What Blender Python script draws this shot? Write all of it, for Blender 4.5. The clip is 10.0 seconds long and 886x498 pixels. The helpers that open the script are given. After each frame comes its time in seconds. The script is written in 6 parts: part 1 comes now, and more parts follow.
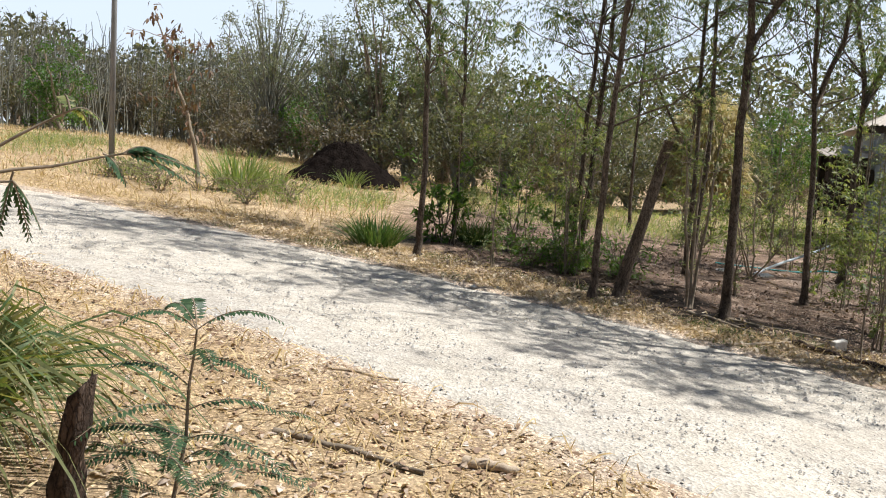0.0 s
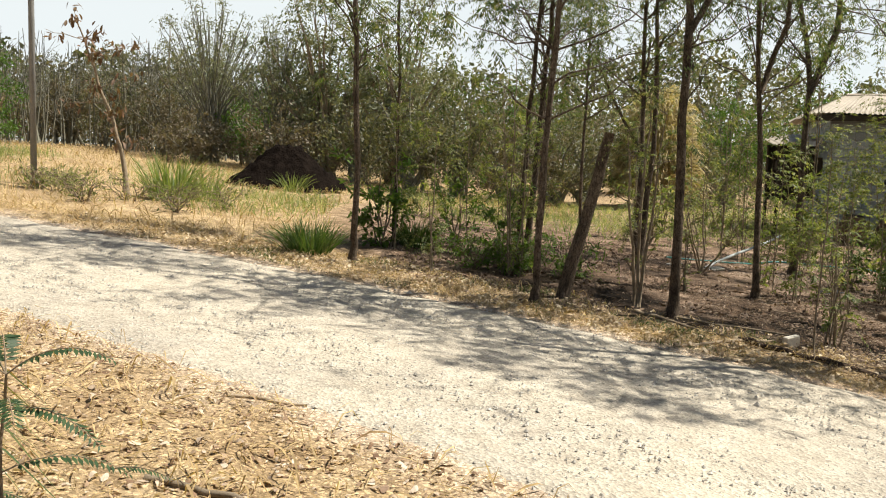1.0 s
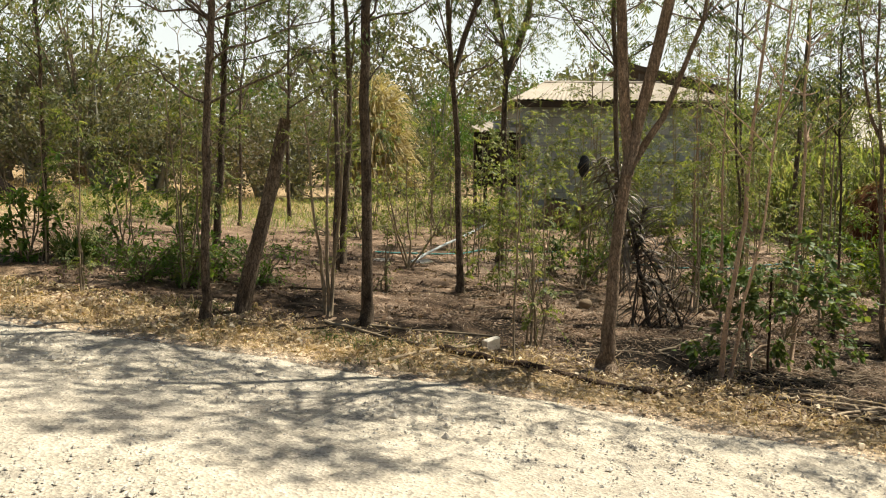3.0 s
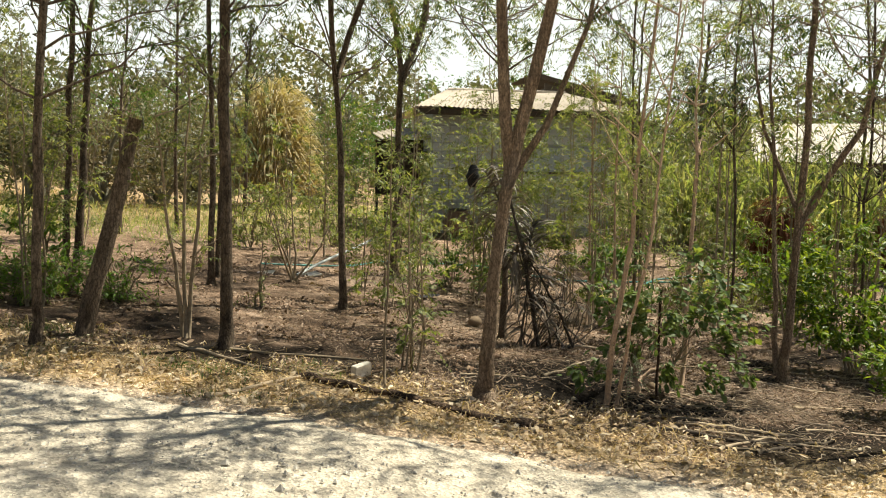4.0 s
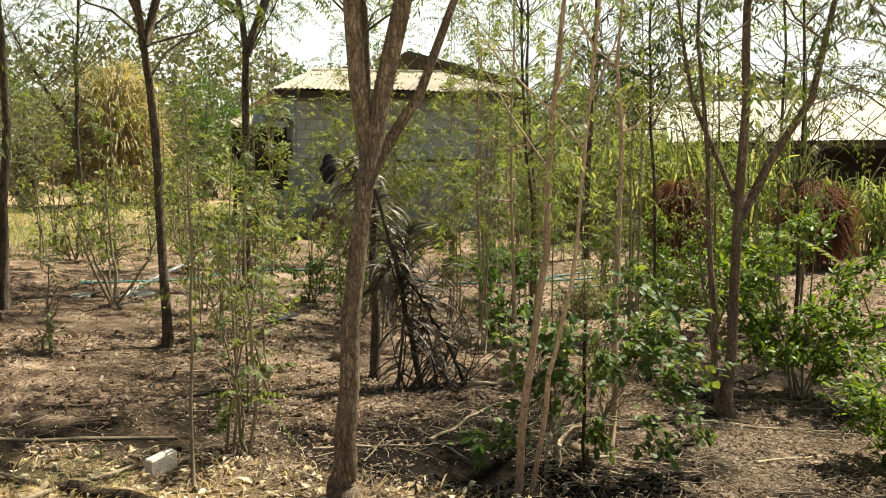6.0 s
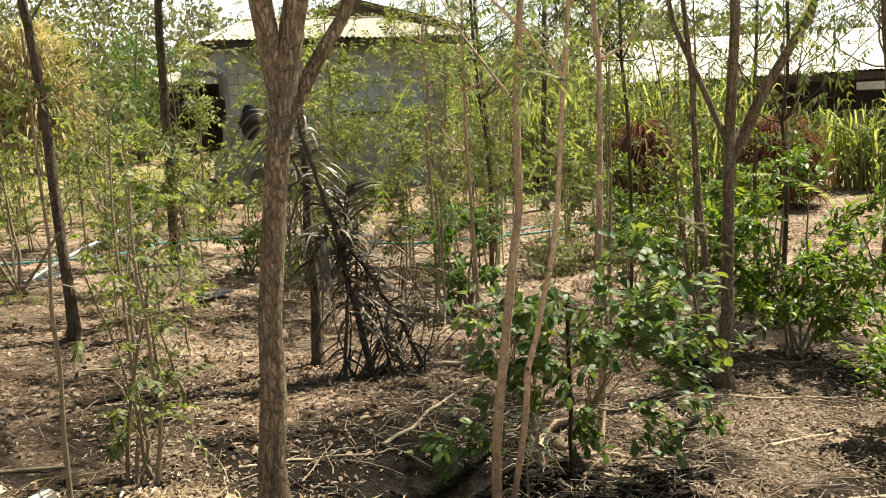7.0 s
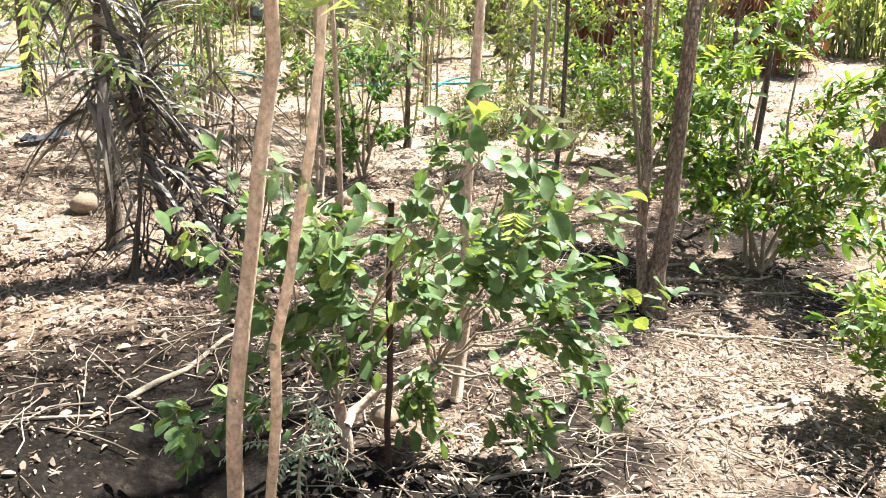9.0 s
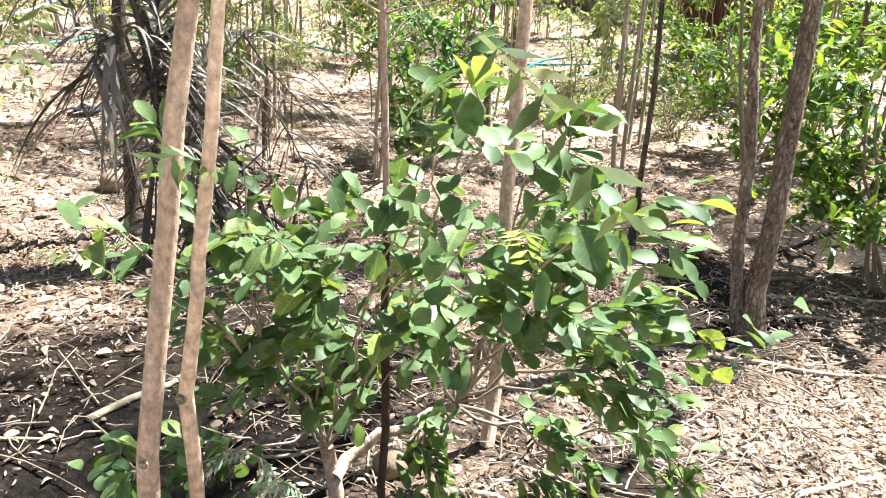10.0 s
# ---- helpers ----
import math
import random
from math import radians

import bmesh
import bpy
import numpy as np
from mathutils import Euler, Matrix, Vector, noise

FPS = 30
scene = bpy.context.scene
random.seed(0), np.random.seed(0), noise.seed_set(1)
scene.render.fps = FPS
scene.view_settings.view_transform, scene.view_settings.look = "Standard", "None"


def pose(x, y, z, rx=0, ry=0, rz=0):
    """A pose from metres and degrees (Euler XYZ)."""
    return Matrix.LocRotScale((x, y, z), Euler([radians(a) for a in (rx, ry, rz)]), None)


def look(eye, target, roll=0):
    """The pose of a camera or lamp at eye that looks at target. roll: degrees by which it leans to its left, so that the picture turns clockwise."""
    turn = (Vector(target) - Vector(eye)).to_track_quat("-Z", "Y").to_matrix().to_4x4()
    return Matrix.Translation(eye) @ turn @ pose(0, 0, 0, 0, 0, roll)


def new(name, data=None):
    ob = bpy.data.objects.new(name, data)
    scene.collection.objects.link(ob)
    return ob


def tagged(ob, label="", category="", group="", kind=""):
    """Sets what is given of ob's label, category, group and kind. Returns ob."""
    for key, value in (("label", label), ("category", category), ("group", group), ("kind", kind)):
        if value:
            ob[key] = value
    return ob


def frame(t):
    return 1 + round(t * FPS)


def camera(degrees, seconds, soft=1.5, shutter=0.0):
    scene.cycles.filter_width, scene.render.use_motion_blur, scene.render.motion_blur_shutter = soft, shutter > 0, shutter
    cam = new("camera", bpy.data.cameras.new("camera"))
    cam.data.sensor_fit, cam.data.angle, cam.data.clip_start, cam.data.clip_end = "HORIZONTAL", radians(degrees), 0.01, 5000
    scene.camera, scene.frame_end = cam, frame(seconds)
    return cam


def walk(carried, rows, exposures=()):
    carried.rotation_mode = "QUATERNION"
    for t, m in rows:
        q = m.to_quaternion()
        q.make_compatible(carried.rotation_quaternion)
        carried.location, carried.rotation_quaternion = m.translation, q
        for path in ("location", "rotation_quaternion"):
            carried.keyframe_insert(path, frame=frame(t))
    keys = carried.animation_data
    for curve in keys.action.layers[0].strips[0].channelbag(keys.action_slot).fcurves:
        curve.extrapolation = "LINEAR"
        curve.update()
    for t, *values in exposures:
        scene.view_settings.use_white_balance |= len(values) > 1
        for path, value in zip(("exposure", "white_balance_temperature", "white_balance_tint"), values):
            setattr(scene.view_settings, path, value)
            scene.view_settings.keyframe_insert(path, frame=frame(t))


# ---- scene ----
cam = camera(53.3, 10.0, soft=1.05)
PATH = [
    (0, (0.145, -0.075, 1.504), (0.145, 1.915, 1.306), 3.3),
    (0.5, (0.294, 0.199, 1.555), (0.34, 2.19, 1.371), 2.5),
    (1, (0.43, 0.475, 1.499), (0.52, 2.463, 1.306), 1.6),
    (1.5, (0.568, 0.732, 1.531), (0.829, 2.711, 1.414), 0.6),
    (2, (0.805, 1.065, 1.481), (1.237, 3.018, 1.437), -0.9),
    (2.5, (0.976, 1.382, 1.49), (1.57, 3.285, 1.327), -0.2),
    (2.7, (1.055, 1.519, 1.491), (1.693, 3.404, 1.294), 0.1),
    (3.8, (1.656, 1.991, 1.538), (2.441, 3.821, 1.349), 0.5),
    (4, (1.792, 2.152, 1.508), (2.644, 3.953, 1.325), 1.0),
    (4.5, (2.15, 2.612, 1.514), (3.158, 4.327, 1.303), 1.0),
    (5, (2.499, 3.007, 1.539), (3.582, 4.674, 1.315), 0.5),
    (5.5, (2.727, 3.503, 1.522), (3.801, 5.177, 1.311), 0.4),
    (5.7, (2.807, 3.697, 1.544), (3.884, 5.37, 1.34), -0.1),
    (6.8, (3.448, 4.687, 1.442), (4.575, 6.316, 1.168), -2.0),
    (7, (3.568, 4.842, 1.454), (4.725, 6.443, 1.139), -3.0),
    (7.5, (3.94, 5.146, 1.391), (5.153, 6.696, 1.039), -2.6),
    (8, (4.333, 5.415, 1.346), (5.511, 6.99, 0.984), -0.2),
    (8.5, (4.71, 5.64, 1.343), (5.898, 7.154, 0.798), -0.1),
    (9, (5.091, 5.791, 1.282), (6.236, 7.29, 0.618), 1.2),
    (9.5, (5.37, 5.982, 1.177), (6.407, 7.566, 0.532), 1.6),
    (10, (5.639, 6.195, 1.131), (6.592, 7.808, 0.43), 1.5),
]
SUN_AZ, SUN_EL = 82.0, 58.0          # degrees clockwise from +y, and above the horizon
EXPOSURES = [(0.0, 0.6, 5950, 9), (0.5, 0.6, 6400, 6), (2.0, 0.62, 7050, 6), (2.7, 0.65, 7150, 5), (4.0, 0.86, 7300, 2), (4.6, 0.76, 7400, -1), (7.5, 1.42, 7050, 0), (8.1, 1.68, 6700, 2), (8.8, 2.55, 6150, 5), (10.0, 2.6, 5850, 5)]
walk(cam, [(t, look(eye, target, roll)) for t, eye, target, roll in PATH], EXPOSURES)

# ---- daylight ----
world = bpy.data.worlds.new("sky")
scene.world = world
world.use_nodes = True
sky = world.node_tree.nodes.new("ShaderNodeTexSky")
sky.sky_type, sky.sun_disc = "NISHITA", False
sky.sun_elevation, sky.sun_rotation = radians(SUN_EL), radians(SUN_AZ)
sky.air_density, sky.dust_density, sky.ozone_density = 0.65, 0.5, 1.0
background = world.node_tree.nodes["Background"]
background.inputs["Strength"].default_value = 0.05
# haze: whiter towards the horizon, the band's height fitted to the camera's view
wn, wl = world.node_tree.nodes, world.node_tree.links
where, parts_ = wn.new("ShaderNodeTexCoord"), wn.new("ShaderNodeSeparateXYZ")
wl.new(where.outputs["Generated"], parts_.inputs[0])
veil = wn.new("ShaderNodeValToRGB")
veil.color_ramp.elements[0].position, veil.color_ramp.elements[0].color = 0.2, (0.85, 0.85, 0.85, 1)
veil.color_ramp.elements[1].position, veil.color_ramp.elements[1].color = 0.42, (0.0, 0.0, 0.0, 1)
wl.new(parts_.outputs["Z"], veil.inputs[0])
hazy = wn.new("ShaderNodeMix")
hazy.data_type = "RGBA"
wl.new(veil.outputs[0], hazy.inputs[0])
wl.new(sky.outputs[0], hazy.inputs[6])
hazy.inputs[7].default_value = (12.8, 13.6, 14.4, 1)
wl.new(hazy.outputs[2], background.inputs["Color"])
sun_data = bpy.data.lights.new("sun", "SUN")
sun_data.energy, sun_data.angle, sun_data.color = 5.0, radians(0.55), (1.0, 0.95, 0.87)
sun = new("sun", sun_data)
sun_way = Vector((math.sin(radians(SUN_AZ)) * math.cos(radians(SUN_EL)), math.cos(radians(SUN_AZ)) * math.cos(radians(SUN_EL)), math.sin(radians(SUN_EL))))
sun.matrix_world = look(sun_way * 60, (0, 0, 0))


# ---- the lie of the land ----
def smooth(a, b, x):
    s = min(1.0, max(0.0, (x - a) / (b - a)))
    return s * s * (3 - 2 * s)


def gz(x, y):
    """Height of the ground: a slope that falls to the east and levels out far off."""
    if x > 9:
        h = 9 + (1 - math.exp(9 - x))
    elif x < -8:
        h = -8 - 6 * (1 - math.exp((x + 8) / 6))
    else:
        h = x
    k = y if y < 30 else 30 + 15 * (1 - math.exp(-(y - 30) / 15))
    return -0.0875 * h + 0.0227 * k + 0.34 * smooth(15, 21, y) * smooth(5, 10, x)


ROAD_U, ROAD_N = (0.842, -0.540), (0.540, 0.842)     # along and across the track


def road_edges(u):
    """Across-coordinates of the near and far edge of the track at u metres along it."""
    a, b = u + 5, u + 3.2
    near = 4.5 - (0.018 * a * a if abs(a) < 9 else 0.018 * 81 + 0.324 * (abs(a) - 9))
    far = 8.3 - (0.0135 * b * b if abs(b) < 10 else 1.35 + 0.27 * (abs(b) - 10))
    return near, far


def road_depth(x, y):
    """How far a place lies inside the track (negative: outside), and on which side of its middle."""
    u, n = 0.842 * x - 0.54 * y, 0.54 * x + 0.842 * y
    near, far = road_edges(u)
    return min(n - near, far - n), n - (near + far) / 2


# ---- mesh helpers ----
class Soup:
    """Vertices and faces gathered for one mesh."""

    def __init__(self):
        self.v, self.f, self.n, self.flat = [], [], 0, False

    def add(self, verts, faces):
        verts = np.asarray(verts, dtype=float)
        self.v.append(verts)
        if isinstance(faces, np.ndarray):
            faces = (faces + self.n).tolist()
        else:
            faces = [[i + self.n for i in f] for f in faces]
        self.f.extend(faces)
        self.n += len(verts)
        return self

    def mesh(self, name, material, smoothed=True):
        m = bpy.data.meshes.new(name)
        m.from_pydata(np.concatenate(self.v).tolist() if self.v else [], [], self.f)
        if smoothed and not self.flat:
            m.polygons.foreach_set("use_smooth", [True] * len(m.polygons))
        m.materials.append(material)
        m.update()
        return m


def thing(name, x, y, label, category, group="", z=None):
    """An Empty on the ground at x, y."""
    ob = new(name)
    ob.empty_display_size = 0.1
    ob.location = (x, y, gz(x, y) if z is None else z)
    return tagged(ob, label, category, group)


def part(name, soup, material, parent, label="", smoothed=True, kind=""):
    ob = new(name, soup if isinstance(soup, bpy.types.Mesh) else soup.mesh(name, material, smoothed))
    ob.parent = parent
    return tagged(ob, label, kind=kind)


def single(name, soup, material, place, label, category, group="", kind="", smoothed=True):
    """A thing of one mesh."""
    ob = new(name, soup if isinstance(soup, bpy.types.Mesh) else soup.mesh(name, material, smoothed))
    ob.location = place
    return tagged(ob, label, category, group, kind)


def tube(soup, pts, radii, sides=7, rough=0.0, rng=None, cap=True):
    """A round limb along pts, with its own radius at each."""
    pts = np.asarray(pts, dtype=float)
    k = len(pts)
    tang = np.gradient(pts, axis=0)
    tang /= np.linalg.norm(tang, axis=1)[:, None] + 1e-9
    ref = np.array([0.0, 1.0, 0.0]) if abs(tang[0][2]) > 0.5 else np.array([0.0, 0.0, 1.0])
    ang = np.linspace(0, 2 * np.pi, sides, endpoint=False)
    verts = np.empty((k, sides, 3))
    for i in range(k):
        a = np.cross(tang[i], ref)
        a /= np.linalg.norm(a) + 1e-9
        b = np.cross(tang[i], a)
        r = radii[i] * (1 + (rough * (rng.random(sides) - 0.5) if rough else 0))
        verts[i] = pts[i] + (np.cos(ang) * r)[:, None] * a + (np.sin(ang) * r)[:, None] * b
    idx = np.arange(k * sides).reshape(k, sides)
    nxt = np.roll(idx, -1, axis=1)
    quads = np.stack([idx[:-1], nxt[:-1], nxt[1:], idx[1:]], axis=-1).reshape(-1, 4).tolist()
    if cap:
        quads += [idx[0].tolist(), idx[-1][::-1].tolist()]
    return soup.add(verts.reshape(-1, 3), quads)


def bend(a, b, n, rng, wobble):
    """A wavering line from a to b."""
    a, b = np.asarray(a, float), np.asarray(b, float)
    s = np.linspace(0, 1, n)[:, None]
    line = a + (b - a) * s
    off = np.cumsum(rng.normal(0, wobble, (n, 3)), axis=0)
    off -= off[0] + (off[-1] - off[0]) * s
    return line + off


def unit(a):
    return a / (np.linalg.norm(a, axis=-1, keepdims=True) + 1e-9)


def leaflets(soup, base, way, side, length, width, fold=0.15):
    """Diamond-shaped leaflets, all at once."""
    up = np.cross(way, side)
    L, W = length[:, None], width[:, None]
    mid = base + way * L * 0.42
    v = np.stack([base, mid - side * W / 2 + up * W * fold, base + way * L, mid + side * W / 2 + up * W * fold], axis=1)
    n = len(base)
    return soup.add(v.reshape(-1, 3), np.arange(4 * n).reshape(n, 4))


def sprays(soup, org, way, length, pairs, leaf, rng, droop=0.35, slim=0.3, hang=0.35):
    """Feathered leaves: a drooping midrib with pairs of leaflets on it."""
    n = len(org)
    flat = unit(way + rng.normal(0, 0.05, (n, 3)))
    side = unit(np.cross(flat, np.array([0, 0, 1.0])) + rng.normal(0, 0.25, (n, 3)))
    s = np.linspace(0.12, 1.0, pairs)
    B, D, S, L = [], [], [], []
    down = np.array([0, 0, -1.0])
    for sv in s:
        p = org + flat * (length * sv)[:, None] + down * (droop * length * sv * sv)[:, None]
        t = unit(flat + down * (2 * droop * sv))
        for sign in (-1, 1):
            d = unit(side * sign * 0.9 + t * 0.55 + down * hang + rng.normal(0, 0.14, (n, 3)))
            B.append(p)
            D.append(d)
            S.append(unit(np.cross(d, np.cross(side, t)) + rng.normal(0, 0.2, (n, 3))))
            L.append(leaf * (0.75 + 0.4 * rng.random(n)) * (1.0 - 0.35 * abs(sv - 0.5)))
    L = np.concatenate(L)
    leaflets(soup, np.concatenate(B), np.concatenate(D), np.concatenate(S), L, L * slim)
    tip = org + flat * length[:, None] + down * (droop * length)[:, None]
    half = side * 0.003
    m = (org + tip) / 2 - down * (droop * length * 0.25)[:, None]
    v = np.stack([org - half, org + half, m + half, m - half, tip], axis=1)
    i = np.arange(n)[:, None] * 5
    soup.add(v.reshape(-1, 3), np.concatenate([i + np.array([[0, 1, 2, 3]])], axis=0))
    return soup


# ---- materials ----
def nodes_of(name):
    m = bpy.data.materials.new(name)
    m.use_nodes = True
    return m, m.node_tree.nodes, m.node_tree.links, m.node_tree.nodes["Principled BSDF"]


def ramp(nd, stops):
    r = nd.new("ShaderNodeValToRGB")
    e = r.color_ramp.elements
    while len(e) < len(stops):
        e.new(0.5)
    for el, (p, c) in zip(e, stops):
        el.position, el.color = p, (*c, 1)
    return r


def mix(nd, lk, fac, a, b, how="MIX"):
    m = nd.new("ShaderNodeMix")
    m.data_type, m.blend_type = "RGBA", how
    for sock, val in ((m.inputs[0], fac), (m.inputs[6], a), (m.inputs[7], b)):
        if isinstance(val, bpy.types.NodeSocket):
            lk.new(val, sock)
        elif isinstance(val, (int, float)):
            sock.default_value = val
        else:
            sock.default_value = (*val, 1)
    return m.outputs[2]


def tex(nd, lk, scale, detail=4, stretch=(1, 1, 1), kind="noise", space="Object", rough=0.55):
    co = nd.new("ShaderNodeTexCoord")
    mp = nd.new("ShaderNodeMapping")
    mp.inputs["Scale"].default_value = stretch
    if space == "World":
        geo = nd.new("ShaderNodeNewGeometry")
        lk.new(geo.outputs["Position"], mp.inputs["Vector"])
    else:
        lk.new(co.outputs["Object"], mp.inputs["Vector"])
    if kind == "noise":
        t = nd.new("ShaderNodeTexNoise")
        t.inputs["Detail"].default_value = detail
        t.inputs["Roughness"].default_value = rough
    else:
        t = nd.new("ShaderNodeTexVoronoi")
        t.feature = kind
    t.inputs["Scale"].default_value = scale
    lk.new(mp.outputs[0], t.inputs["Vector"])
    return t


def surface(name, dark, light, scale=8, fine=60, rough=0.9, bump=0.3, stretch=(1, 1, 1), vary=0.0, metal=0.0, space="Object", relief=0.01):
    """A two-scale natural surface: broad stains and fine grain, with relief."""
    m, nd, lk, bs = nodes_of(name)
    big, small = tex(nd, lk, scale, 5, stretch, space=space), tex(nd, lk, fine, 4, stretch, space=space)
    r = ramp(nd, [(0.32, dark), (0.68, light)])
    lk.new(big.outputs[0], r.inputs[0])
    mean = tuple((a + b) / 2 for a, b in zip(dark, light))
    g = ramp(nd, [(0.3, tuple(c * 0.62 for c in mean)), (0.7, tuple(min(1, c * 1.35) for c in mean))])
    lk.new(small.outputs[0], g.inputs[0])
    col = mix(nd, lk, 0.45, r.outputs[0], g.outputs[0])
    if vary:
        info = nd.new("ShaderNodeObjectInfo")
        hsv = nd.new("ShaderNodeHueSaturation")
        mr = nd.new("ShaderNodeMapRange")
        mr.inputs[3].default_value, mr.inputs[4].default_value = 1 - vary, 1 + vary
        lk.new(info.outputs["Random"], mr.inputs[0])
        lk.new(mr.outputs[0], hsv.inputs["Value"])
        lk.new(col, hsv.inputs["Color"])
        col = hsv.outputs[0]
    lk.new(col, bs.inputs["Base Color"])
    bs.inputs["Roughness"].default_value, bs.inputs["Metallic"].default_value = rough, metal
    bs.inputs["Specular IOR Level"].default_value = 0.25
    if bump:
        bn = nd.new("ShaderNodeBump")
        bn.inputs["Strength"].default_value, bn.inputs["Distance"].default_value = bump, relief
        lk.new(small.outputs[0], bn.inputs["Height"])
        lk.new(bn.outputs[0], bs.inputs["Normal"])
    return m


def leafy(name, shades, glow=0.45, rough=0.55, gloss=0.3, by_object=False):
    """Leaves: many tones, with light shining through."""
    m, nd, lk, bs = nodes_of(name)
    if by_object:
        info = nd.new("ShaderNodeObjectInfo")
        pick = info.outputs["Random"]
    else:
        geo = nd.new("ShaderNodeNewGeometry")
        pick = geo.outputs["Random Per Island"]
    r = ramp(nd, [(i / (len(shades) - 1), c) for i, c in enumerate(shades)])
    lk.new(pick, r.inputs[0])
    grain = tex(nd, lk, 40, 3)
    g = ramp(nd, [(0.3, (0.75, 0.75, 0.75)), (0.7, (1.2, 1.2, 1.2))])
    lk.new(grain.outputs[0], g.inputs[0])
    col = mix(nd, lk, 1.0, r.outputs[0], g.outputs[0], "MULTIPLY")
    if by_object:            # a paler midrib and faint side veins along each leaf
        place, axes = nd.new("ShaderNodeTexCoord"), nd.new("ShaderNodeSeparateXYZ")
        lk.new(place.outputs["Object"], axes.inputs[0])
        off = nd.new("ShaderNodeMath")
        off.operation = "ABSOLUTE"
        lk.new(axes.outputs["Y"], off.inputs[0])
        rib = ramp(nd, [(0.0, (1.45, 1.4, 1.3)), (0.018, (1.35, 1.3, 1.2)), (0.04, (0.95, 0.95, 0.95)), (0.3, (1.05, 1.05, 1.05))])
        lk.new(off.outputs[0], rib.inputs[0])
        slant = nd.new("ShaderNodeMath")
        slant.operation = "MULTIPLY_ADD"
        slant.inputs[1].default_value = -0.8
        lk.new(off.outputs[0], slant.inputs[0])
        lk.new(axes.outputs["X"], slant.inputs[2])
        comb = nd.new("ShaderNodeMath")
        comb.operation = "PINGPONG"
        comb.inputs[1].default_value = 0.055
        lk.new(slant.outputs[0], comb.inputs[0])
        veins = ramp(nd, [(0.0, (1.18, 1.17, 1.12)), (0.012, (1.0, 1.0, 1.0)), (0.055, (0.93, 0.93, 0.93))])
        lk.new(comb.outputs[0], veins.inputs[0])
        blotch = tex(nd, lk, 5, 3)
        spots = ramp(nd, [(0.35, (0.8, 0.83, 0.8)), (0.65, (1.15, 1.12, 1.1))])
        lk.new(blotch.outputs[0], spots.inputs[0])
        for tone in (rib, veins, spots):
            col = mix(nd, lk, 1.0, col, tone.outputs[0], "MULTIPLY")
    lk.new(col, bs.inputs["Base Color"])
    bs.inputs["Roughness"].default_value, bs.inputs["Specular IOR Level"].default_value = rough, gloss
    tr = nd.new("ShaderNodeBsdfTranslucent")
    warm = mix(nd, lk, 1.0, col, (1.5, 1.45, 0.6), "MULTIPLY")
    lk.new(warm, tr.inputs["Color"])
    mx = nd.new("ShaderNodeMixShader")
    mx.inputs[0].default_value = glow
    out = nd["Material Output"]
    lk.new(bs.outputs[0], mx.inputs[1])
    lk.new(tr.outputs[0], mx.inputs[2])
    lk.new(mx.outputs[0], out.inputs["Surface"])
    return m


def bark_of(name, dark, light, vary=0.2, coarse=46, depth=0.008, crack=0.8):
    """Bark with upright fissures."""
    m, nd, lk, bs = nodes_of(name)
    cracks = tex(nd, lk, coarse, 4, (1, 1, 0.3), "DISTANCE_TO_EDGE")
    warp = tex(nd, lk, 26, 5, rough=0.7)
    shift = nd.new("ShaderNodeVectorMath")
    shift.operation = "MULTIPLY_ADD"
    shift.inputs[1].default_value = (0.026, 0.026, 0.02)
    lk.new(warp.outputs["Color"], shift.inputs[0])
    lk.new(cracks.inputs["Vector"].links[0].from_socket, shift.inputs[2])
    lk.new(shift.outputs[0], cracks.inputs["Vector"])
    blotch, grain = tex(nd, lk, 5, 4), tex(nd, lk, 60, 6, (1, 1, 0.8), rough=0.7)
    r = ramp(nd, [(0.3, dark), (0.7, light)])
    lk.new(blotch.outputs[0], r.inputs[0])
    edge = ramp(nd, [(0.0, (0.18, 0.18, 0.18)), (0.04, (0.5, 0.5, 0.5)), (0.14, (1, 1, 1))])
    lk.new(cracks.outputs["Distance"], edge.inputs[0])
    furrow = tex(nd, lk, coarse * 0.8, 6, (1, 1, 0.22), rough=0.65)
    deep = ramp(nd, [(0.38, (0.3, 0.3, 0.3)), (0.52, (1, 1, 1))])
    lk.new(furrow.outputs[0], deep.inputs[0])
    c = ramp(nd, [(0.0, (0.1, 0.1, 0.1)), (1.0, (1, 1, 1))])
    lk.new(mix(nd, lk, 1.0, edge.outputs[0], deep.outputs[0], "MULTIPLY"), c.inputs[0])
    g = ramp(nd, [(0.32, (0.55, 0.54, 0.53)), (0.68, (1.32, 1.28, 1.24))])
    lk.new(grain.outputs[0], g.inputs[0])
    col = mix(nd, lk, 1.0, mix(nd, lk, crack, r.outputs[0], c.outputs[0], "MULTIPLY"), g.outputs[0], "MULTIPLY")
    info = nd.new("ShaderNodeObjectInfo")
    hsv = nd.new("ShaderNodeHueSaturation")
    mr = nd.new("ShaderNodeMapRange")
    mr.inputs[3].default_value, mr.inputs[4].default_value = 1 - vary, 1 + vary
    lk.new(info.outputs["Random"], mr.inputs[0])
    lk.new(mr.outputs[0], hsv.inputs["Value"])
    lk.new(col, hsv.inputs["Color"])
    lk.new(hsv.outputs[0], bs.inputs["Base Color"])
    bs.inputs["Roughness"].default_value, bs.inputs["Specular IOR Level"].default_value = 0.95, 0.15
    bn = nd.new("ShaderNodeBump")
    bn.inputs["Strength"].default_value, bn.inputs["Distance"].default_value = 0.8, depth
    lk.new(c.outputs[0], bn.inputs["Height"])
    lk.new(bn.outputs[0], bs.inputs["Normal"])
    return m


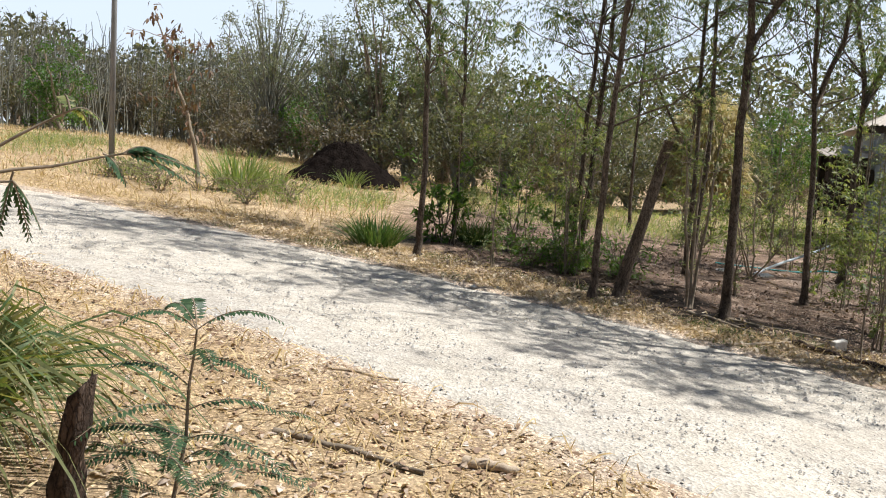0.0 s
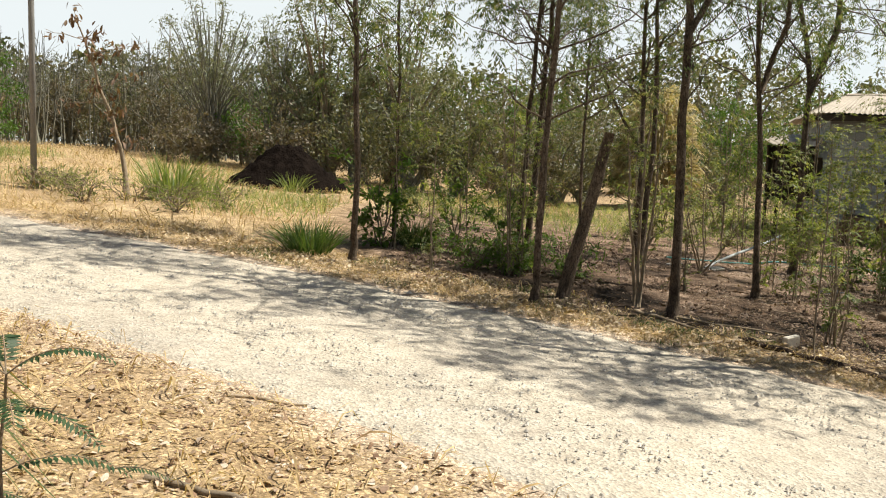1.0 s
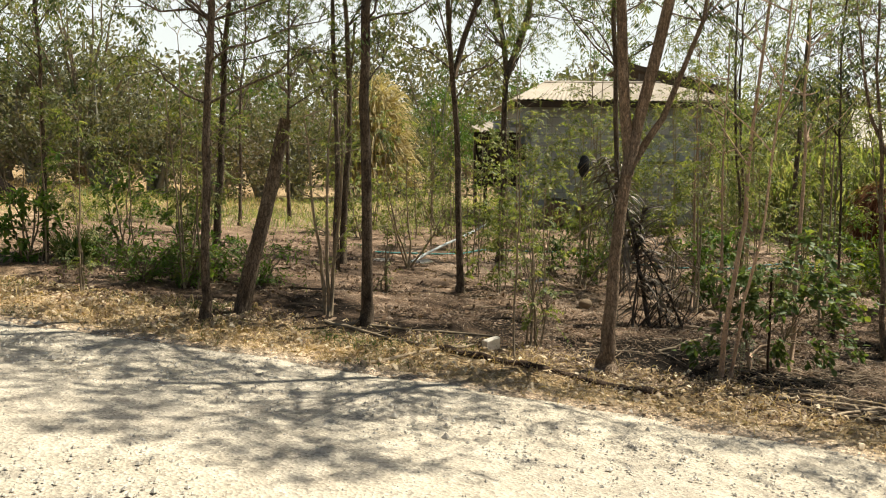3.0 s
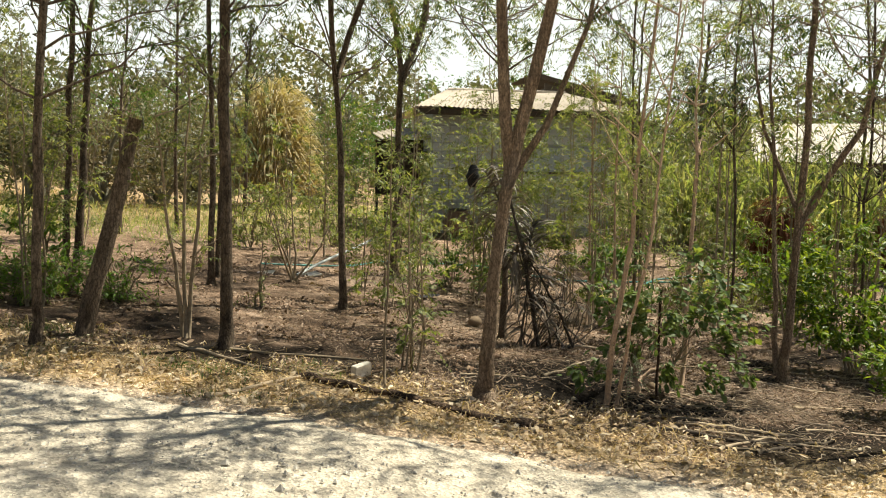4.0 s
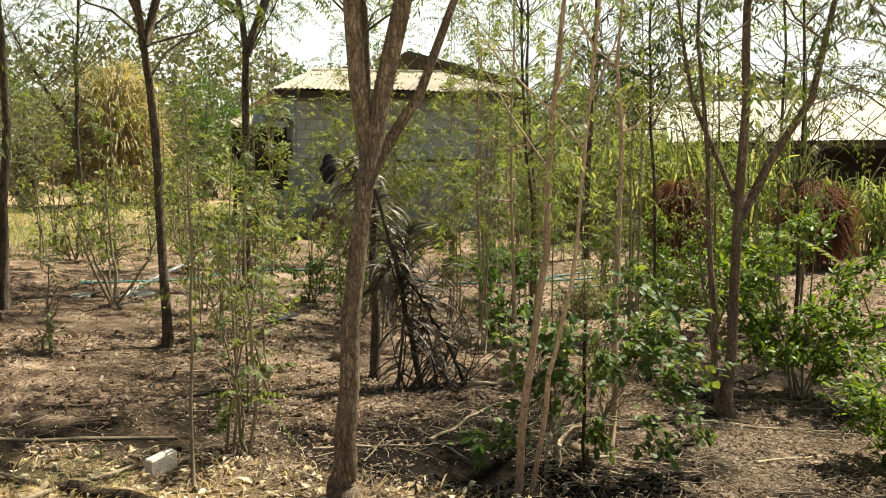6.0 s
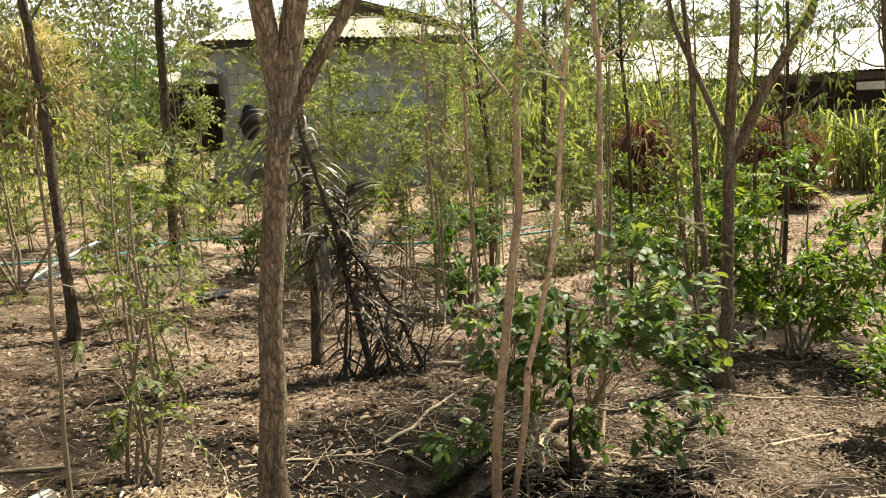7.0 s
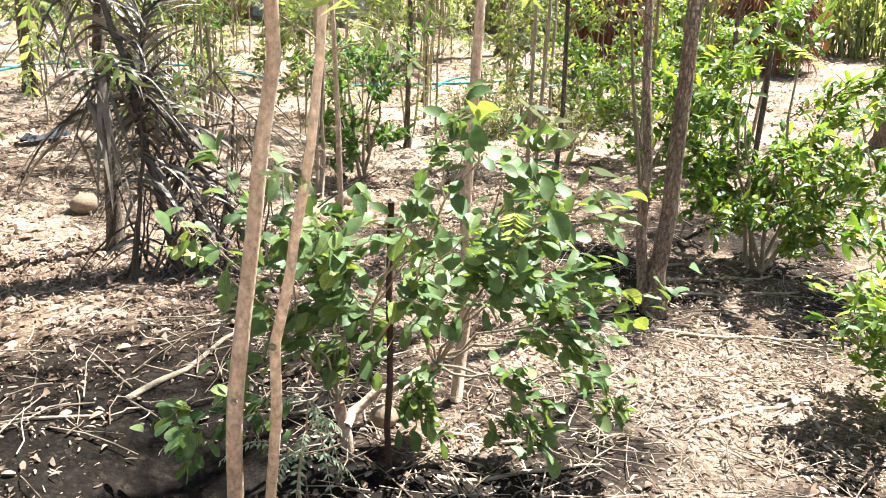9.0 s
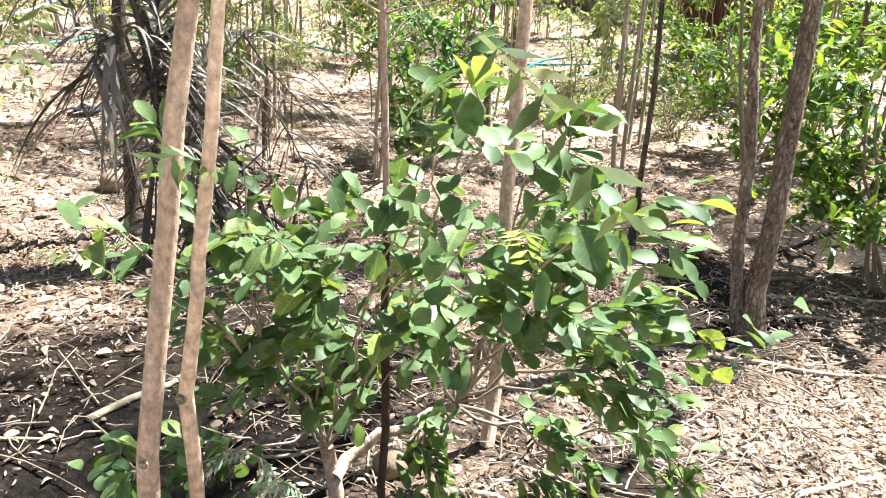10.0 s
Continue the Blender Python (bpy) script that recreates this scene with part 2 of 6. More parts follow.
BARK = bark_of("bark", (0.10, 0.077, 0.058), (0.225, 0.178, 0.138))
BARK_ROUGH = bark_of("rough_bark", (0.27, 0.198, 0.145), (0.42, 0.325, 0.248), 0.12, 54, 0.018, 0.7)
BARK_PALE = bark_of("pale_bark", (0.40, 0.285, 0.21), (0.53, 0.40, 0.31), 0.1, 34, 0.003, 0.2)
TWIG = surface("twig_bark", (0.15, 0.115, 0.08), (0.33, 0.265, 0.19), 20, 120, vary=0.2)
STEM_PALE = surface("pale_thin_stems", (0.26, 0.21, 0.13), (0.44, 0.37, 0.25), 18, 110, vary=0.2)
LEAF_TREE = leafy("tree_leaves", [(0.042, 0.072, 0.026), (0.066, 0.106, 0.038), (0.10, 0.14, 0.054), (0.155, 0.175, 0.075), (0.22, 0.21, 0.115)], 0.44)
LEAF_SAPLING = leafy("sapling_leaves", [(0.066, 0.096, 0.034), (0.11, 0.15, 0.052), (0.165, 0.205, 0.076), (0.23, 0.255, 0.105), (0.31, 0.30, 0.17)], 0.5)
LEAF_LIME = leafy("lime_leaves", [(0.066, 0.112, 0.044), (0.10, 0.152, 0.058), (0.15, 0.205, 0.08), (0.22, 0.265, 0.075), (0.108, 0.16, 0.062), (0.078, 0.128, 0.05)], 0.34, 0.5, 0.25, True)
LEAF_LIME_REST = leafy("lime_leaves_inner", [(0.066, 0.112, 0.044), (0.10, 0.152, 0.058), (0.15, 0.205, 0.08)], 0.34, 0.5, 0.25)
LEAF_BRIGHT = leafy("bright_leaves", [(0.05, 0.10, 0.024), (0.085, 0.155, 0.03), (0.26, 0.32, 0.05), (0.058, 0.115, 0.026), (0.15, 0.225, 0.04)], 0.45, 0.45, 0.3)
LEAF_DARK = leafy("dark_leaves", [(0.05, 0.11, 0.025), (0.08, 0.15, 0.035), (0.11, 0.19, 0.045)], 0.4)
LEAF_FRESH = leafy("fresh_green_leaves", [(0.07, 0.14, 0.035), (0.11, 0.195, 0.05), (0.16, 0.25, 0.068), (0.09, 0.165, 0.042)], 0.5)
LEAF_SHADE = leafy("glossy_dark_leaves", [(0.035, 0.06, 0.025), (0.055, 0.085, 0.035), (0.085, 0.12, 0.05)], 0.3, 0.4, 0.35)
LEAF_FAR = leafy("far_leaves", [(0.08, 0.09, 0.056), (0.122, 0.13, 0.08), (0.17, 0.17, 0.11), (0.23, 0.205, 0.14)], 0.32)
LEAF_DRY = leafy("dry_scrub_leaves", [(0.11, 0.09, 0.066), (0.155, 0.128, 0.095), (0.21, 0.176, 0.132), (0.12, 0.122, 0.08)], 0.3)
LEAF_BAMBOO = leafy("bamboo_leaves", [(0.13, 0.15, 0.098), (0.18, 0.20, 0.135), (0.235, 0.25, 0.175), (0.28, 0.275, 0.2)], 0.35)
GREY_STEM = surface("grey_bamboo_stem", (0.13, 0.13, 0.10), (0.22, 0.21, 0.165), 10, 80)
LEAF_BROWN = leafy("withered_leaves", [(0.12, 0.066, 0.042), (0.17, 0.10, 0.065), (0.21, 0.135, 0.09), (0.13, 0.085, 0.052)], 0.3)
LEAF_RUST = leafy("rust_brown_leaves", [(0.095, 0.04, 0.024), (0.155, 0.068, 0.04), (0.22, 0.105, 0.065), (0.12, 0.052, 0.031)], 0.25, 0.8, 0.1)
GRASS_HALF = leafy("half_dry_grass", [(0.07, 0.11, 0.035), (0.13, 0.16, 0.055), (0.24, 0.22, 0.10), (0.36, 0.30, 0.16), (0.09, 0.13, 0.04)], 0.35)
GRASS_VERGE = leafy("verge_grass", [(0.05, 0.09, 0.03), (0.09, 0.135, 0.045), (0.15, 0.17, 0.06), (0.27, 0.25, 0.12), (0.07, 0.115, 0.035)], 0.35)
LEAF_FEATHER = leafy("feathery_leaflets", [(0.032, 0.066, 0.03), (0.048, 0.09, 0.04), (0.075, 0.125, 0.055)], 0.3, 0.5, 0.3)
GRASS_GREEN = leafy("green_grass", [(0.038, 0.088, 0.022), (0.065, 0.13, 0.032), (0.105, 0.165, 0.048), (0.18, 0.195, 0.085)], 0.35)
REED_GREEN = leafy("green_reeds", [(0.10, 0.165, 0.05), (0.15, 0.215, 0.075), (0.22, 0.275, 0.11), (0.31, 0.31, 0.17)], 0.45)
CANE = leafy("cane_leaves", [(0.12, 0.17, 0.07), (0.17, 0.225, 0.095), (0.24, 0.28, 0.135), (0.32, 0.33, 0.19), (0.40, 0.38, 0.25)], 0.52)
STRAW = leafy("straw", [(0.36, 0.255, 0.13), (0.47, 0.35, 0.19), (0.58, 0.455, 0.27), (0.30, 0.205, 0.11)], 0.2, 0.8, 0.1)
REED = leafy("golden_reeds", [(0.38, 0.315, 0.185), (0.46, 0.39, 0.245), (0.54, 0.465, 0.31), (0.30, 0.255, 0.15)], 0.3, 0.8, 0.1)
CHAFF = leafy("grey_chaff", [(0.15, 0.11, 0.088), (0.28, 0.215, 0.17), (0.38, 0.305, 0.25), (0.48, 0.40, 0.335), (0.21, 0.155, 0.12)], 0.1, 0.85, 0.1)
LITTER = leafy("fallen_leaves", [(0.17, 0.105, 0.07), (0.30, 0.20, 0.135), (0.44, 0.325, 0.23), (0.58, 0.465, 0.36), (0.66, 0.56, 0.46), (0.24, 0.155, 0.105), (0.38, 0.27, 0.185)], 0.1, 0.85, 0.1)
DEBRIS = leafy("brown_debris", [(0.07, 0.047, 0.035), (0.14, 0.093, 0.066), (0.22, 0.15, 0.108), (0.31, 0.222, 0.168), (0.10, 0.067, 0.049), (0.41, 0.315, 0.25), (0.17, 0.115, 0.083)], 0.05, 0.9, 0.1)
LITTER_PALE = leafy("bleached_fallen_leaves", [(0.30, 0.22, 0.14), (0.46, 0.35, 0.23), (0.60, 0.48, 0.35), (0.68, 0.58, 0.45), (0.38, 0.28, 0.18)], 0.1, 0.85, 0.1)
# darker copy of LITTER: the grove's shade is put into the leaf colour
LITTER_SHADED = leafy("shade_toned_leaves", [(0.08, 0.052, 0.037), (0.15, 0.098, 0.068), (0.24, 0.165, 0.115), (0.35, 0.26, 0.19), (0.11, 0.07, 0.05), (0.19, 0.125, 0.085), (0.44, 0.35, 0.275)], 0.1, 0.85, 0.1)
BLACK_FILM = surface("black_plastic_film", (0.008, 0.008, 0.009), (0.022, 0.022, 0.024), 12, 60, 0.35, 0.3)
LEAF_PALE = leafy("pale_grey_leaves", [(0.24, 0.31, 0.21), (0.33, 0.40, 0.29), (0.17, 0.24, 0.14)], 0.3, 0.6, 0.3)
PALM_DEAD = leafy("dead_palm", [(0.075, 0.055, 0.042), (0.13, 0.10, 0.077), (0.21, 0.17, 0.137), (0.052, 0.039, 0.03), (0.40, 0.35, 0.30), (0.095, 0.071, 0.054)], 0.05, 0.55, 0.4)


# ---- ground ----
def ground_material():
    m, nd, lk, bs = nodes_of("dry_ground")
    zone = nd.new("ShaderNodeVertexColor")
    zone.layer_name = "zone"
    sep = nd.new("ShaderNodeSeparateColor")
    lk.new(zone.outputs[0], sep.inputs[0])
    broad, mid, fine = (tex(nd, lk, s, 5, space="World") for s in (0.55, 3.2, 34))
    straw = ramp(nd, [(0.25, (0.27, 0.188, 0.11)), (0.5, (0.43, 0.318, 0.19)), (0.75, (0.56, 0.445, 0.285))])
    lk.new(mid.outputs[0], straw.inputs[0])
    earth = ramp(nd, [(0.28, (0.082, 0.057, 0.042)), (0.5, (0.205, 0.142, 0.104)), (0.74, (0.395, 0.295, 0.23))])
    lk.new(mid.outputs[0], earth.inputs[0])
    col = mix(nd, lk, sep.outputs[0], straw.outputs[0], earth.outputs[0])
    # pale colour for track dust and for painted sunlit soil
    dust_and_sun = ramp(nd, [(0.3, (0.45, 0.365, 0.295)), (0.7, (0.57, 0.48, 0.40))])
    lk.new(mid.outputs[0], dust_and_sun.inputs[0])
    col = mix(nd, lk, sep.outputs[1], col, dust_and_sun.outputs[0])
    # near-black for the hollow, the rotted soil and the painted bush shade
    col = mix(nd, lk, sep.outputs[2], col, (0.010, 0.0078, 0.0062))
    chips = tex(nd, lk, 70, kind="F1", space="World")
    chip = nd.new("ShaderNodeSeparateColor")
    lk.new(chips.outputs["Color"], chip.inputs[0])
    cr = ramp(nd, [(0.0, (0.5, 0.48, 0.46)), (0.35, (0.85, 0.84, 0.83)), (0.72, (1.05, 1.05, 1.05)), (0.9, (1.7, 1.68, 1.65)), (1.0, (2.1, 2.05, 2.0))])
    lk.new(chip.outputs[0], cr.inputs[0])
    col = mix(nd, lk, 0.8, col, cr.outputs[0], "MULTIPLY")
    g = ramp(nd, [(0.3, (0.6, 0.58, 0.55)), (0.7, (1.3, 1.3, 1.3))])
    lk.new(fine.outputs[0], g.inputs[0])
    col = mix(nd, lk, 0.75, col, g.outputs[0], "MULTIPLY")
    b = ramp(nd, [(0.3, (0.8, 0.78, 0.76)), (0.7, (1.12, 1.12, 1.12))])
    lk.new(broad.outputs[0], b.inputs[0])
    col = mix(nd, lk, 0.8, col, b.outputs[0], "MULTIPLY")
    lk.new(col, bs.inputs["Base Color"])
    bs.inputs["Roughness"].default_value, bs.inputs["Specular IOR Level"].default_value = 0.97, 0.08
    bn = nd.new("ShaderNodeBump")
    bn.inputs["Strength"].default_value, bn.inputs["Distance"].default_value = 0.7, 0.025
    lk.new(fine.outputs[0], bn.inputs["Height"])
    lk.new(bn.outputs[0], bs.inputs["Normal"])
    return m


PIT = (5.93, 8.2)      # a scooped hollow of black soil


def earthiness(x, y):
    """How bare the soil is: the shaded grove floor against the strawy verges and field."""
    depth, side = road_depth(x, y)
    if side < 0:
        return 0.12 + 0.25 * smooth(1.0, 2.4, -depth) * (0.5 + noise.noise(Vector((x * 0.8, y * 0.8, 0))))
    e = smooth(0.7, 1.7, -depth + 0.5 * noise.noise(Vector((x * 0.7, y * 0.7, 3))))
    return e * smooth(-1.0, 0.6, x + 0.12 * (y - 11)) * (1 - 0.75 * smooth(16, 23, y - 0.6 * x))


def humus_and_shade(x, y):
    """Dark rotted soil in patches along the front of the grove, and shade painted in under the bushes."""
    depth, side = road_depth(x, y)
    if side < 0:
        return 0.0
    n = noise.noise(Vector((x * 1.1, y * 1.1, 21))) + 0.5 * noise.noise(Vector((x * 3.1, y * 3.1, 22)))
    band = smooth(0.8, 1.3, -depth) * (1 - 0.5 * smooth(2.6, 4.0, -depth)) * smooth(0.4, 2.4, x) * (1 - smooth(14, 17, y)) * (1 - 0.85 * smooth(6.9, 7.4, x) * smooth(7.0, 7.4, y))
    # dark spots under bushes put their shade into the soil colour
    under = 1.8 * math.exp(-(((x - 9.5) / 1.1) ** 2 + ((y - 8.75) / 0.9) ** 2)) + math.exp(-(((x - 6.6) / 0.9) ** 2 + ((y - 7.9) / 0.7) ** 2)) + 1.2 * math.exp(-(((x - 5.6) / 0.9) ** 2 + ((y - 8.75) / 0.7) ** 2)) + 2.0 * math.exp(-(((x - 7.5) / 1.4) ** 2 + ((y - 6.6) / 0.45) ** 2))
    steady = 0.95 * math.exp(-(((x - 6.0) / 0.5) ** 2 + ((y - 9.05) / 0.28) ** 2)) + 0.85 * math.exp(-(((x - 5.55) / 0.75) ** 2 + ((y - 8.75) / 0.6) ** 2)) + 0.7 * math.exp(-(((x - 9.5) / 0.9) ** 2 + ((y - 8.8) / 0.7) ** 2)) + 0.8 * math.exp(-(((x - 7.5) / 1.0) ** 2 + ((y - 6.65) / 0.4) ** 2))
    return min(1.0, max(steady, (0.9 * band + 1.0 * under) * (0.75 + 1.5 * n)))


def bumps(x, y):
    depth, side = road_depth(x, y)
    away = smooth(0.0, 0.8, -depth)
    b = 0.045 * noise.noise(Vector((x * 0.5, y * 0.5, 7))) + 0.028 * noise.noise(Vector((x * 1.7, y * 1.7, 1))) + 0.016 * noise.noise(Vector((x * 6, y * 6, 2)))
    pit = math.exp(-(((x - PIT[0]) / 0.30) ** 2 + ((y - PIT[1]) / 0.24) ** 2))
    return away * b - 0.16 * pit - 0.09 * smooth(0.0, 0.25, depth) + 0.012 * noise.noise(Vector((x * 5, y * 5, 4))) * smooth(-0.5, 0, depth)


def top(x, y):
    """Height of the finished surface, track or ground."""
    return gz(x, y) + (0.0 if road_depth(x, y)[0] > 0 else bumps(x, y))


def spread(a, b, step, reach, grow):
    inner = list(np.arange(a, b, step))
    lo, hi, s = [], [], step
    x = a
    while x > -reach:
        s *= grow
        x -= s
        lo.append(x)
    x, s = inner[-1], step
    while x < reach:
        s *= grow
        x += s
        hi.append(x)
    return lo[::-1] + inner + hi


xs, ys = spread(-7, 13, 0.1, 900, 1.13), spread(-3, 16, 0.1, 900, 1.13)
soup = Soup()
soup.add(np.array([(x, y, gz(x, y) + bumps(x, y)) for y in ys for x in xs]),
         np.array([(j * len(xs) + i, j * len(xs) + i + 1, (j + 1) * len(xs) + i + 1, (j + 1) * len(xs) + i) for j in range(len(ys) - 1) for i in range(len(xs) - 1)]))
GROUND = ground_material()
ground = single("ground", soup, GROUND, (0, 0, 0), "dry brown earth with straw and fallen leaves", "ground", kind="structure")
zone = ground.data.color_attributes.new("zone", "FLOAT_COLOR", "POINT")
cols = []
for y in ys:
    for x in xs:
        d = road_depth(x, y)[0]
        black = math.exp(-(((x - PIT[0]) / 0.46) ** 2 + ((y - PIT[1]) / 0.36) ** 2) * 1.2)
        # sunlit ground painted in: far soil and one near spot lightened
        pale = 0.3 * smooth(9.8, 12.5, y) * smooth(5.0, 6.5, x) * smooth(-0.25, 0.35, noise.noise(Vector((x * 0.9, y * 0.9, 31)))) * (1 - smooth(16, 19, y))
        pale = max(pale, 0.35 * math.exp(-((x - 7.9) / 0.8) ** 2 - ((y - 7.8) / 0.5) ** 2))
        cols += [earthiness(x, y), max(pale, 0.7 * smooth(-0.55, 0.05, d + 0.3 * noise.noise(Vector((x * 2, y * 2, 9))))), min(1, black * 1.3 + 0.95 * humus_and_shade(x, y)), 1]
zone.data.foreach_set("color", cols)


def gravel_material():
    m, nd, lk, bs = nodes_of("pale_gravel")
    broad, mid = tex(nd, lk, 0.7, 4, space="World"), tex(nd, lk, 5, 5, space="World")
    peb = tex(nd, lk, 55, kind="F1", space="World")
    fine = tex(nd, lk, 120, 3, space="World")
    base = ramp(nd, [(0.3, (0.425, 0.375, 0.312)), (0.7, (0.565, 0.51, 0.435))])
    lk.new(mid.outputs[0], base.inputs[0])
    grey = nd.new("ShaderNodeSeparateColor")
    lk.new(peb.outputs["Color"], grey.inputs[0])
    p = ramp(nd, [(0.0, (0.55, 0.55, 0.55)), (0.3, (0.9, 0.9, 0.89)), (0.8, (1.1, 1.09, 1.07)), (1.0, (1.3, 1.29, 1.26))])
    lk.new(grey.outputs[0], p.inputs[0])
    col = mix(nd, lk, 0.75, base.outputs[0], p.outputs[0], "MULTIPLY")
    b = ramp(nd, [(0.3, (0.84, 0.84, 0.85)), (0.7, (1.1, 1.09, 1.06))])
    lk.new(broad.outputs[0], b.inputs[0])
    col = mix(nd, lk, 0.9, col, b.outputs[0], "MULTIPLY")
    lk.new(col, bs.inputs["Base Color"])
    bs.inputs["Roughness"].default_value, bs.inputs["Specular IOR Level"].default_value = 0.95, 0.1
    bn = nd.new("ShaderNodeBump")
    bn.inputs["Strength"].default_value, bn.inputs["Distance"].default_value = 0.6, 0.012
    lk.new(peb.outputs["Distance"], bn.inputs["Height"])
    bn2 = nd.new("ShaderNodeBump")
    bn2.inputs["Strength"].default_value, bn2.inputs["Distance"].default_value = 0.4, 0.006
    lk.new(fine.outputs[0], bn2.inputs["Height"])
    lk.new(bn.outputs[0], bn2.inputs["Normal"])
    lk.new(bn2.outputs[0], bs.inputs["Normal"])
    return m


us = [u for u in spread(-14, 10, 0.12, 160, 1.12)]
soup, rows_n = Soup(), 36
verts = []
for u in us:
    near, far = road_edges(u)
    for j in range(rows_n + 1):
        s = j / rows_n
        n = near - 0.3 + (far - near + 0.6) * s
        x, y = ROAD_U[0] * u + ROAD_N[0] * n, ROAD_U[1] * u + ROAD_N[1] * n
        inside = min(n - near, far - n)
        ruts = -0.018 * (math.exp(-((s - 0.3) / 0.09) ** 2) + math.exp(-((s - 0.72) / 0.09) ** 2))
        z = gz(x, y) + ruts + 0.014 * noise.noise(Vector((x * 1.3, y * 1.3, 5))) - 0.09 * (1 - smooth(-0.3, 0.22, inside + 0.22 * noise.noise(Vector((x * 2.2, y * 2.2, 8)))))
        verts.append((x, y, z))
w = rows_n + 1
soup.add(np.array(verts), np.array([(i * w + j, (i + 1) * w + j, (i + 1) * w + j + 1, i * w + j + 1) for i in range(len(us) - 1) for j in range(rows_n)]))
single("road", soup, gravel_material(), (0, 0, 0), "pale crushed gravel track with dusty worn edges", "road", kind="structure")


# ---- trees ----
def tree(x, y, girth, path, crown, label, forks=(), seed=0, bare=1.6, reach=1.3, leaf=0.088, name="tree", group="grove trees", bark=None, leaves=None, droop=0.45, spray=0.32, twigs=32, shade_head=0):
    """A slim tree: a wavering trunk through the points of path, forks, branches and feathered leaves."""
    rng = np.random.default_rng(seed)
    base = thing(name, x, y, label, "tree", group)
    trunk, crown_soup, stems = Soup(), Soup(), []

    def stem(points, r0, r1):
        pts = [np.array(points[0], float)]
        for a, b in zip(points[:-1], points[1:]):
            n = max(3, int(np.linalg.norm(np.subtract(b, a)) / 0.3))
            pts += list(bend(a, b, n, rng, 0.017))[1:]
        pts = np.array(pts)
        rad = np.linspace(r0, r1, len(pts))
        return pts, rad

    def flare(pts, rad):
        """Roots swell the foot of the trunk."""
        z = np.maximum(pts[:, 2], 0.0)
        return rad * (1 + 0.45 * np.exp(-z / 0.07) + 0.16 * np.exp(-z / 0.35))

    foot = np.array(path[0]) / path[0][2]
    path = [(0, 0, -0.12), tuple(foot * 0.02), tuple(foot * 0.1), tuple(foot * 0.3), *path]
    pts, rad = stem(path, girth * 0.35, girth * 0.14)
    rad = flare(pts, rad)
    tube(trunk, pts, rad, 13, 0.14, rng)
    stems.append((pts, rad))
    for pth, g in forks:
        p2, r2 = stem(pth, g * 0.5, g * 0.14)
        tube(trunk, p2, r2, 9, 0.14, rng)
        stems.append((p2, r2))
    ends, ways = [], []
    for pts, rad in stems:
        high = [i for i in range(len(pts)) if pts[i][2] > bare]
        if not high:
            continue
        for _ in range(twigs // len(stems)):
            i = high[int(rng.integers(len(high)))]
            a = pts[i]
            ang = rng.random() * 2 * np.pi
            ln = reach * (0.45 + 0.75 * rng.random()) * (0.6 + 0.4 * min(1, (pts[-1][2] - a[2] + 0.8) / 2))
            rise = rng.uniform(0.25, 1.3)
            b = a + ln * np.array([np.cos(ang), np.sin(ang), rise])
            br = bend(a, b, 6, rng, 0.05)
            tube(trunk, br, np.linspace(min(rad[i] * 0.45, 0.013), 0.003, 6), 5, cap=False)
            for _ in range(4):
                j = int(rng.integers(2, 6))
                c = br[j] + rng.normal(0, 0.24, 3) + (br[j] - a) * 0.25
                tw = bend(br[j], c, 4, rng, 0.02)
                tube(trunk, tw, np.linspace(0.005, 0.002, 4), 3, cap=False)
                ends.append(tw[-1])
                ways.append(c - br[j])
                ends.append(tw[2])
                ways.append(c - br[j])
            ends.append(b)
            ways.append(b - a)
        ends.append(pts[-1])
        ways.append(np.array([0.2, 0.1, 0.6]))
    ends, ways = np.array(ends), unit(np.array(ways))
    crown = int(crown * (1.3 if x < 6 else 1.15))
    weight = rng.random(len(ends)) ** 2.0          # some twigs are full, others nearly bare
    pick = rng.choice(len(ends), size=crown, p=weight / weight.sum())
    org = ends[pick] + rng.normal(0, 0.085, (crown, 3))
    way = unit(ways[pick] * 0.5 + rng.normal(0, 0.55, (crown, 3)) + np.array([0, 0, 0.05]))
    sprays(crown_soup, org, way, spray * (0.6 + 0.7 * rng.random(crown)), 7, leaf, rng, droop, 0.25, 0.8)
    # extra leaf clumps kept mostly above the view, added to cast shade
    if shade_head:
        tops = np.concatenate([p[p[:, 2] > 3.7] for p, _ in stems])
        knots = tops[rng.integers(len(tops), size=26)] + rng.normal(0, 1, (26, 3)) * np.array([0.75, 0.75, 0.45])
        knots[:, 2] = np.maximum(knots[:, 2], 4.2)
        for k in knots:
            near = tops[np.argmin(np.linalg.norm(tops - k, axis=1))]
            tube(trunk, bend(near, k, 5, rng, 0.03), np.linspace(0.014, 0.004, 5), 5, cap=False)
        pick = rng.integers(26, size=shade_head)
        org = knots[pick] + rng.normal(0, 0.2, (shade_head, 3))
        sprays(crown_soup, org, unit(rng.normal(0, 0.6, (shade_head, 3)) + np.array([0, 0, 0.05])), spray * (0.6 + 0.7 * rng.random(shade_head)), 7, leaf, rng, droop, 0.25, 0.8)
    part("trunk", trunk, bark or BARK, base)
    part("crown", crown_soup, leaves or LEAF_TREE, base, "sparse drooping feathery leaves")
    return base


SLIM = "slim grey-brown tree with sparse drooping feathery leaves"
tree(-0.18, 11.2, 0.13, [(0.02, -0.05, 1.6), (-0.02, -0.2, 3.7), (0.1, -0.2, 6.2)], 330, SLIM + " beside the track", seed=1, bare=2.0, reach=1.2, shade_head=300)
tree(0.28, 13.25, 0.09, [(0.03, -0.2, 2.0), (0.05, -0.4, 4.2), (0.2, -0.3, 6.0)], 300, SLIM, seed=2, bare=1.6, shade_head=110)
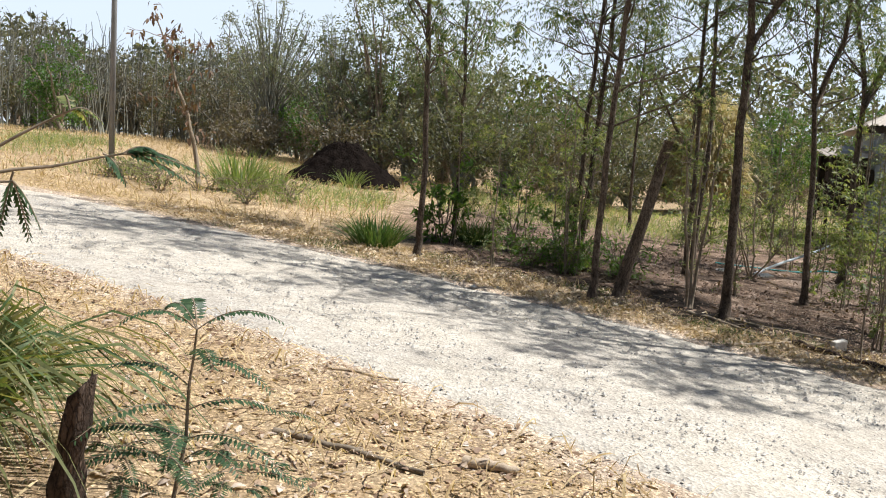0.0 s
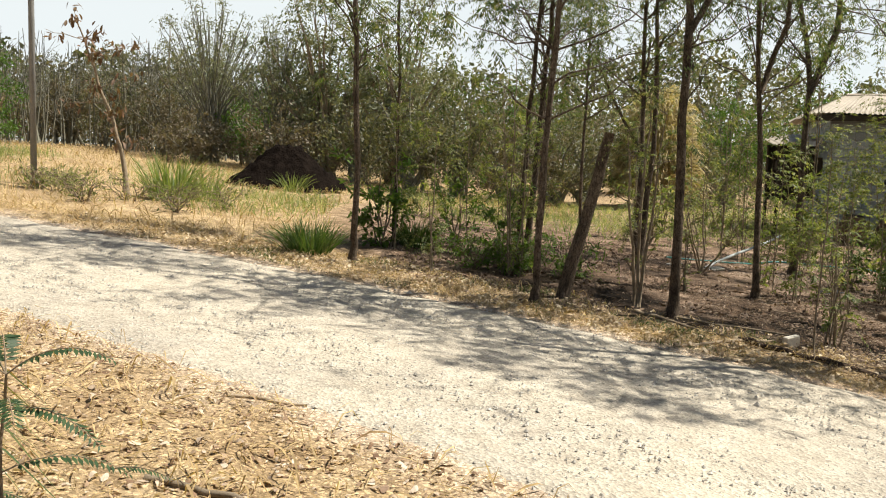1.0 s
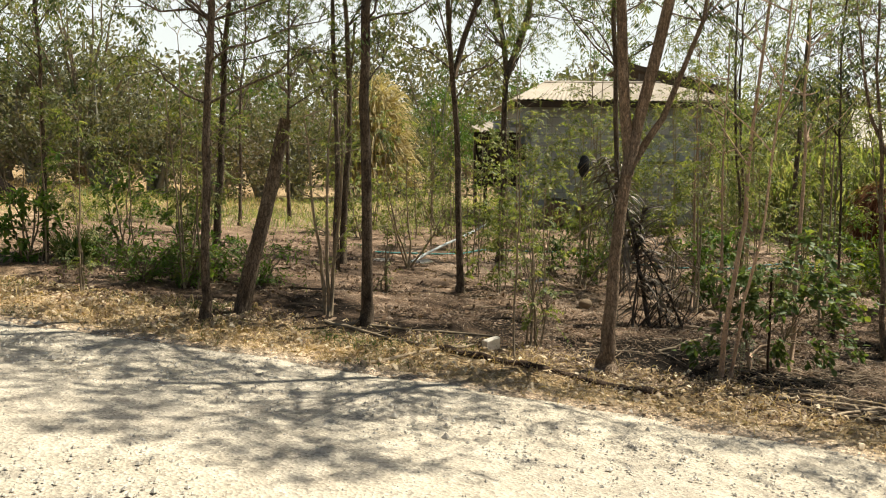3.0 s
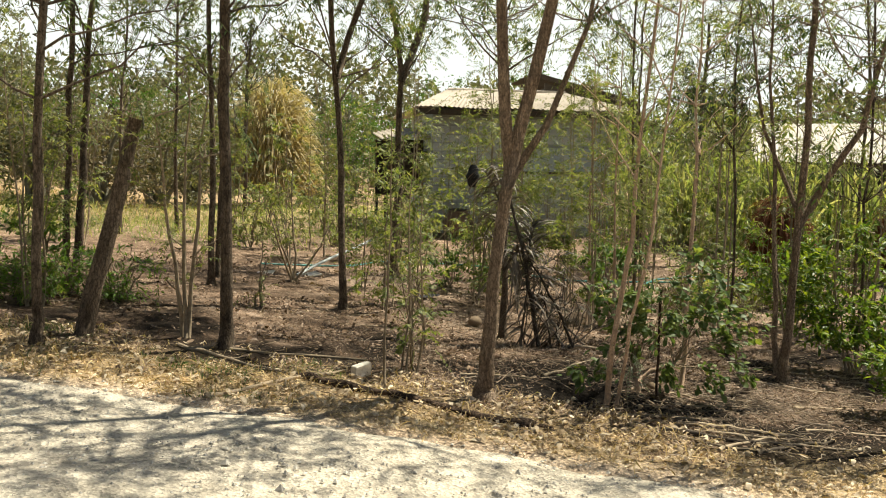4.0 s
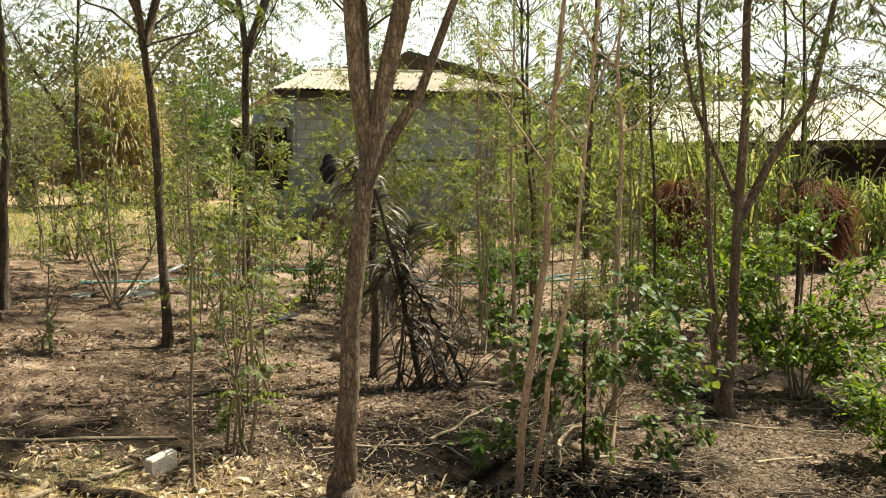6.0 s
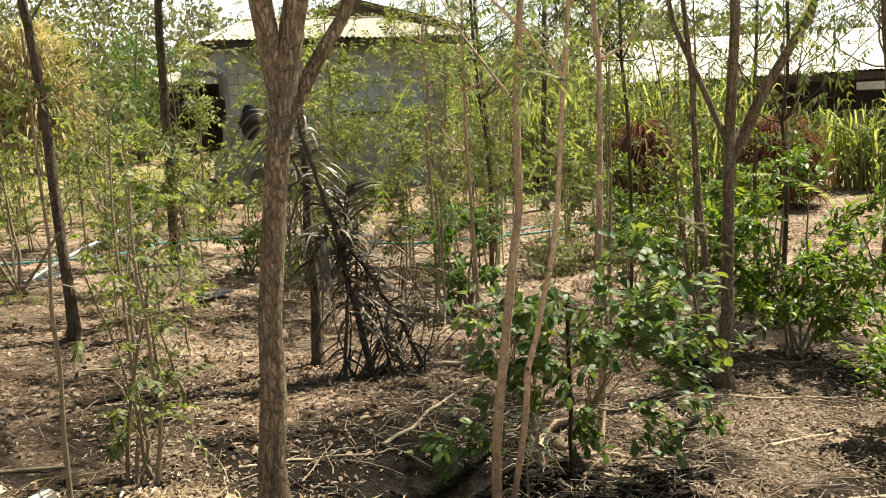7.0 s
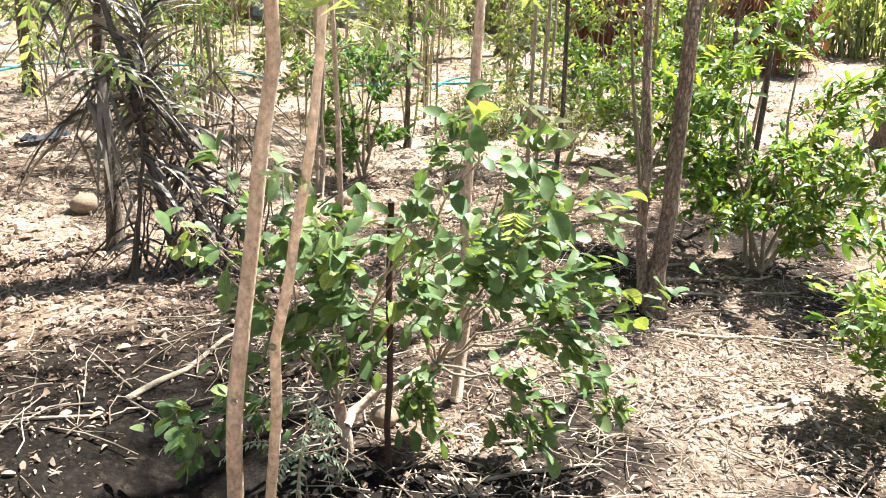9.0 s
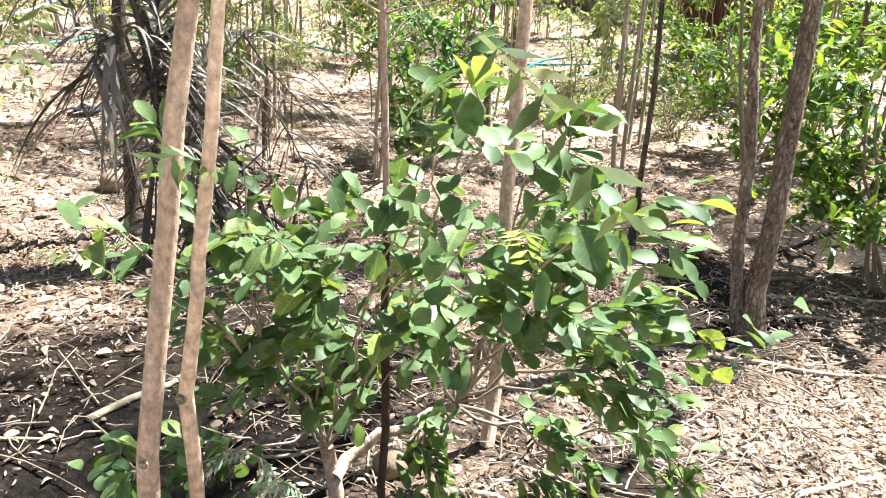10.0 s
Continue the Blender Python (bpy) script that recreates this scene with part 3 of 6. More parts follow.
tree(1.84, 9.74, 0.13, [(0.04, -0.05, 1.2), (0.12, -0.15, 3.7), (0.35, -0.1, 6.0)], 210, SLIM + " at the track's edge", seed=3, bare=1.9, shade_head=320)
tree(2.23, 14.2, 0.14, [(0.06, -0.2, 2.2), (0.17, -0.5, 4.7), (0.2, -0.5, 6.4)], 270, "dark twin-stemmed slim tree in the grove", [([(0.12, 0.02, 0.0), (0.28, -0.1, 2.3), (0.5, -0.3, 5.8)], 0.11)], seed=4, bare=1.9, shade_head=220)
tree(3.9, 13.5, 0.13, [(0.02, 0.0, 2.2), (0.04, 0.2, 4.8), (-0.2, 0.3, 6.5)], 290, "twin-stemmed slim tree in the grove", [([(0.1, 0.0, 0.1), (0.22, 0.05, 2.6), (0.1, 0.1, 6.0)], 0.1)], seed=5, bare=2.2, shade_head=240)
tree(3.3, 9.6, 0.17, [(0.0, 0.0, 1.4), (-0.04, -0.1, 3.8), (0.1, -0.1, 6.6)], 220, "tall straight slim tree with dark bark", [([(-0.04, -0.07, 2.9), (0.5, -0.2, 3.9), (0.9, -0.3, 5.2)], 0.07)], seed=6, bare=2.1, shade_head=280)
tree(5.16, 12.0, 0.14, [(-0.02, 0.05, 1.2), (-0.05, 0.1, 2.4), (-0.3, -0.15, 4.6), (-0.2, -0.1, 6.4)], 330, "slim bent tree with dark bark", [([(-0.08, 0.05, 2.7), (0.2, 0.0, 3.6), (0.4, 0.1, 5.4)], 0.08)], seed=7, bare=2.3, shade_head=420)
tree(7.15, 15.35, 0.2, [(0.05, 0.0, 1.8), (0.1, 0.0, 3.2), (-0.15, 0.1, 4.8), (-0.3, 0.0, 6.5)], 380, "forked tree with dark bark near the house", [([(0.1, 0.0, 3.15), (0.5, 0.0, 4.2), (0.7, 0.1, 6.4)], 0.13)], seed=8, bare=3.0, reach=1.5, shade_head=420)
tree(4.95, 8.05, 0.185, [(0.08, 0.03, 0.9), (0.22, 0.06, 1.75), (0.1, 0.0, 2.6), (0.06, 0.0, 3.7), (0.2, 0.1, 6.3)], 420, "thick forked tree with rough fissured bark beside the track",
     [([(0.2, 0.06, 1.62), (0.36, -0.05, 2.5), (0.5, -0.2, 3.5), (0.7, -0.3, 5.8)], 0.115), ([(0.24, 0.05, 1.7), (0.5, 0.0, 2.1), (0.8, -0.1, 2.9), (0.95, -0.1, 3.9)], 0.07)], seed=9, bark=BARK_ROUGH, bare=2.5, reach=1.5, twigs=36, shade_head=460)
tree(8.58, 8.53, 0.15, [(0.12, 0.05, 0.8), (0.26, 0.14, 1.6), (0.28, 0.1, 2.5), (0.35, 0.2, 5.6)], 110, "forked tree with a thin second stem, rough brown bark",
     [([(0.26, 0.14, 1.55), (0.45, 0.0, 2.0), (0.62, -0.25, 2.5), (0.9, -0.4, 4.2)], 0.09), ([(-0.05, 0.03, 0.05), (-0.01, 0.12, 0.8), (0.05, 0.26, 1.6), (0.02, 0.38, 3.0), (0.0, 0.42, 4.4)], 0.06), ([(0.27, 0.13, 1.62), (0.0, 0.4, 2.5), (-0.2, 0.5, 3.9)], 0.05)], seed=10, bark=BARK_ROUGH, bare=2.7, reach=1.1, twigs=24)
tree(6.38, 10.32, 0.125, [(0.04, 0.05, 0.7), (0.08, 0.11, 1.3), (0.06, 0.15, 2.3), (0.0, 0.15, 3.4), (0.1, 0.2, 5.6)], 260, "dark slim tree with a withered palm frond leaning on it", seed=11, bare=2.4)
tree(14.4, 16.6, 0.2, [(0.05, 0.0, 2.0), (0.2, 0.0, 5.0)], 220, "thick-based tree near the house", seed=12, bare=2.2)
tree(14.0, 10.15, 0.24, [(0.03, 0.0, 1.6), (-0.1, 0.1, 3.4), (0.1, 0.1, 5.6)], 260, "grey-barked tree beside the brown heaps", seed=13, bark=BARK_ROUGH, bare=2.2)
tree(7.8, 6.52, 0.08, [(0.05, 0.0, 1.4), (0.12, 0.05, 3.0), (0.1, 0.0, 4.8)], 110, "slender brown young tree", seed=14, bark=BARK_ROUGH, bare=1.9, reach=0.9)
tree(7.68, 6.19, 0.08, [(0.04, 0.03, 1.4), (0.1, 0.1, 2.8), (0.25, 0.2, 4.6)], 110, "slender grey young tree", [([(0.05, 0.04, 1.5), (-0.1, 0.2, 2.4), (-0.25, 0.3, 3.6)], 0.03)], seed=15, bark=BARK_ROUGH, bare=1.9, reach=0.9)
tree(6.82, 24.6, 0.2, [(0.0, 0.0, 2.2), (0.2, 0.1, 5.0)], 260, "tree at the far edge of the grove", [([(0.0, 0.0, 2.0), (-0.6, 0.0, 3.0), (-1.2, 0.0, 4.2)], 0.1)], seed=16, bare=2.4, reach=1.5)
tree(4.72, 21.8, 0.15, [(0.0, 0.0, 2.2), (0.1, 0.1, 5.0)], 240, SLIM, seed=17, bare=2.4)
tree(3.4, 20.0, 0.12, [(0.05, 0.0, 2.2), (0.2, 0.1, 4.6)], 240, SLIM, seed=18, bare=2.0)

tree(9.0, 9.75, 0.06, [(0.03, 0.0, 1.4), (0.0, 0.05, 2.8), (0.1, 0.1, 4.4)], 80, "thin young tree with dark glossy leaves", seed=19, bare=2.0, reach=0.7, leaves=LEAF_SHADE, leaf=0.1)
tree(10.8, 9.5, 0.07, [(0.03, 0.0, 1.4), (0.1, 0.05, 3.0), (0.1, 0.1, 5.0)], 100, "slender young tree with yellow-green leaves", seed=20, bare=1.7, reach=1.0, leaves=LEAF_SAPLING)
tree(12.4, 10.9, 0.08, [(0.0, 0.0, 1.6), (0.1, 0.05, 3.0), (0.0, 0.1, 5.4)], 150, "slender young tree with yellow-green leaves", seed=21, bare=1.8, reach=1.1, leaves=LEAF_SAPLING)
tree(9.7, 12.4, 0.08, [(0.0, 0.0, 1.6), (-0.1, 0.05, 3.0), (0.0, 0.1, 5.6)], 170, "slender young tree with yellow-green leaves", seed=22, bare=1.8, reach=1.1, leaves=LEAF_SAPLING)
tree(11.2, 14.2, 0.09, [(0.0, 0.0, 1.6), (-0.1, 0.05, 3.0), (0.1, 0.1, 5.8)], 180, "slender young tree with yellow-green leaves", seed=23, bare=2.0, reach=1.2, leaves=LEAF_SAPLING)

# the cut, leaning trunk
rng = np.random.default_rng(30)
soup = tube(Soup(), bend((0, 0, -0.1), (0.46, -0.05, 1.84), 9, rng, 0.008), np.linspace(0.078, 0.055, 9), 11, 0.12, rng)
single("leaning_stump", soup, BARK, (2.18, 10.1, gz(2.18, 10.1)), "leaning cut-off tree trunk with rough bark", "stump")


# ---- understory ----
def blades(soup, base, way, length, width, rng, droop=0.6, segs=4, curl=0.0):
    """Ribbons that bend under their weight: grass, cane, palm leaflets."""
    n = len(base)
    way = unit(way)
    side = unit(np.cross(way, np.array([0, 0, 1.0])) + rng.normal(0, 0.3, (n, 3)) + 1e-6)
    s = np.linspace(0, 1, segs + 1)
    rows = []
    for sv in s:
        p = base + way * (length * sv)[:, None] + np.array([0, 0, -1.0]) * (droop * length * sv ** 2.2)[:, None] + side * (curl * length * sv * sv * np.sin(np.arange(n)))[:, None]
        w = width * (1 - sv ** 2 * 0.93) * (0.6 + 0.4 * min(1, sv * 6))
        rows += [p - side * w[:, None] / 2, p + side * w[:, None] / 2]
    v = np.stack(rows, axis=1).reshape(-1, 3)
    k = 2 * (segs + 1)
    q = np.array([(2 * i, 2 * i + 1, 2 * i + 3, 2 * i + 2) for i in range(segs)])
    f = (np.arange(n)[:, None, None] * k + q[None]).reshape(-1, 4)
    return soup.add(v, f)


def sapling(x, y, height, stems, leaves, label, seed, leaf=0.055, material=None, low=0.25, thick=0.012, spread_=0.25, name="sapling", group="saplings in the grove", bark=None, spray=0.2, lean=(0, 0), twigs=9, pairs=6, slim=0.3):
    """Thin upright stems with side twigs and small feathered leaves."""
    rng = np.random.default_rng(seed)
    base = thing(name, x, y, label, "sapling", group)
    foliage, ends, ways = Soup(), [], []
    for k in range(stems):
        a = np.array([*(rng.normal(0, 0.05, 2) if k else (0, 0)), -0.06])
        h = height * (1 if k == 0 else rng.uniform(0.55, 0.95))
        b = np.array([lean[0] + rng.normal(0, spread_ * 0.5 if k else 0.03), lean[1] + rng.normal(0, spread_ * 0.5 if k else 0.03), h])
        st = bend(a, b, 9, rng, 0.014)
        stem = part("stem", tube(Soup(), st, np.linspace(thick, thick * 0.3, 9), 6, 0.1, rng), bark or TWIG, base)
        for _ in range(twigs):
            i = int(rng.integers(max(1, int(8 * low)), 9))
            ang = rng.random() * 2 * np.pi
            c = st[i] + rng.uniform(0.12, 0.42) * height * 0.45 * np.array([np.cos(ang) * 0.8, np.sin(ang) * 0.8, rng.uniform(0.2, 0.9)])
            tw = bend(st[i], c, 5, rng, 0.02)
            part("twig", tube(Soup(), tw, np.linspace(thick * 0.35, 0.0018, 5), 4, cap=False), bark or TWIG, stem)
            for j in (2, 3, 4):
                ends.append(tw[j])
                ways.append(c - st[i])
        ends.append(st[-1])
        ways.append(np.array([0, 0, 1.0]))
    ends, ways = np.array(ends), unit(np.array(ways))
    pick = rng.integers(len(ends), size=leaves)
    way = unit(ways[pick] * 0.6 + rng.normal(0, 0.6, (leaves, 3)))
    sprays(foliage, ends[pick] + rng.normal(0, 0.03, (leaves, 3)), way, spray * (0.6 + 0.7 * rng.random(leaves)), pairs, leaf, rng, 0.4, slim, 0.5)
    part("foliage", foliage, material or LEAF_SAPLING, base, "small yellow-green leaves")
    return base


LEAN_LABEL = "thin upright sapling with small yellow-green leaves on the grove floor"
sapling(4.27, 8.4, 2.0, 1, 16, "single thin sapling with a few pale drooping leaves", 101, low=0.6, lean=(0.05, 0.05), spray=0.26, twigs=5)
sapling(4.73, 8.96, 1.7, 5, 56, "many-stemmed sapling with small yellow-green leaves", 102, leaf=0.05, low=0.1, spread_=0.6, spray=0.15, twigs=10, slim=0.5)
sapling(3.05, 10.12, 2.3, 3, 90, "forked sapling with a thick pale base", 103, thick=0.022, spread_=0.5, low=0.3)
sapling(4.15, 11.86, 0.75, 3, 14, "cut saplings sprouting a few leaves", 104, thick=0.014)
sapling(5.2, 14.3, 1.6, 5, 60, "dark many-stemmed sapling with few leaves", 105, thick=0.02, spread_=0.7, low=0.5)
sapling(0.77, 10.99, 1.7, 2, 110, LEAN_LABEL, 106, low=0.2)
sapling(0.3, 12.9, 1.9, 2, 130, LEAN_LABEL, 107, low=0.2)
sapling(6.97, 8.16, 3.4, 1, 26, "slender straight young tree rising through the lime bush", 108, thick=0.026, low=0.7, bark=BARK_PALE, lean=(0.12, 0.15), name="young_tree", twigs=14)
sapling(7.45, 9.82, 3.2, 1, 60, "slender pale young tree", 109, thick=0.02, low=0.45, bark=BARK_PALE, name="young_tree", twigs=14)
sapling(8.03, 11.1, 3.0, 2, 90, LEAN_LABEL, 110, low=0.4, thick=0.016, twigs=14)
sapling(8.35, 11.62, 3.4, 1, 70, "slender pale young tree", 111, thick=0.022, low=0.5, bark=BARK_PALE, name="young_tree", twigs=14)
sapling(9.15, 12.68, 3.2, 2, 120, LEAN_LABEL, 112, low=0.3, twigs=14)
sapling(5.58, 11.76, 1.3, 2, 40, LEAN_LABEL, 113)
sapling(5.05, 9.7, 1.15, 2, 34, LEAN_LABEL, 114, leaf=0.04)
for x, y, h, n, sd in ((10.0, 12.8, 3.6, 3, 120), (10.7, 13.4, 3.8, 4, 121), (9.2, 13.3, 3.7, 3, 122), (11.4, 13.0, 3.6, 3, 123)):
    sapling(x, y, h, n, 130, "clump of thin pale upright stems with fine yellow-green leaves", sd, low=0.42, thick=0.013, spread_=0.34, bark=STEM_PALE, twigs=12, leaf=0.062, pairs=6, spray=0.22)
# two pale bent poles of a young tree, right by the lime bush
rng = np.random.default_rng(40)
for (x, y), g, way_, lab in (((5.88, 7.76), 0.05, [(0, 0, -0.08), (0.01, -0.06, 0.5), (0.15, -0.08, 1.35), (0.18, -0.1, 2.2), (0.4, -0.1, 4.2)], "pale brown bent young trunk with a side twig"),
                           ((5.97, 7.76), 0.031, [(0, 0, -0.08), (-0.03, -0.2, 0.7), (-0.01, -0.28, 0.98), (0.03, -0.35, 1.4), (0.1, -0.4, 2.4), (0.3, -0.3, 3.6)], "thin pale brown trunk with a dark knot")):
    base = thing("young_tree", x, y, lab, "tree", "saplings in the grove")
    pts = np.concatenate([bend(a, b, 5, rng, 0.006)[(1 if k else 0):] for k, (a, b) in enumerate(zip(way_[:-1], way_[1:]))])
    s = tube(Soup(), pts, np.linspace(g * 0.5, g * 0.2, len(pts)), 10, 0.06, rng)
    for k in range(5):
        i = len(pts) - 7 + k
        c = pts[min(i, len(pts) - 1)]
        tube(s, bend(c, c + np.array([rng.normal(0, 0.35), rng.normal(0, 0.35), rng.uniform(0.3, 0.7)]), 5, rng, 0.02), np.linspace(0.008, 0.002, 5), 5, cap=False)
    part("trunk", s, BARK_PALE, base)
    knot = Soup()
    tube(knot, [pts[4] + np.array([-0.01, -g * 0.3, 0.0]), pts[4] + np.array([-0.014, -g * 0.5, 0.0])], [0.011, 0.008], 8)
    part("knot", knot, TWIG, base, "dark healed branch scar")
    n = 70
    fol = Soup()
    org = pts[rng.integers(len(pts) - 8, len(pts), n)] + rng.normal(0, 0.3, (n, 3))
    sprays(fol, org, unit(rng.normal(0, 1, (n, 3))), 0.2 * (0.6 + 0.6 * rng.random(n)), 7, 0.05, rng, 0.4)
    part("foliage", fol, LEAF_SAPLING, base, "small feathery leaves")

# the many other saplings that fill the grove
rng = np.random.default_rng(50)
made = 0
while made < 46:
    x, y = rng.uniform(0.2, 14.5), rng.uniform(10.6, 19.5)
    if earthiness(x, y) < 0.3 or abs(x - 6.5) + abs(y - 10.4) < 1.3 or (6.2 < x < 9.5 and y < 12.8 and rng.random() < 0.8) or (10 < x < 13.5 and 11 < y < 16 and rng.random() < 0.6):
        continue
    if x < 5 and rng.random() < 0.45:
        continue
    made += 1
    h = rng.uniform(1.0, 2.7) if y < 15 else rng.uniform(1.4, 3.0)
    sapling(x, y, h, int(rng.integers(1, 4)), int(26 + h * rng.uniform(18, 42)), LEAN_LABEL, 200 + made, low=0.2, thick=rng.uniform(0.008, 0.014), spread_=0.4, leaf=rng.uniform(0.05, 0.1), twigs=11, pairs=int(rng.integers(3, 6)), slim=rng.uniform(0.24, 0.42), spray=rng.uniform(0.14, 0.26))
rng = np.random.default_rng(52)
for i in range(11):
    x = rng.uniform(6.6, 13.0)
    y = rng.uniform(15.2, 19.2)
    sapling(x, y, rng.uniform(1.8, 2.9), 2, 42, "yellow-green sapling standing before the house", 330 + i, low=0.15, thick=0.012, spread_=0.5, leaf=0.095, twigs=12, pairs=4)
for x, y, h, sd in ((10.2, 10.0, 3.6, 304), (9.4, 10.4, 3.8, 306), (10.7, 11.6, 3.4, 308), (12.2, 10.4, 3.6, 309), (7.9, 12.6, 3.2, 310), (13.2, 12.6, 3.4, 311), (9.0, 15.2, 4.4, 313), (11.4, 15.6, 4.4, 315), (12.6, 16.4, 4.2, 316), (8.2, 17.0, 4.6, 318), (10.0, 17.4, 4.6, 320)):
    sapling(x, y, h, 2, 130 if h < 4 else 170, "tall slender sapling with fine feathery leaves", sd, low=0.5, thick=0.017, spread_=0.5, twigs=16, spray=0.26, leaf=0.075, pairs=5)


OVAL = ((0.0, 0.08), (0.22, 0.72), (0.55, 1.0), (0.84, 0.66), (1.0, 0.06))
OBOVATE = ((0.0, 0.07), (0.16, 0.42), (0.36, 0.8), (0.58, 1.0), (0.8, 0.9), (0.94, 0.55), (1.0, 0.12))


def broadleaf(soup, org, way, length, width, rng, prof=OVAL, fold=0.14, hang=0.22):
    """Broad leaves with a folded midrib and a bent tip."""
    n = len(org)
    way = unit(way)
    side = unit(np.cross(way, np.array([0, 0, 1.0])) + rng.normal(0, 0.35, (n, 3)))
    up = unit(np.cross(side, way))
    rows = []
    for s, w in prof:
        c = org + way * (length * s)[:, None] - up * (length * hang * s * s)[:, None]
        e = side * (width * w / 2)[:, None]
        l = up * (width * w * fold)[:, None]
        rows += [c - e + l, c, c + e + l]
    v = np.stack(rows, axis=1).reshape(-1, 3)
    q = np.array([(3 * i + j, 3 * i + j + 1, 3 * i + j + 4, 3 * i + j + 3) for i in range(len(prof) - 1) for j in range(2)])
    f = (np.arange(n)[:, None, None] * (3 * len(prof)) + q[None]).reshape(-1, 4)
    return soup.add(v, f)


def leafy_bush(x, y, height, width, leaves, label, seed, material, leaf=0.085, name="shrub", group="", stems=5, low=0.15, slim=0.42, twigs=7):
    """A bushy shrub: several stems, twigs and oval leaves set along them."""
    rng = np.random.default_rng(seed)
    base = thing(name, x, y, label, "shrub", group)
    fol, org, ways, small, mass = Soup(), [], [], height < 0.6, Soup()
    for k in range(stems):
        wood = mass if small else Soup()
        ang = 2 * np.pi * (k + rng.random() * 0.7) / stems
        b = np.array([np.cos(ang) * width * rng.uniform(0.1, 0.42), np.sin(ang) * width * rng.uniform(0.1, 0.42), height * rng.uniform(0.65, 1.0)])
        st = bend((rng.normal(0, 0.03), rng.normal(0, 0.03), -0.05), b, 9, rng, 0.02)
        tube(wood, st, np.linspace(0.014, 0.004, 9), 6)
        stem = None if small else part("stem", wood, TWIG, base)
        for _ in range(twigs):
            i = int(rng.integers(max(1, int(8 * low)), 9))
            a2 = ang + rng.normal(0, 1.1)
            c = st[i] + width * rng.uniform(0.15, 0.4) * np.array([np.cos(a2), np.sin(a2), rng.uniform(-0.1, 0.7)])
            tw = bend(st[i], c, 6, rng, 0.015)
            if small:
                tube(mass, tw, np.linspace(0.005, 0.002, 6), 4, cap=False)
            else:
                part("twig", tube(Soup(), tw, np.linspace(0.005, 0.002, 6), 4, cap=False), TWIG, stem)
            for j in range(1, 6):
                org.append(tw[j])
                ways.append(c - st[i])
    if small:
        part("stem_mass", mass, TWIG, base, kind="stuff")
    org, ways = np.array(org), unit(np.array(ways))
    pick = rng.integers(len(org), size=leaves)
    L = leaf * (0.6 + 0.6 * rng.random(leaves))
    broadleaf(fol, org[pick] + rng.normal(0, 0.02, (leaves, 3)), unit(ways[pick] * 0.5 + rng.normal(0, 0.6, (leaves, 3)) + np.array([0, 0, 0.1])), L, L * slim, rng)
    part("foliage", fol, material, base)
    return base


leafy_bush(9.85, 8.75, 1.6, 1.65, 3800, "bright yellow-green broad-leaved bush", 401, LEAF_BRIGHT, 0.088, stems=6, low=0.3, twigs=16)
leafy_bush(8.72, 7.1, 0.68, 1.1, 1700, "bright green broad-leaved bush beside bare soil", 402, LEAF_BRIGHT, 0.08, stems=10, low=0.2)
leafy_bush(8.62, 11.45, 1.1, 0.85, 900, "dark green young citrus bush", 403, LEAF_DARK, 0.09, stems=6, low=0.3)
leafy_bush(8.05, 13.6, 1.1, 0.9, 420, "green broad-leaved shrub in the grove", 404, LEAF_DARK, 0.085)
leafy_bush(11.3, 10.9, 1.25, 1.4, 1000, "yellow-green shrub in the grove", 405, LEAF_BRIGHT, 0.09)
leafy_bush(12.6, 12.7, 1.3, 2.0, 1900, "yellow-green shrub below the brown heap", 406, LEAF_BRIGHT, 0.09, stems=8)
leafy_bush(14.3, 12.6, 1.15, 1.8, 1600, "yellow-green shrub beside the brown heap", 412, LEAF_BRIGHT, 0.09, stems=8)
leafy_bush(13.6, 9.2, 0.8, 1.5, 900, "low green shrub at the edge of the bare soil", 413, LEAF_BRIGHT, 0.08, stems=8)
leafy_bush(0.1, 13.0, 1.35, 1.0, 760, "broad-leaved green shrub beside a slim tree", 407, LEAF_FRESH, 0.11)
leafy_bush(1.15, 13.1, 1.2, 0.9, 520, "light green shrub in the grove", 408, LEAF_FRESH, 0.09)
leafy_bush(1.9, 13.4, 1.0, 0.9, 480, "light green shrub in the grove", 409, LEAF_FRESH, 0.09)
leafy_bush(7.6, 14.3, 0.9, 0.8, 420, "dark green shrub in the grove", 410, LEAF_DARK, 0.08)
leafy_bush(12.3, 16.9, 1.3, 1.0, 460, "bright green shrub near the house", 411, LEAF_BRIGHT, 0.1)
for i, (x, y) in enumerate(((7.4, 19.2), (8.9, 18.6), (6.4, 20.6), (8.0, 21.6), (5.6, 18.9), (9.6, 19.8))):
    leafy_bush(x, y, 1.3, 1.6, 620, "pale green scrub behind the grove", 460 + i, LEAF_SAPLING, 0.1, group="scrub behind the grove", stems=6)
for i, (x, y) in enumerate(((-5.4, 15.6), (-4.9, 15.2), (-4.1, 15.3), (-3.4, 15.6), (-5.9, 16.0), (-2.7, 16.0), (-4.6, 14.6), (-3.2, 14.7))):
    leafy_bush(x, y, 0.4, 1.0, 260, "low grey-green weeds on dry grass", 470 + i, LEAF_SAPLING, 0.06, "weed", "weeds in the field", 7, 0.05)
for i, (x, y, w) in enumerate(((1.35, 11.9, 0.8), (1.85, 11.75, 0.6), (2.65, 12.0, 0.9), (2.1, 12.4, 0.7))):
    leafy_bush(x, y, 0.48, w * 1.15, 720, "low green fern-like undergrowth", 420 + i, LEAF_FRESH, 0.075, "low_plant", "undergrowth", 9, 0.05, 0.3)
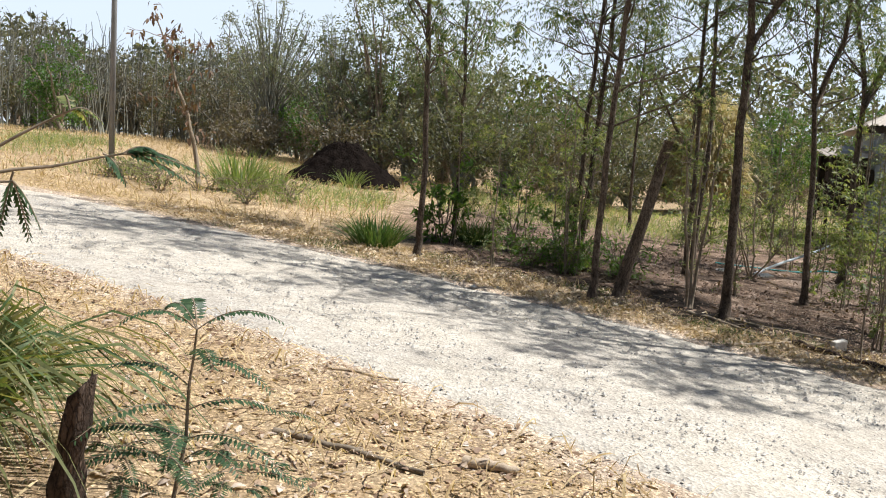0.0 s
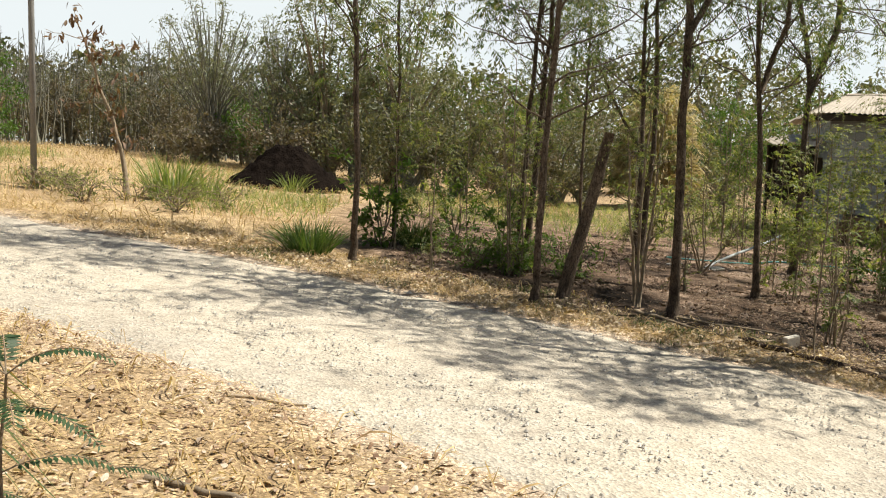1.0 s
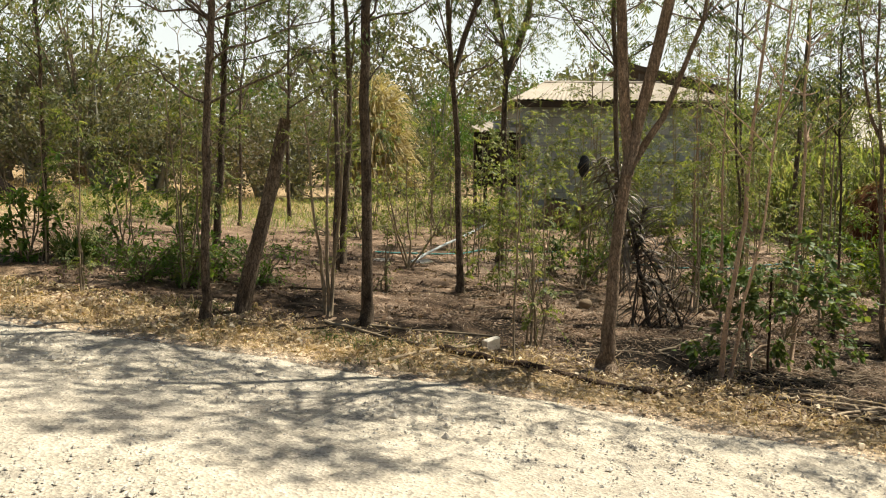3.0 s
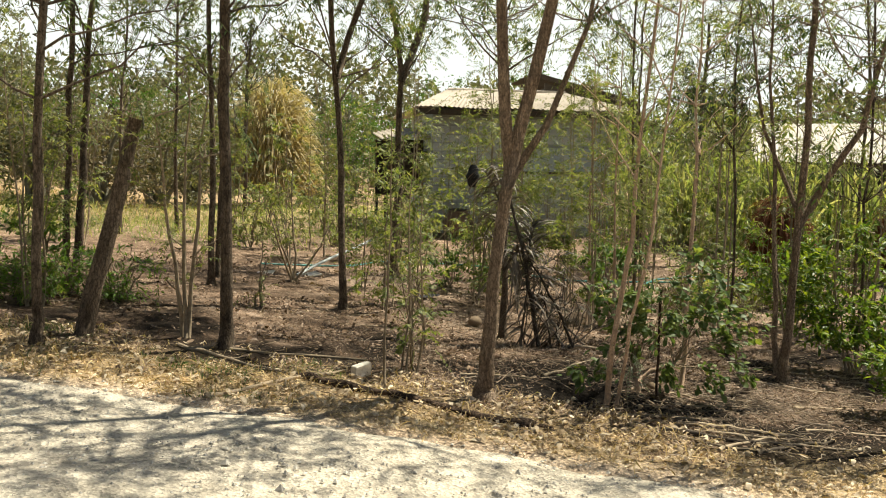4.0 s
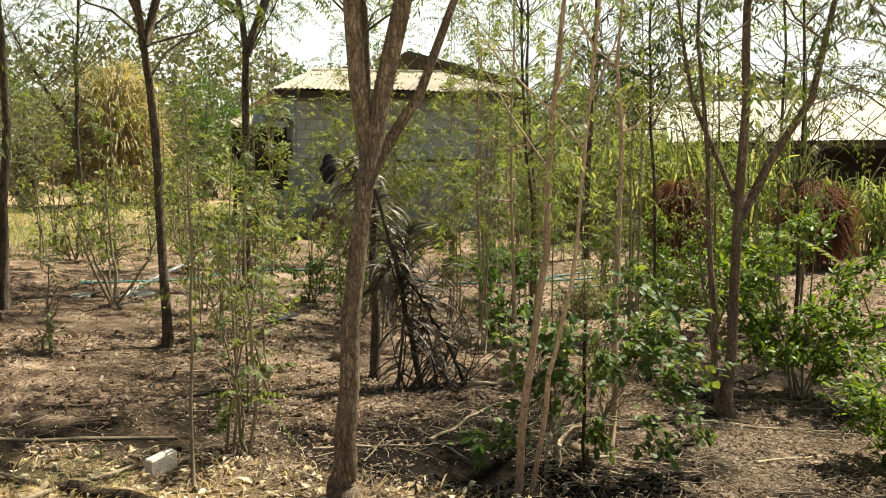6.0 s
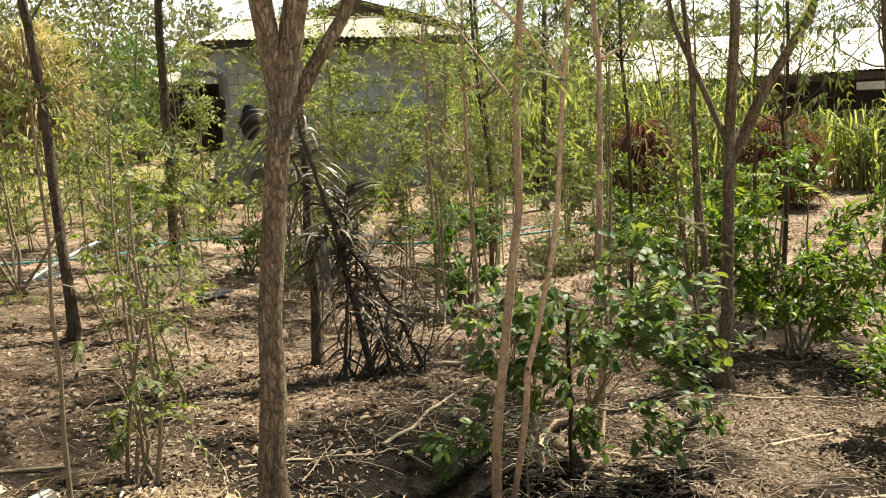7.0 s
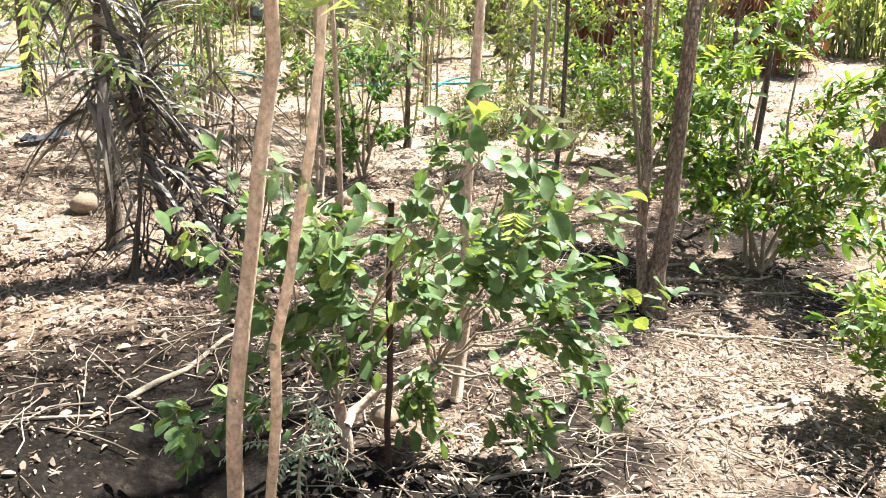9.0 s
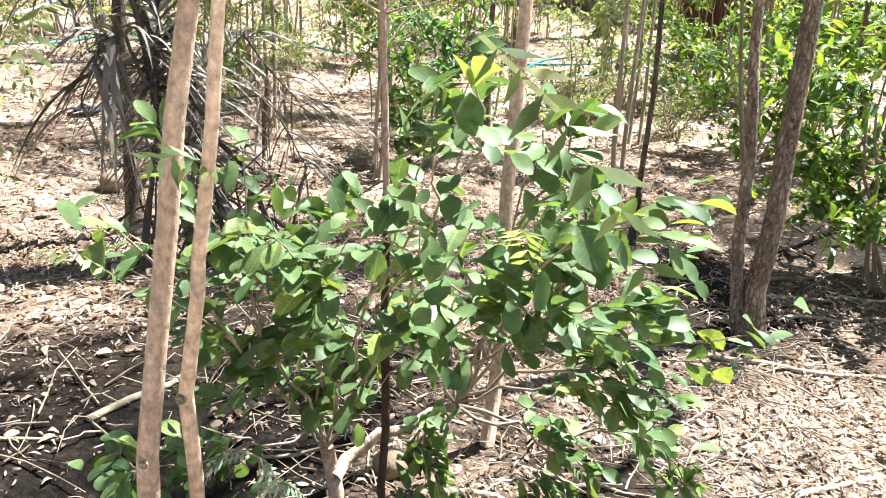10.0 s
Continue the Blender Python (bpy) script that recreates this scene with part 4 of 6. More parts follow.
for i in range(9):
    rng = np.random.default_rng(440 + i)
    leafy_bush(11.6 + rng.normal(0, 0.7), 12.7 + rng.normal(0, 0.5), 0.35, 0.65, 460, "low green weeds on bare soil", 440 + i, LEAF_SAPLING, 0.04, "weed", "weeds by the hose", 6, 0.05)


def tuft(x, y, n, height, wide, label, seed, material, width=0.012, droop=0.45, name="grass_tuft", group="grass tufts", out=0.5, z=None):
    rng = np.random.default_rng(seed)
    ang, r = rng.random(n) * 2 * np.pi, wide * np.sqrt(rng.random(n)) * 0.35
    base = np.stack([np.cos(ang) * r, np.sin(ang) * r, np.full(n, -0.03)], axis=1)
    way = np.stack([np.cos(ang) * out * rng.random(n), np.sin(ang) * out * rng.random(n), np.ones(n)], axis=1) + rng.normal(0, 0.12, (n, 3))
    soup = blades(Soup(), base, way, height * (0.55 + 0.6 * rng.random(n)), width * (0.7 + 0.6 * rng.random(n)), rng, droop, 5, 0.08)
    clump = thing(name, x, y, label, "grass", group, z)
    verts, apart = soup.v[0].reshape(n, 12, 3), min(n, 160)
    quads = np.array([(2 * i, 2 * i + 1, 2 * i + 3, 2 * i + 2) for i in range(5)])
    for k in range(apart):
        part("blade", Soup().add(verts[k], quads), material, clump)
    if n > apart:
        rest = (np.arange(n - apart)[:, None, None] * 12 + quads[None]).reshape(-1, 4)
        part("blade_mass", Soup().add(verts[apart:].reshape(-1, 3), rest), material, clump, kind="stuff")
    return clump


tuft(-0.76, 11.7, 520, 0.66, 0.75, "green grass tuft at the track's edge", 501, GRASS_GREEN, 0.014, 0.3, out=0.9)
tuft(0.62, 13.6, 420, 0.7, 0.6, "dark green grass tuft under the trees", 502, GRASS_GREEN, 0.016, 0.35, out=0.9)
tuft(-3.75, 16.5, 260, 1.25, 0.9, "tall yellow-green reed grass at the field's edge", 503, REED_GREEN, 0.024, 0.3, out=0.7)
tuft(-3.3, 17.2, 160, 1.0, 0.8, "tall yellow-green reed grass at the field's edge", 504, REED_GREEN, 0.022, 0.35, out=0.7)
tuft(-2.3, 22.2, 120, 0.8, 0.7, "yellow-green reed grass behind the soil heap", 505, REED_GREEN, 0.02, 0.35, out=0.7)
tuft(-5.9, 16.9, 120, 0.7, 0.8, "yellow-green grass round a pole's foot", 506, CANE, 0.018, 0.4, out=0.8)
tuft(-1.98, 3.3, 760, 1.7, 0.85, "long drooping half-dry grass clump beside the verge", 507, GRASS_VERGE, 0.019, 0.8, out=0.7)
tuft(-2.2, 4.2, 320, 0.85, 0.9, "long half-dry grass clump on the verge", 508, GRASS_HALF, 0.011, 0.7, out=0.9)

# ---- withered palm fronds against the dark tree ----
def along_line(line, t):
    k = np.linspace(0, 1, len(line))
    return np.stack([np.interp(t, k, line[:, i]) for i in range(3)], axis=1)


def palm_leaflets(line, n, length, width, rng, droop, t0=0.05, t1=1.0, lift=0.5, sides=(-1, 1)):
    """Dry leaflets in two rows along a midrib: they leave it at an angle, arch over and hang."""
    t = np.sort(rng.uniform(t0, t1, n))
    org = along_line(line, t)
    way = unit(along_line(line, np.minimum(t + 0.08, 1)) - along_line(line, np.maximum(t - 0.08, 0)))
    across = unit(np.cross(way, np.array([0.6, 0.8, 0.0]))) * rng.choice(sides, n)[:, None]
    d = across * 0.75 + way * lift + rng.normal(0, 0.2, (n, 3))
    return blades(Soup(), org, d, length * (0.55 + 0.75 * rng.random(n)), width * (0.6 + 0.8 * rng.random(n)), rng, droop, 8, 0.22)


rng = np.random.default_rng(60)
frond = thing("palm_frond", 6.56, 10.17, "withered grey-brown palm fronds leaning on a tree trunk", "palm frond")
FRONDS = (([(0.0, -0.32, -0.02), (-0.07, -0.25, 0.5), (-0.11, -0.17, 0.84), (-0.16, -0.07, 1.22), (-0.22, -0.01, 1.56), (-0.28, 0.03, 1.86)], 96, 0.3, 0.028, 1.0, 0.5, 0.026),
          ([(0.4, -0.34, 0.0), (0.17, -0.28, 0.5), (0.0, -0.22, 0.8), (-0.1, -0.15, 1.0)], 60, 0.26, 0.026, 0.4, -0.35, 0.016),
          ([(-0.2, 0.0, 1.3), (-0.28, 0.05, 1.36), (-0.36, 0.1, 1.3), (-0.44, 0.14, 1.12)], 24, 0.3, 0.022, 1.0, 0.2, 0.009),
          ([(-0.24, -0.34, 0.0), (-0.17, -0.29, 0.4), (-0.11, -0.22, 0.7), (-0.08, -0.15, 0.95)], 50, 0.26, 0.028, 0.6, -0.3, 0.014),
          ([(-0.02, -0.26, 0.5), (0.1, -0.2, 0.86), (0.3, -0.16, 0.98), (0.58, -0.14, 0.62)], 50, 0.34, 0.014, 0.75, 0.55, 0.008),
          ([(0.0, -0.28, 0.4), (0.16, -0.22, 0.7), (0.36, -0.2, 0.72), (0.56, -0.2, 0.36)], 44, 0.3, 0.014, 0.75, 0.5, 0.007),
          ([(-0.11, -0.19, 0.84), (-0.06, -0.16, 1.1), (0.0, -0.14, 1.34)], 46, 0.32, 0.028, 0.35, 0.9, 0.01),
          ([(-0.13, -0.22, 0.8), (-0.2, -0.2, 1.0), (-0.3, -0.2, 0.98), (-0.4, -0.2, 0.72)], 40, 0.3, 0.026, 0.9, 0.4, 0.009),
          ([(-0.26, 0.03, 1.4), (-0.34, 0.1, 1.66), (-0.42, 0.16, 1.84)], 34, 0.28, 0.026, 0.9, 0.5, 0.011),
          ([(0.12, -0.34, -0.02), (0.1, -0.3, 0.3), (0.04, -0.25, 0.6)], 48, 0.24, 0.024, 0.5, -0.4, 0.012))
for way_, n, ln, wd, dr, lift, thick in FRONDS:
    line = np.concatenate([bend(a, b, 6, rng, 0.008)[(1 if k else 0):] for k, (a, b) in enumerate(zip(way_[:-1], way_[1:]))])
    rib = part("midrib", tube(Soup(), line, np.linspace(thick, thick * 0.4, len(line)), 7, 0.15, rng), PALM_DEAD, frond)
    part("blade", palm_leaflets(line, int(n * 1.4), ln, wd * 1.0, rng, dr, 0.12, 1.0, lift), PALM_DEAD, rib, "curled dry leaflets of the frond", kind="stuff")
# thin dry stalks that lie about its foot
for k in range(26):
    a = np.array([rng.uniform(-0.35, 0.4), -0.3 + rng.normal(0, 0.06), 0.0])
    b = a + np.array([rng.normal(0.15, 0.25), rng.normal(-0.08, 0.12), rng.uniform(0.1, 0.6)])
    part("stalk", tube(Soup(), bend(a, b, 6, rng, 0.02), np.linspace(0.008, 0.003, 6), 5), PALM_DEAD, frond)

# a black bag hung behind it
bag = thing("hanging_bag", 6.24, 10.82, "crumpled black plastic bag hung from a trunk", "bag")
v = []
for i in range(13):
    f = i / 12
    w = 0.075 * math.sin(math.pi * (0.06 + 0.86 * f)) ** 0.6
    for j in range(16):
        a = 2 * math.pi * j / 16
        r = w * (1 + 0.4 * noise.noise(Vector((math.cos(a) * 1.6, math.sin(a) * 1.6, f * 5))))
        v.append((r * math.cos(a), 0.45 * r * math.sin(a), 1.6 + 0.25 * f))
part("bag", Soup().add(v, [[i * 16 + j, i * 16 + (j + 1) % 16, (i + 1) * 16 + (j + 1) % 16, (i + 1) * 16 + j] for i in range(12) for j in range(16)]), BLACK_FILM, bag)
part("string", tube(Soup(), [(0, 0, 1.84), (0.1, -0.17, 2.06), (0.21, -0.35, 2.3)], [0.004, 0.004, 0.004], 5), TWIG, bag)

# ---- the lime bush ----
LIME = (6.42, 8.0)
lime = thing("lime_bush", *LIME, "lime bush with many glossy oval green leaves", "shrub")
rng = np.random.default_rng(70)
MASSES = [(-0.18, -0.11, 0.84, 0.17, 28), (-0.32, -0.12, 0.88, 0.13, 16), (-0.04, -0.08, 0.64, 0.18, 32), (-0.25, -0.01, 0.6, 0.16, 28), (-0.01, -0.62, 1.16, 0.11, 13), (0.14, -0.58, 1.05, 0.13, 18), (0.27, -0.61, 1.07, 0.11, 14),
          (0.31, -0.46, 0.8, 0.17, 26), (0.59, -0.5, 0.68, 0.13, 16), (0.51, -0.41, 0.49, 0.15, 22), (0.68, -0.46, 0.3, 0.11, 12), (0.17, -0.09, 0.24, 0.14, 18), (0.49, -0.26, 0.2, 0.14, 20), (-0.48, 0.19, 0.2, 0.1, 10), (-0.28, 0.13, 0.2, 0.11, 12), (0.17, -0.15, 0.57, 0.17, 22), (-0.5, -0.08, 0.92, 0.07, 6), (-0.02, -0.42, 0.98, 0.13, 14),
          (0.1, -0.3, 0.78, 0.15, 20), (-0.1, -0.12, 0.72, 0.15, 22), (0.45, -0.45, 0.9, 0.14, 18)]
leaf_meshes = []
for k in range(4):
    s = broadleaf(Soup(), np.zeros((1, 3)), np.array([[1.0, 0, 0.0]]), np.array([1.0]), np.array([0.6 + 0.05 * k]), np.random.default_rng(k), OBOVATE, 0.12 + 0.06 * k, 0.12 + 0.1 * k)
    leaf_meshes.append(s.mesh("leaf", LEAF_LIME))
wood = Soup()
tube(wood, bend((0, 0, -0.06), (-0.02, 0.06, 0.2), 5, rng, 0.006), np.linspace(0.024, 0.02, 5), 9, 0.1, rng)
tube(wood, bend((-0.01, 0.03, 0.12), (0.34, 0.0, 0.26), 7, rng, 0.02), np.linspace(0.019, 0.013, 7), 8, 0.1, rng)
part("trunk", wood, BARK_PALE, lime, "grey-brown bent trunk")
inner = Soup()


def outward(p):
    """Leaves turn away from the bush's middle and hang a little."""
    return unit((p - np.array([0.08, -0.15, 0.5])) * np.array([1, 1, 0.3])) * 0.7 + np.array([0, 0, -0.3])


for cx, cy, cz, r, n in MASSES:
    root = np.array([-0.02, 0.06, 0.2]) if cx < 0.1 else np.array([0.34, 0.0, 0.26])
    c = np.array([cx, cy, cz])
    limb = bend(root, c, 8, rng, 0.02)
    s = tube(Soup(), limb, np.linspace(0.0055, 0.0025, 8), 6)
    nodes_at = []
    for _ in range(5):
        e = c + rng.normal(0, r * 0.7, 3)
        tw = bend(limb[int(rng.integers(4, 8))], e, 6, rng, 0.012)
        tube(s, tw, np.linspace(0.0028, 0.0014, 6), 5, cap=False)
        nodes_at += [(tw[j], tw[-1] - tw[0]) for j in range(2, 6)]
    branch = part("branch", s, TWIG, lime)
    m = int(n * 2.6)
    sel = [nodes_at[int(k)] for k in rng.integers(len(nodes_at), size=m)]
    L = rng.uniform(0.045, 0.078, m)
    broadleaf(inner, np.array([q[0] for q in sel]) + rng.normal(0, 0.03, (m, 3)), unit(np.array([q[1] for q in sel])) * 0.3 + rng.normal(0, 0.5, (m, 3)) + outward(np.array([q[0] for q in sel])), L, L * 0.64, rng, OBOVATE, 0.12, 0.2)
    for _ in range(int(n * 1.1)):
        p, d = nodes_at[int(rng.integers(len(nodes_at)))]
        w = unit(unit(d) * 0.3 + rng.normal(0, 0.5, 3) + outward(p[None])[0])
        ob = new("leaf", leaf_meshes[int(rng.integers(4))])
        ob.parent = lime
        size = rng.uniform(0.05, 0.084)
        q = Vector(w).to_track_quat("X", "Z")
        ob.matrix_basis = Matrix.LocRotScale(Vector(p + rng.normal(0, 0.012, 3)), q @ Euler((rng.normal(0, 0.5), 0, 0)).to_quaternion(), (size, size, size))

part("leaf_mass", inner, LEAF_LIME_REST, lime, kind="stuff")

# the iron stake in it
IRON = surface("rusty_iron", (0.03, 0.022, 0.018), (0.085, 0.05, 0.035), 30, 150, 0.8, 0.4, metal=0.4)
s = tube(Soup(), bend((0, 0, -0.1), (0.02, 0.02, 0.93), 8, np.random.default_rng(3), 0.004), np.full(8, 0.0105), 8, 0.1, np.random.default_rng(4))
single("stake", s, IRON, (6.47, 7.86, gz(6.47, 7.86)), "dark rusty iron stake driven into the soil", "stake")


# ---- the house and the sheds beyond the grove ----
def box(soup, x0, x1, y0, y1, z0, z1, ease=0.0):
    """A box with eased edges: each side's face is inset, with sloping bands between."""
    e, soup.flat = ease, True
    if not e:
        v = [(x, y, z) for z in (z0, z1) for y in (y0, y1) for x in (x0, x1)]
        return soup.add(v, [[0, 2, 3, 1], [4, 5, 7, 6], [0, 1, 5, 4], [2, 6, 7, 3], [0, 4, 6, 2], [1, 3, 7, 5]])
    v = []
    for z, d in ((z0, e), (z0 + e, 0), (z1 - e, 0), (z1, e)):
        v += [(x0 + d, y0 + d, z), (x1 - d, y0 + d, z), (x1 - d, y1 - d, z), (x0 + d, y1 - d, z)]
    f = [[3, 2, 1, 0], [12, 13, 14, 15]]
    for r in range(3):
        f += [[4 * r + i, 4 * r + (i + 1) % 4, 4 * r + 4 + (i + 1) % 4, 4 * r + 4 + i] for i in range(4)]
    return soup.add(v, f)


def corrugated(soup, length, run, rise, pitch=0.11, depth=0.018, thick=0.004, sag=0.0, rng=None):
    """A corrugated sheet from the eave (y = 0) up to the ridge; x along the eave."""
    n = int(length / pitch * 4)
    v = []
    for lay in (0, -thick):
        for j in range(5):
            s = j / 4
            for i in range(n + 1):
                x = length * i / n
                z = rise * s + depth * math.sin(2 * math.pi * x / pitch) + lay - sag * math.sin(math.pi * x / length) + 0.02 * noise.noise(Vector((x * 0.8, s * 2, 1)))
                v.append((x, run * s, z))
    w = n + 1
    f = []
    for lay in (0, 1):
        o = lay * 5 * w
        for j in range(4):
            for i in range(n):
                q = [o + j * w + i, o + j * w + i + 1, o + (j + 1) * w + i + 1, o + (j + 1) * w + i]
                f.append(q if lay == 0 else q[::-1])
    return soup.add(v, f)


ROOF = surface("weathered_white_sheet", (0.34, 0.305, 0.255), (0.60, 0.565, 0.505), 1.2, 14, 0.55, 0.1, vary=0.05)
BLOCKS = surface("grey_concrete_block", (0.32, 0.33, 0.335), (0.46, 0.47, 0.475), 3, 60, 0.95, 0.5, vary=0.14)
PLASTER = surface("blue_grey_plaster", (0.30, 0.34, 0.375), (0.42, 0.46, 0.50), 2, 40, 0.9, 0.2)
MORTAR = surface("mortar", (0.22, 0.22, 0.225), (0.32, 0.32, 0.32), 4, 80, 0.95, 0.4)
TIMBER = surface("dark_timber", (0.035, 0.027, 0.02), (0.09, 0.07, 0.052), 12, 90, 0.9, 0.4, (1, 1, 0.2))
SHEET_DARK = surface("dark_roof_sheet", (0.05, 0.042, 0.036), (0.11, 0.095, 0.08), 2, 30, 0.7, 0.2)
PLASTIC = surface("pale_plastic", (0.36, 0.40, 0.42), (0.50, 0.54, 0.56), 6, 40, 0.4, 0.05)
HZ = -0.1
house = new("house")
house.matrix_basis = pose(10.45, 21.1, HZ, 0, 0, -16.5)
tagged(house, "grey concrete-block house with a pale sheet-metal roof", "house")
W_, D_, E_ = 4.4, 4.2, 2.95
wall = part("wall", box(Soup(), 0, W_, 0.02, 0.16, -0.3, E_), MORTAR, house, "recessed mortar of a block wall")
part("wall", box(Soup(), 0, 0.14, 0.163, D_, -0.3, E_), PLASTER, house)
part("wall", box(Soup(), W_ - 0.14, W_, 0.163, D_, -0.3, E_), PLASTER, house)
part("wall", box(Soup(), 0, W_, D_ + 0.003, D_ + 0.15, -0.3, E_ + 0.1), PLASTER, house)
part("plaster_band", box(Soup(), 2.15, 4.25, -0.02, 0.018, 1.56, 2.12, 0.006), PLASTER, house, "pale blue-grey plastered band")
part("eave_beam", box(Soup(), -0.45, W_ + 0.45, -0.42, -0.34, E_ - 0.12, E_ + 0.02, 0.01), TIMBER, house, "dark timber eave beam")
ROOF_TAN = surface("tan_weathered_sheet", (0.30, 0.25, 0.195), (0.52, 0.46, 0.385), 1.4, 14, 0.6, 0.1, vary=0.05)


def sheet_between(a, b, c, d, pitch=0.11, depth=0.014, thick=0.006):
    """A corrugated sheet whose eave runs from a to b and whose upper edge runs from d to c."""
    a, b, c, d = (np.array(p, float) for p in (a, b, c, d))
    n = int(np.linalg.norm(b - a) / pitch * 4)
    u, rows = np.linspace(0, 1, n + 1)[:, None], []
    wave = depth * np.sin(2 * np.pi * u[:, 0] * np.linalg.norm(b - a) / pitch)
    for lay in (0, -thick):
        for f in np.linspace(0, 1, 5):
            p = (a + (b - a) * u) * (1 - f) + (d + (c - d) * u) * f
            p[:, 2] += wave * (1 - 0.6 * f) + lay + 0.012 * np.sin(u[:, 0] * 17 + f * 5)
            rows.append(p)
    w = n + 1
    q = [[o + j * w + i, o + j * w + i + 1, o + (j + 1) * w + i + 1, o + (j + 1) * w + i] for o in (0, 5 * w) for j in range(4) for i in range(n)]
    return Soup().add(np.concatenate(rows), q)


EAVE = [(-0.5, -0.5, E_ + 0.05), (W_ + 0.5, -0.5, E_ + 0.05), (W_ + 0.5, D_ + 0.55, E_ + 0.05), (-0.5, D_ + 0.55, E_ + 0.05)]
RIDGE = [(0.65, 2.0, E_ + 0.66), (W_ - 0.65, 2.0, E_ + 0.66)]
part("roof", sheet_between(EAVE[0], EAVE[1], RIDGE[1], RIDGE[0]), ROOF_TAN, house, "pale weathered corrugated roof sheets")
part("roof", sheet_between(EAVE[2], EAVE[3], RIDGE[0], RIDGE[1]), ROOF_TAN, house)
part("roof", sheet_between(EAVE[3], EAVE[0], RIDGE[0], RIDGE[0]), ROOF_TAN, house)
part("roof", sheet_between(EAVE[1], EAVE[2], RIDGE[1], RIDGE[1]), ROOF_TAN, house)
part("ridge_cap", tube(Soup(), [RIDGE[0], tuple((np.array(RIDGE[0]) + np.array(RIDGE[1])) / 2), RIDGE[1]], [0.05, 0.05, 0.05], 8), ROOF_TAN, house)
for i in range(5):
    part("rafter", box(Soup(), 0.05 + i * 1.04, 0.13 + i * 1.04, -0.44, 0.0, E_ - 0.02, E_ + 0.03, 0.006), TIMBER, house)
part("ledge", box(Soup(), 2.1, 4.3, -0.05, 0.018, 1.5, 1.555, 0.006), TIMBER, house, "dark ledge below the plastered band")
# earthen water jars at the foot of its wall
CLAY = surface("brown_glazed_clay", (0.10, 0.062, 0.042), (0.19, 0.125, 0.088), 5, 50, 0.55, 0.15, vary=0.15)
for lx, ly, r in ((0.5, -0.75, 0.36), (1.3, -0.62, 0.33)):
    c_, s_ = math.cos(radians(-16.5)), math.sin(radians(-16.5))
    jx, jy = 10.45 + c_ * lx - s_ * ly, 21.1 + s_ * lx + c_ * ly
    jar = thing("water_jar", jx, jy, "large brown earthen water jar beside the house wall", "jar", "jars by the house")
    line = [(0.0, 0.0), (0.62, 0.0), (0.86, 0.25), (1.0, 0.7), (0.98, 1.1), (0.78, 1.5), (0.62, 1.66), (0.66, 1.76), (0.6, 1.78), (0.54, 1.62), (0.0, 1.5)]
    v = [(r * p * math.cos(2 * math.pi * j / 24), r * p * math.sin(2 * math.pi * j / 24), r * q - 0.02) for p, q in line for j in range(24)]
    part("body", Soup().add(v, [[i * 24 + j, i * 24 + (j + 1) % 24, (i + 1) * 24 + (j + 1) % 24, (i + 1) * 24 + j] for i in range(len(line) - 1) for j in range(24)]), CLAY, jar)
    part("lid", tube(Soup(), [(0, 0, r * 1.76), (0, 0, r * 1.82), (0, 0, r * 1.86)], [r * 0.68, r * 0.68, r * 0.3], 20), SHEET_DARK, jar, "flat dark lid")
# a small lean-to at its west end, with a bowed sheet
lean = new("lean_to")
lean.matrix_basis = pose(9.5, 21.7, HZ, 0, 0, -12)
tagged(lean, "dark open lean-to with a bowed pale metal sheet roof", "shed")
s = corrugated(Soup(), 1.5, 1.5, 0.2, sag=-0.14)
sheet = part("roof", s, ROOF_TAN, lean, "bowed pale metal sheet")
sheet.location = (-0.1, -0.1, 2.25)
for px, py in ((0.0, 0.0), (1.35, 0.0), (0.0, 1.3), (1.35, 1.3)):
    part("post", tube(Soup(), bend((px, py, -0.3), (px, py, 2.3), 5, np.random.default_rng(int(px * 10 + py)), 0.01), np.full(5, 0.045), 8), TIMBER, lean)
part("back_panel", box(Soup(), 0.0, 1.4, 1.34, 1.38, 0.9, 2.3, 0.005), TIMBER, lean)
part("sack", box(Soup(), 0.15, 1.25, 0.35, 1.2, 1.55, 2.0, 0.12), TIMBER, lean, "dark stored sack under the sheet")
# the taller dark-roofed shed behind
shed = new("shed")
shed.matrix_basis = pose(15.6, 24.55, HZ - 0.12, 0, 0, -19)
tagged(shed, "tall shed with a dark sheet roof behind the house", "shed")
part("wall", box(Soup(), 0, 2.2, 0, 0.12, -0.4, 3.7), SHEET_DARK, shed)
part("wall", box(Soup(), 0, 0.12, 0.123, 3.0, -0.4, 4.1), SHEET_DARK, shed)
g = Soup()
g.flat = True
g.add([(x, y, z) for y in (0.0, 0.12) for x, z in ((0.0, 3.702), (2.2, 3.702), (2.2, 3.75), (0.0, 4.25))], [[0, 1, 2, 3], [7, 6, 5, 4], [0, 4, 5, 1], [1, 5, 6, 2], [2, 6, 7, 3], [3, 7, 4, 0]])
part("gable", g, SHEET_DARK, shed)
part("roof", sheet_between((2.7, -0.4, 3.75), (2.7, 3.3, 3.75), (-0.4, 3.3, 4.52), (-0.4, -0.4, 4.52), 0.11, 0.016), SHEET_DARK, shed, "dark corrugated roof")
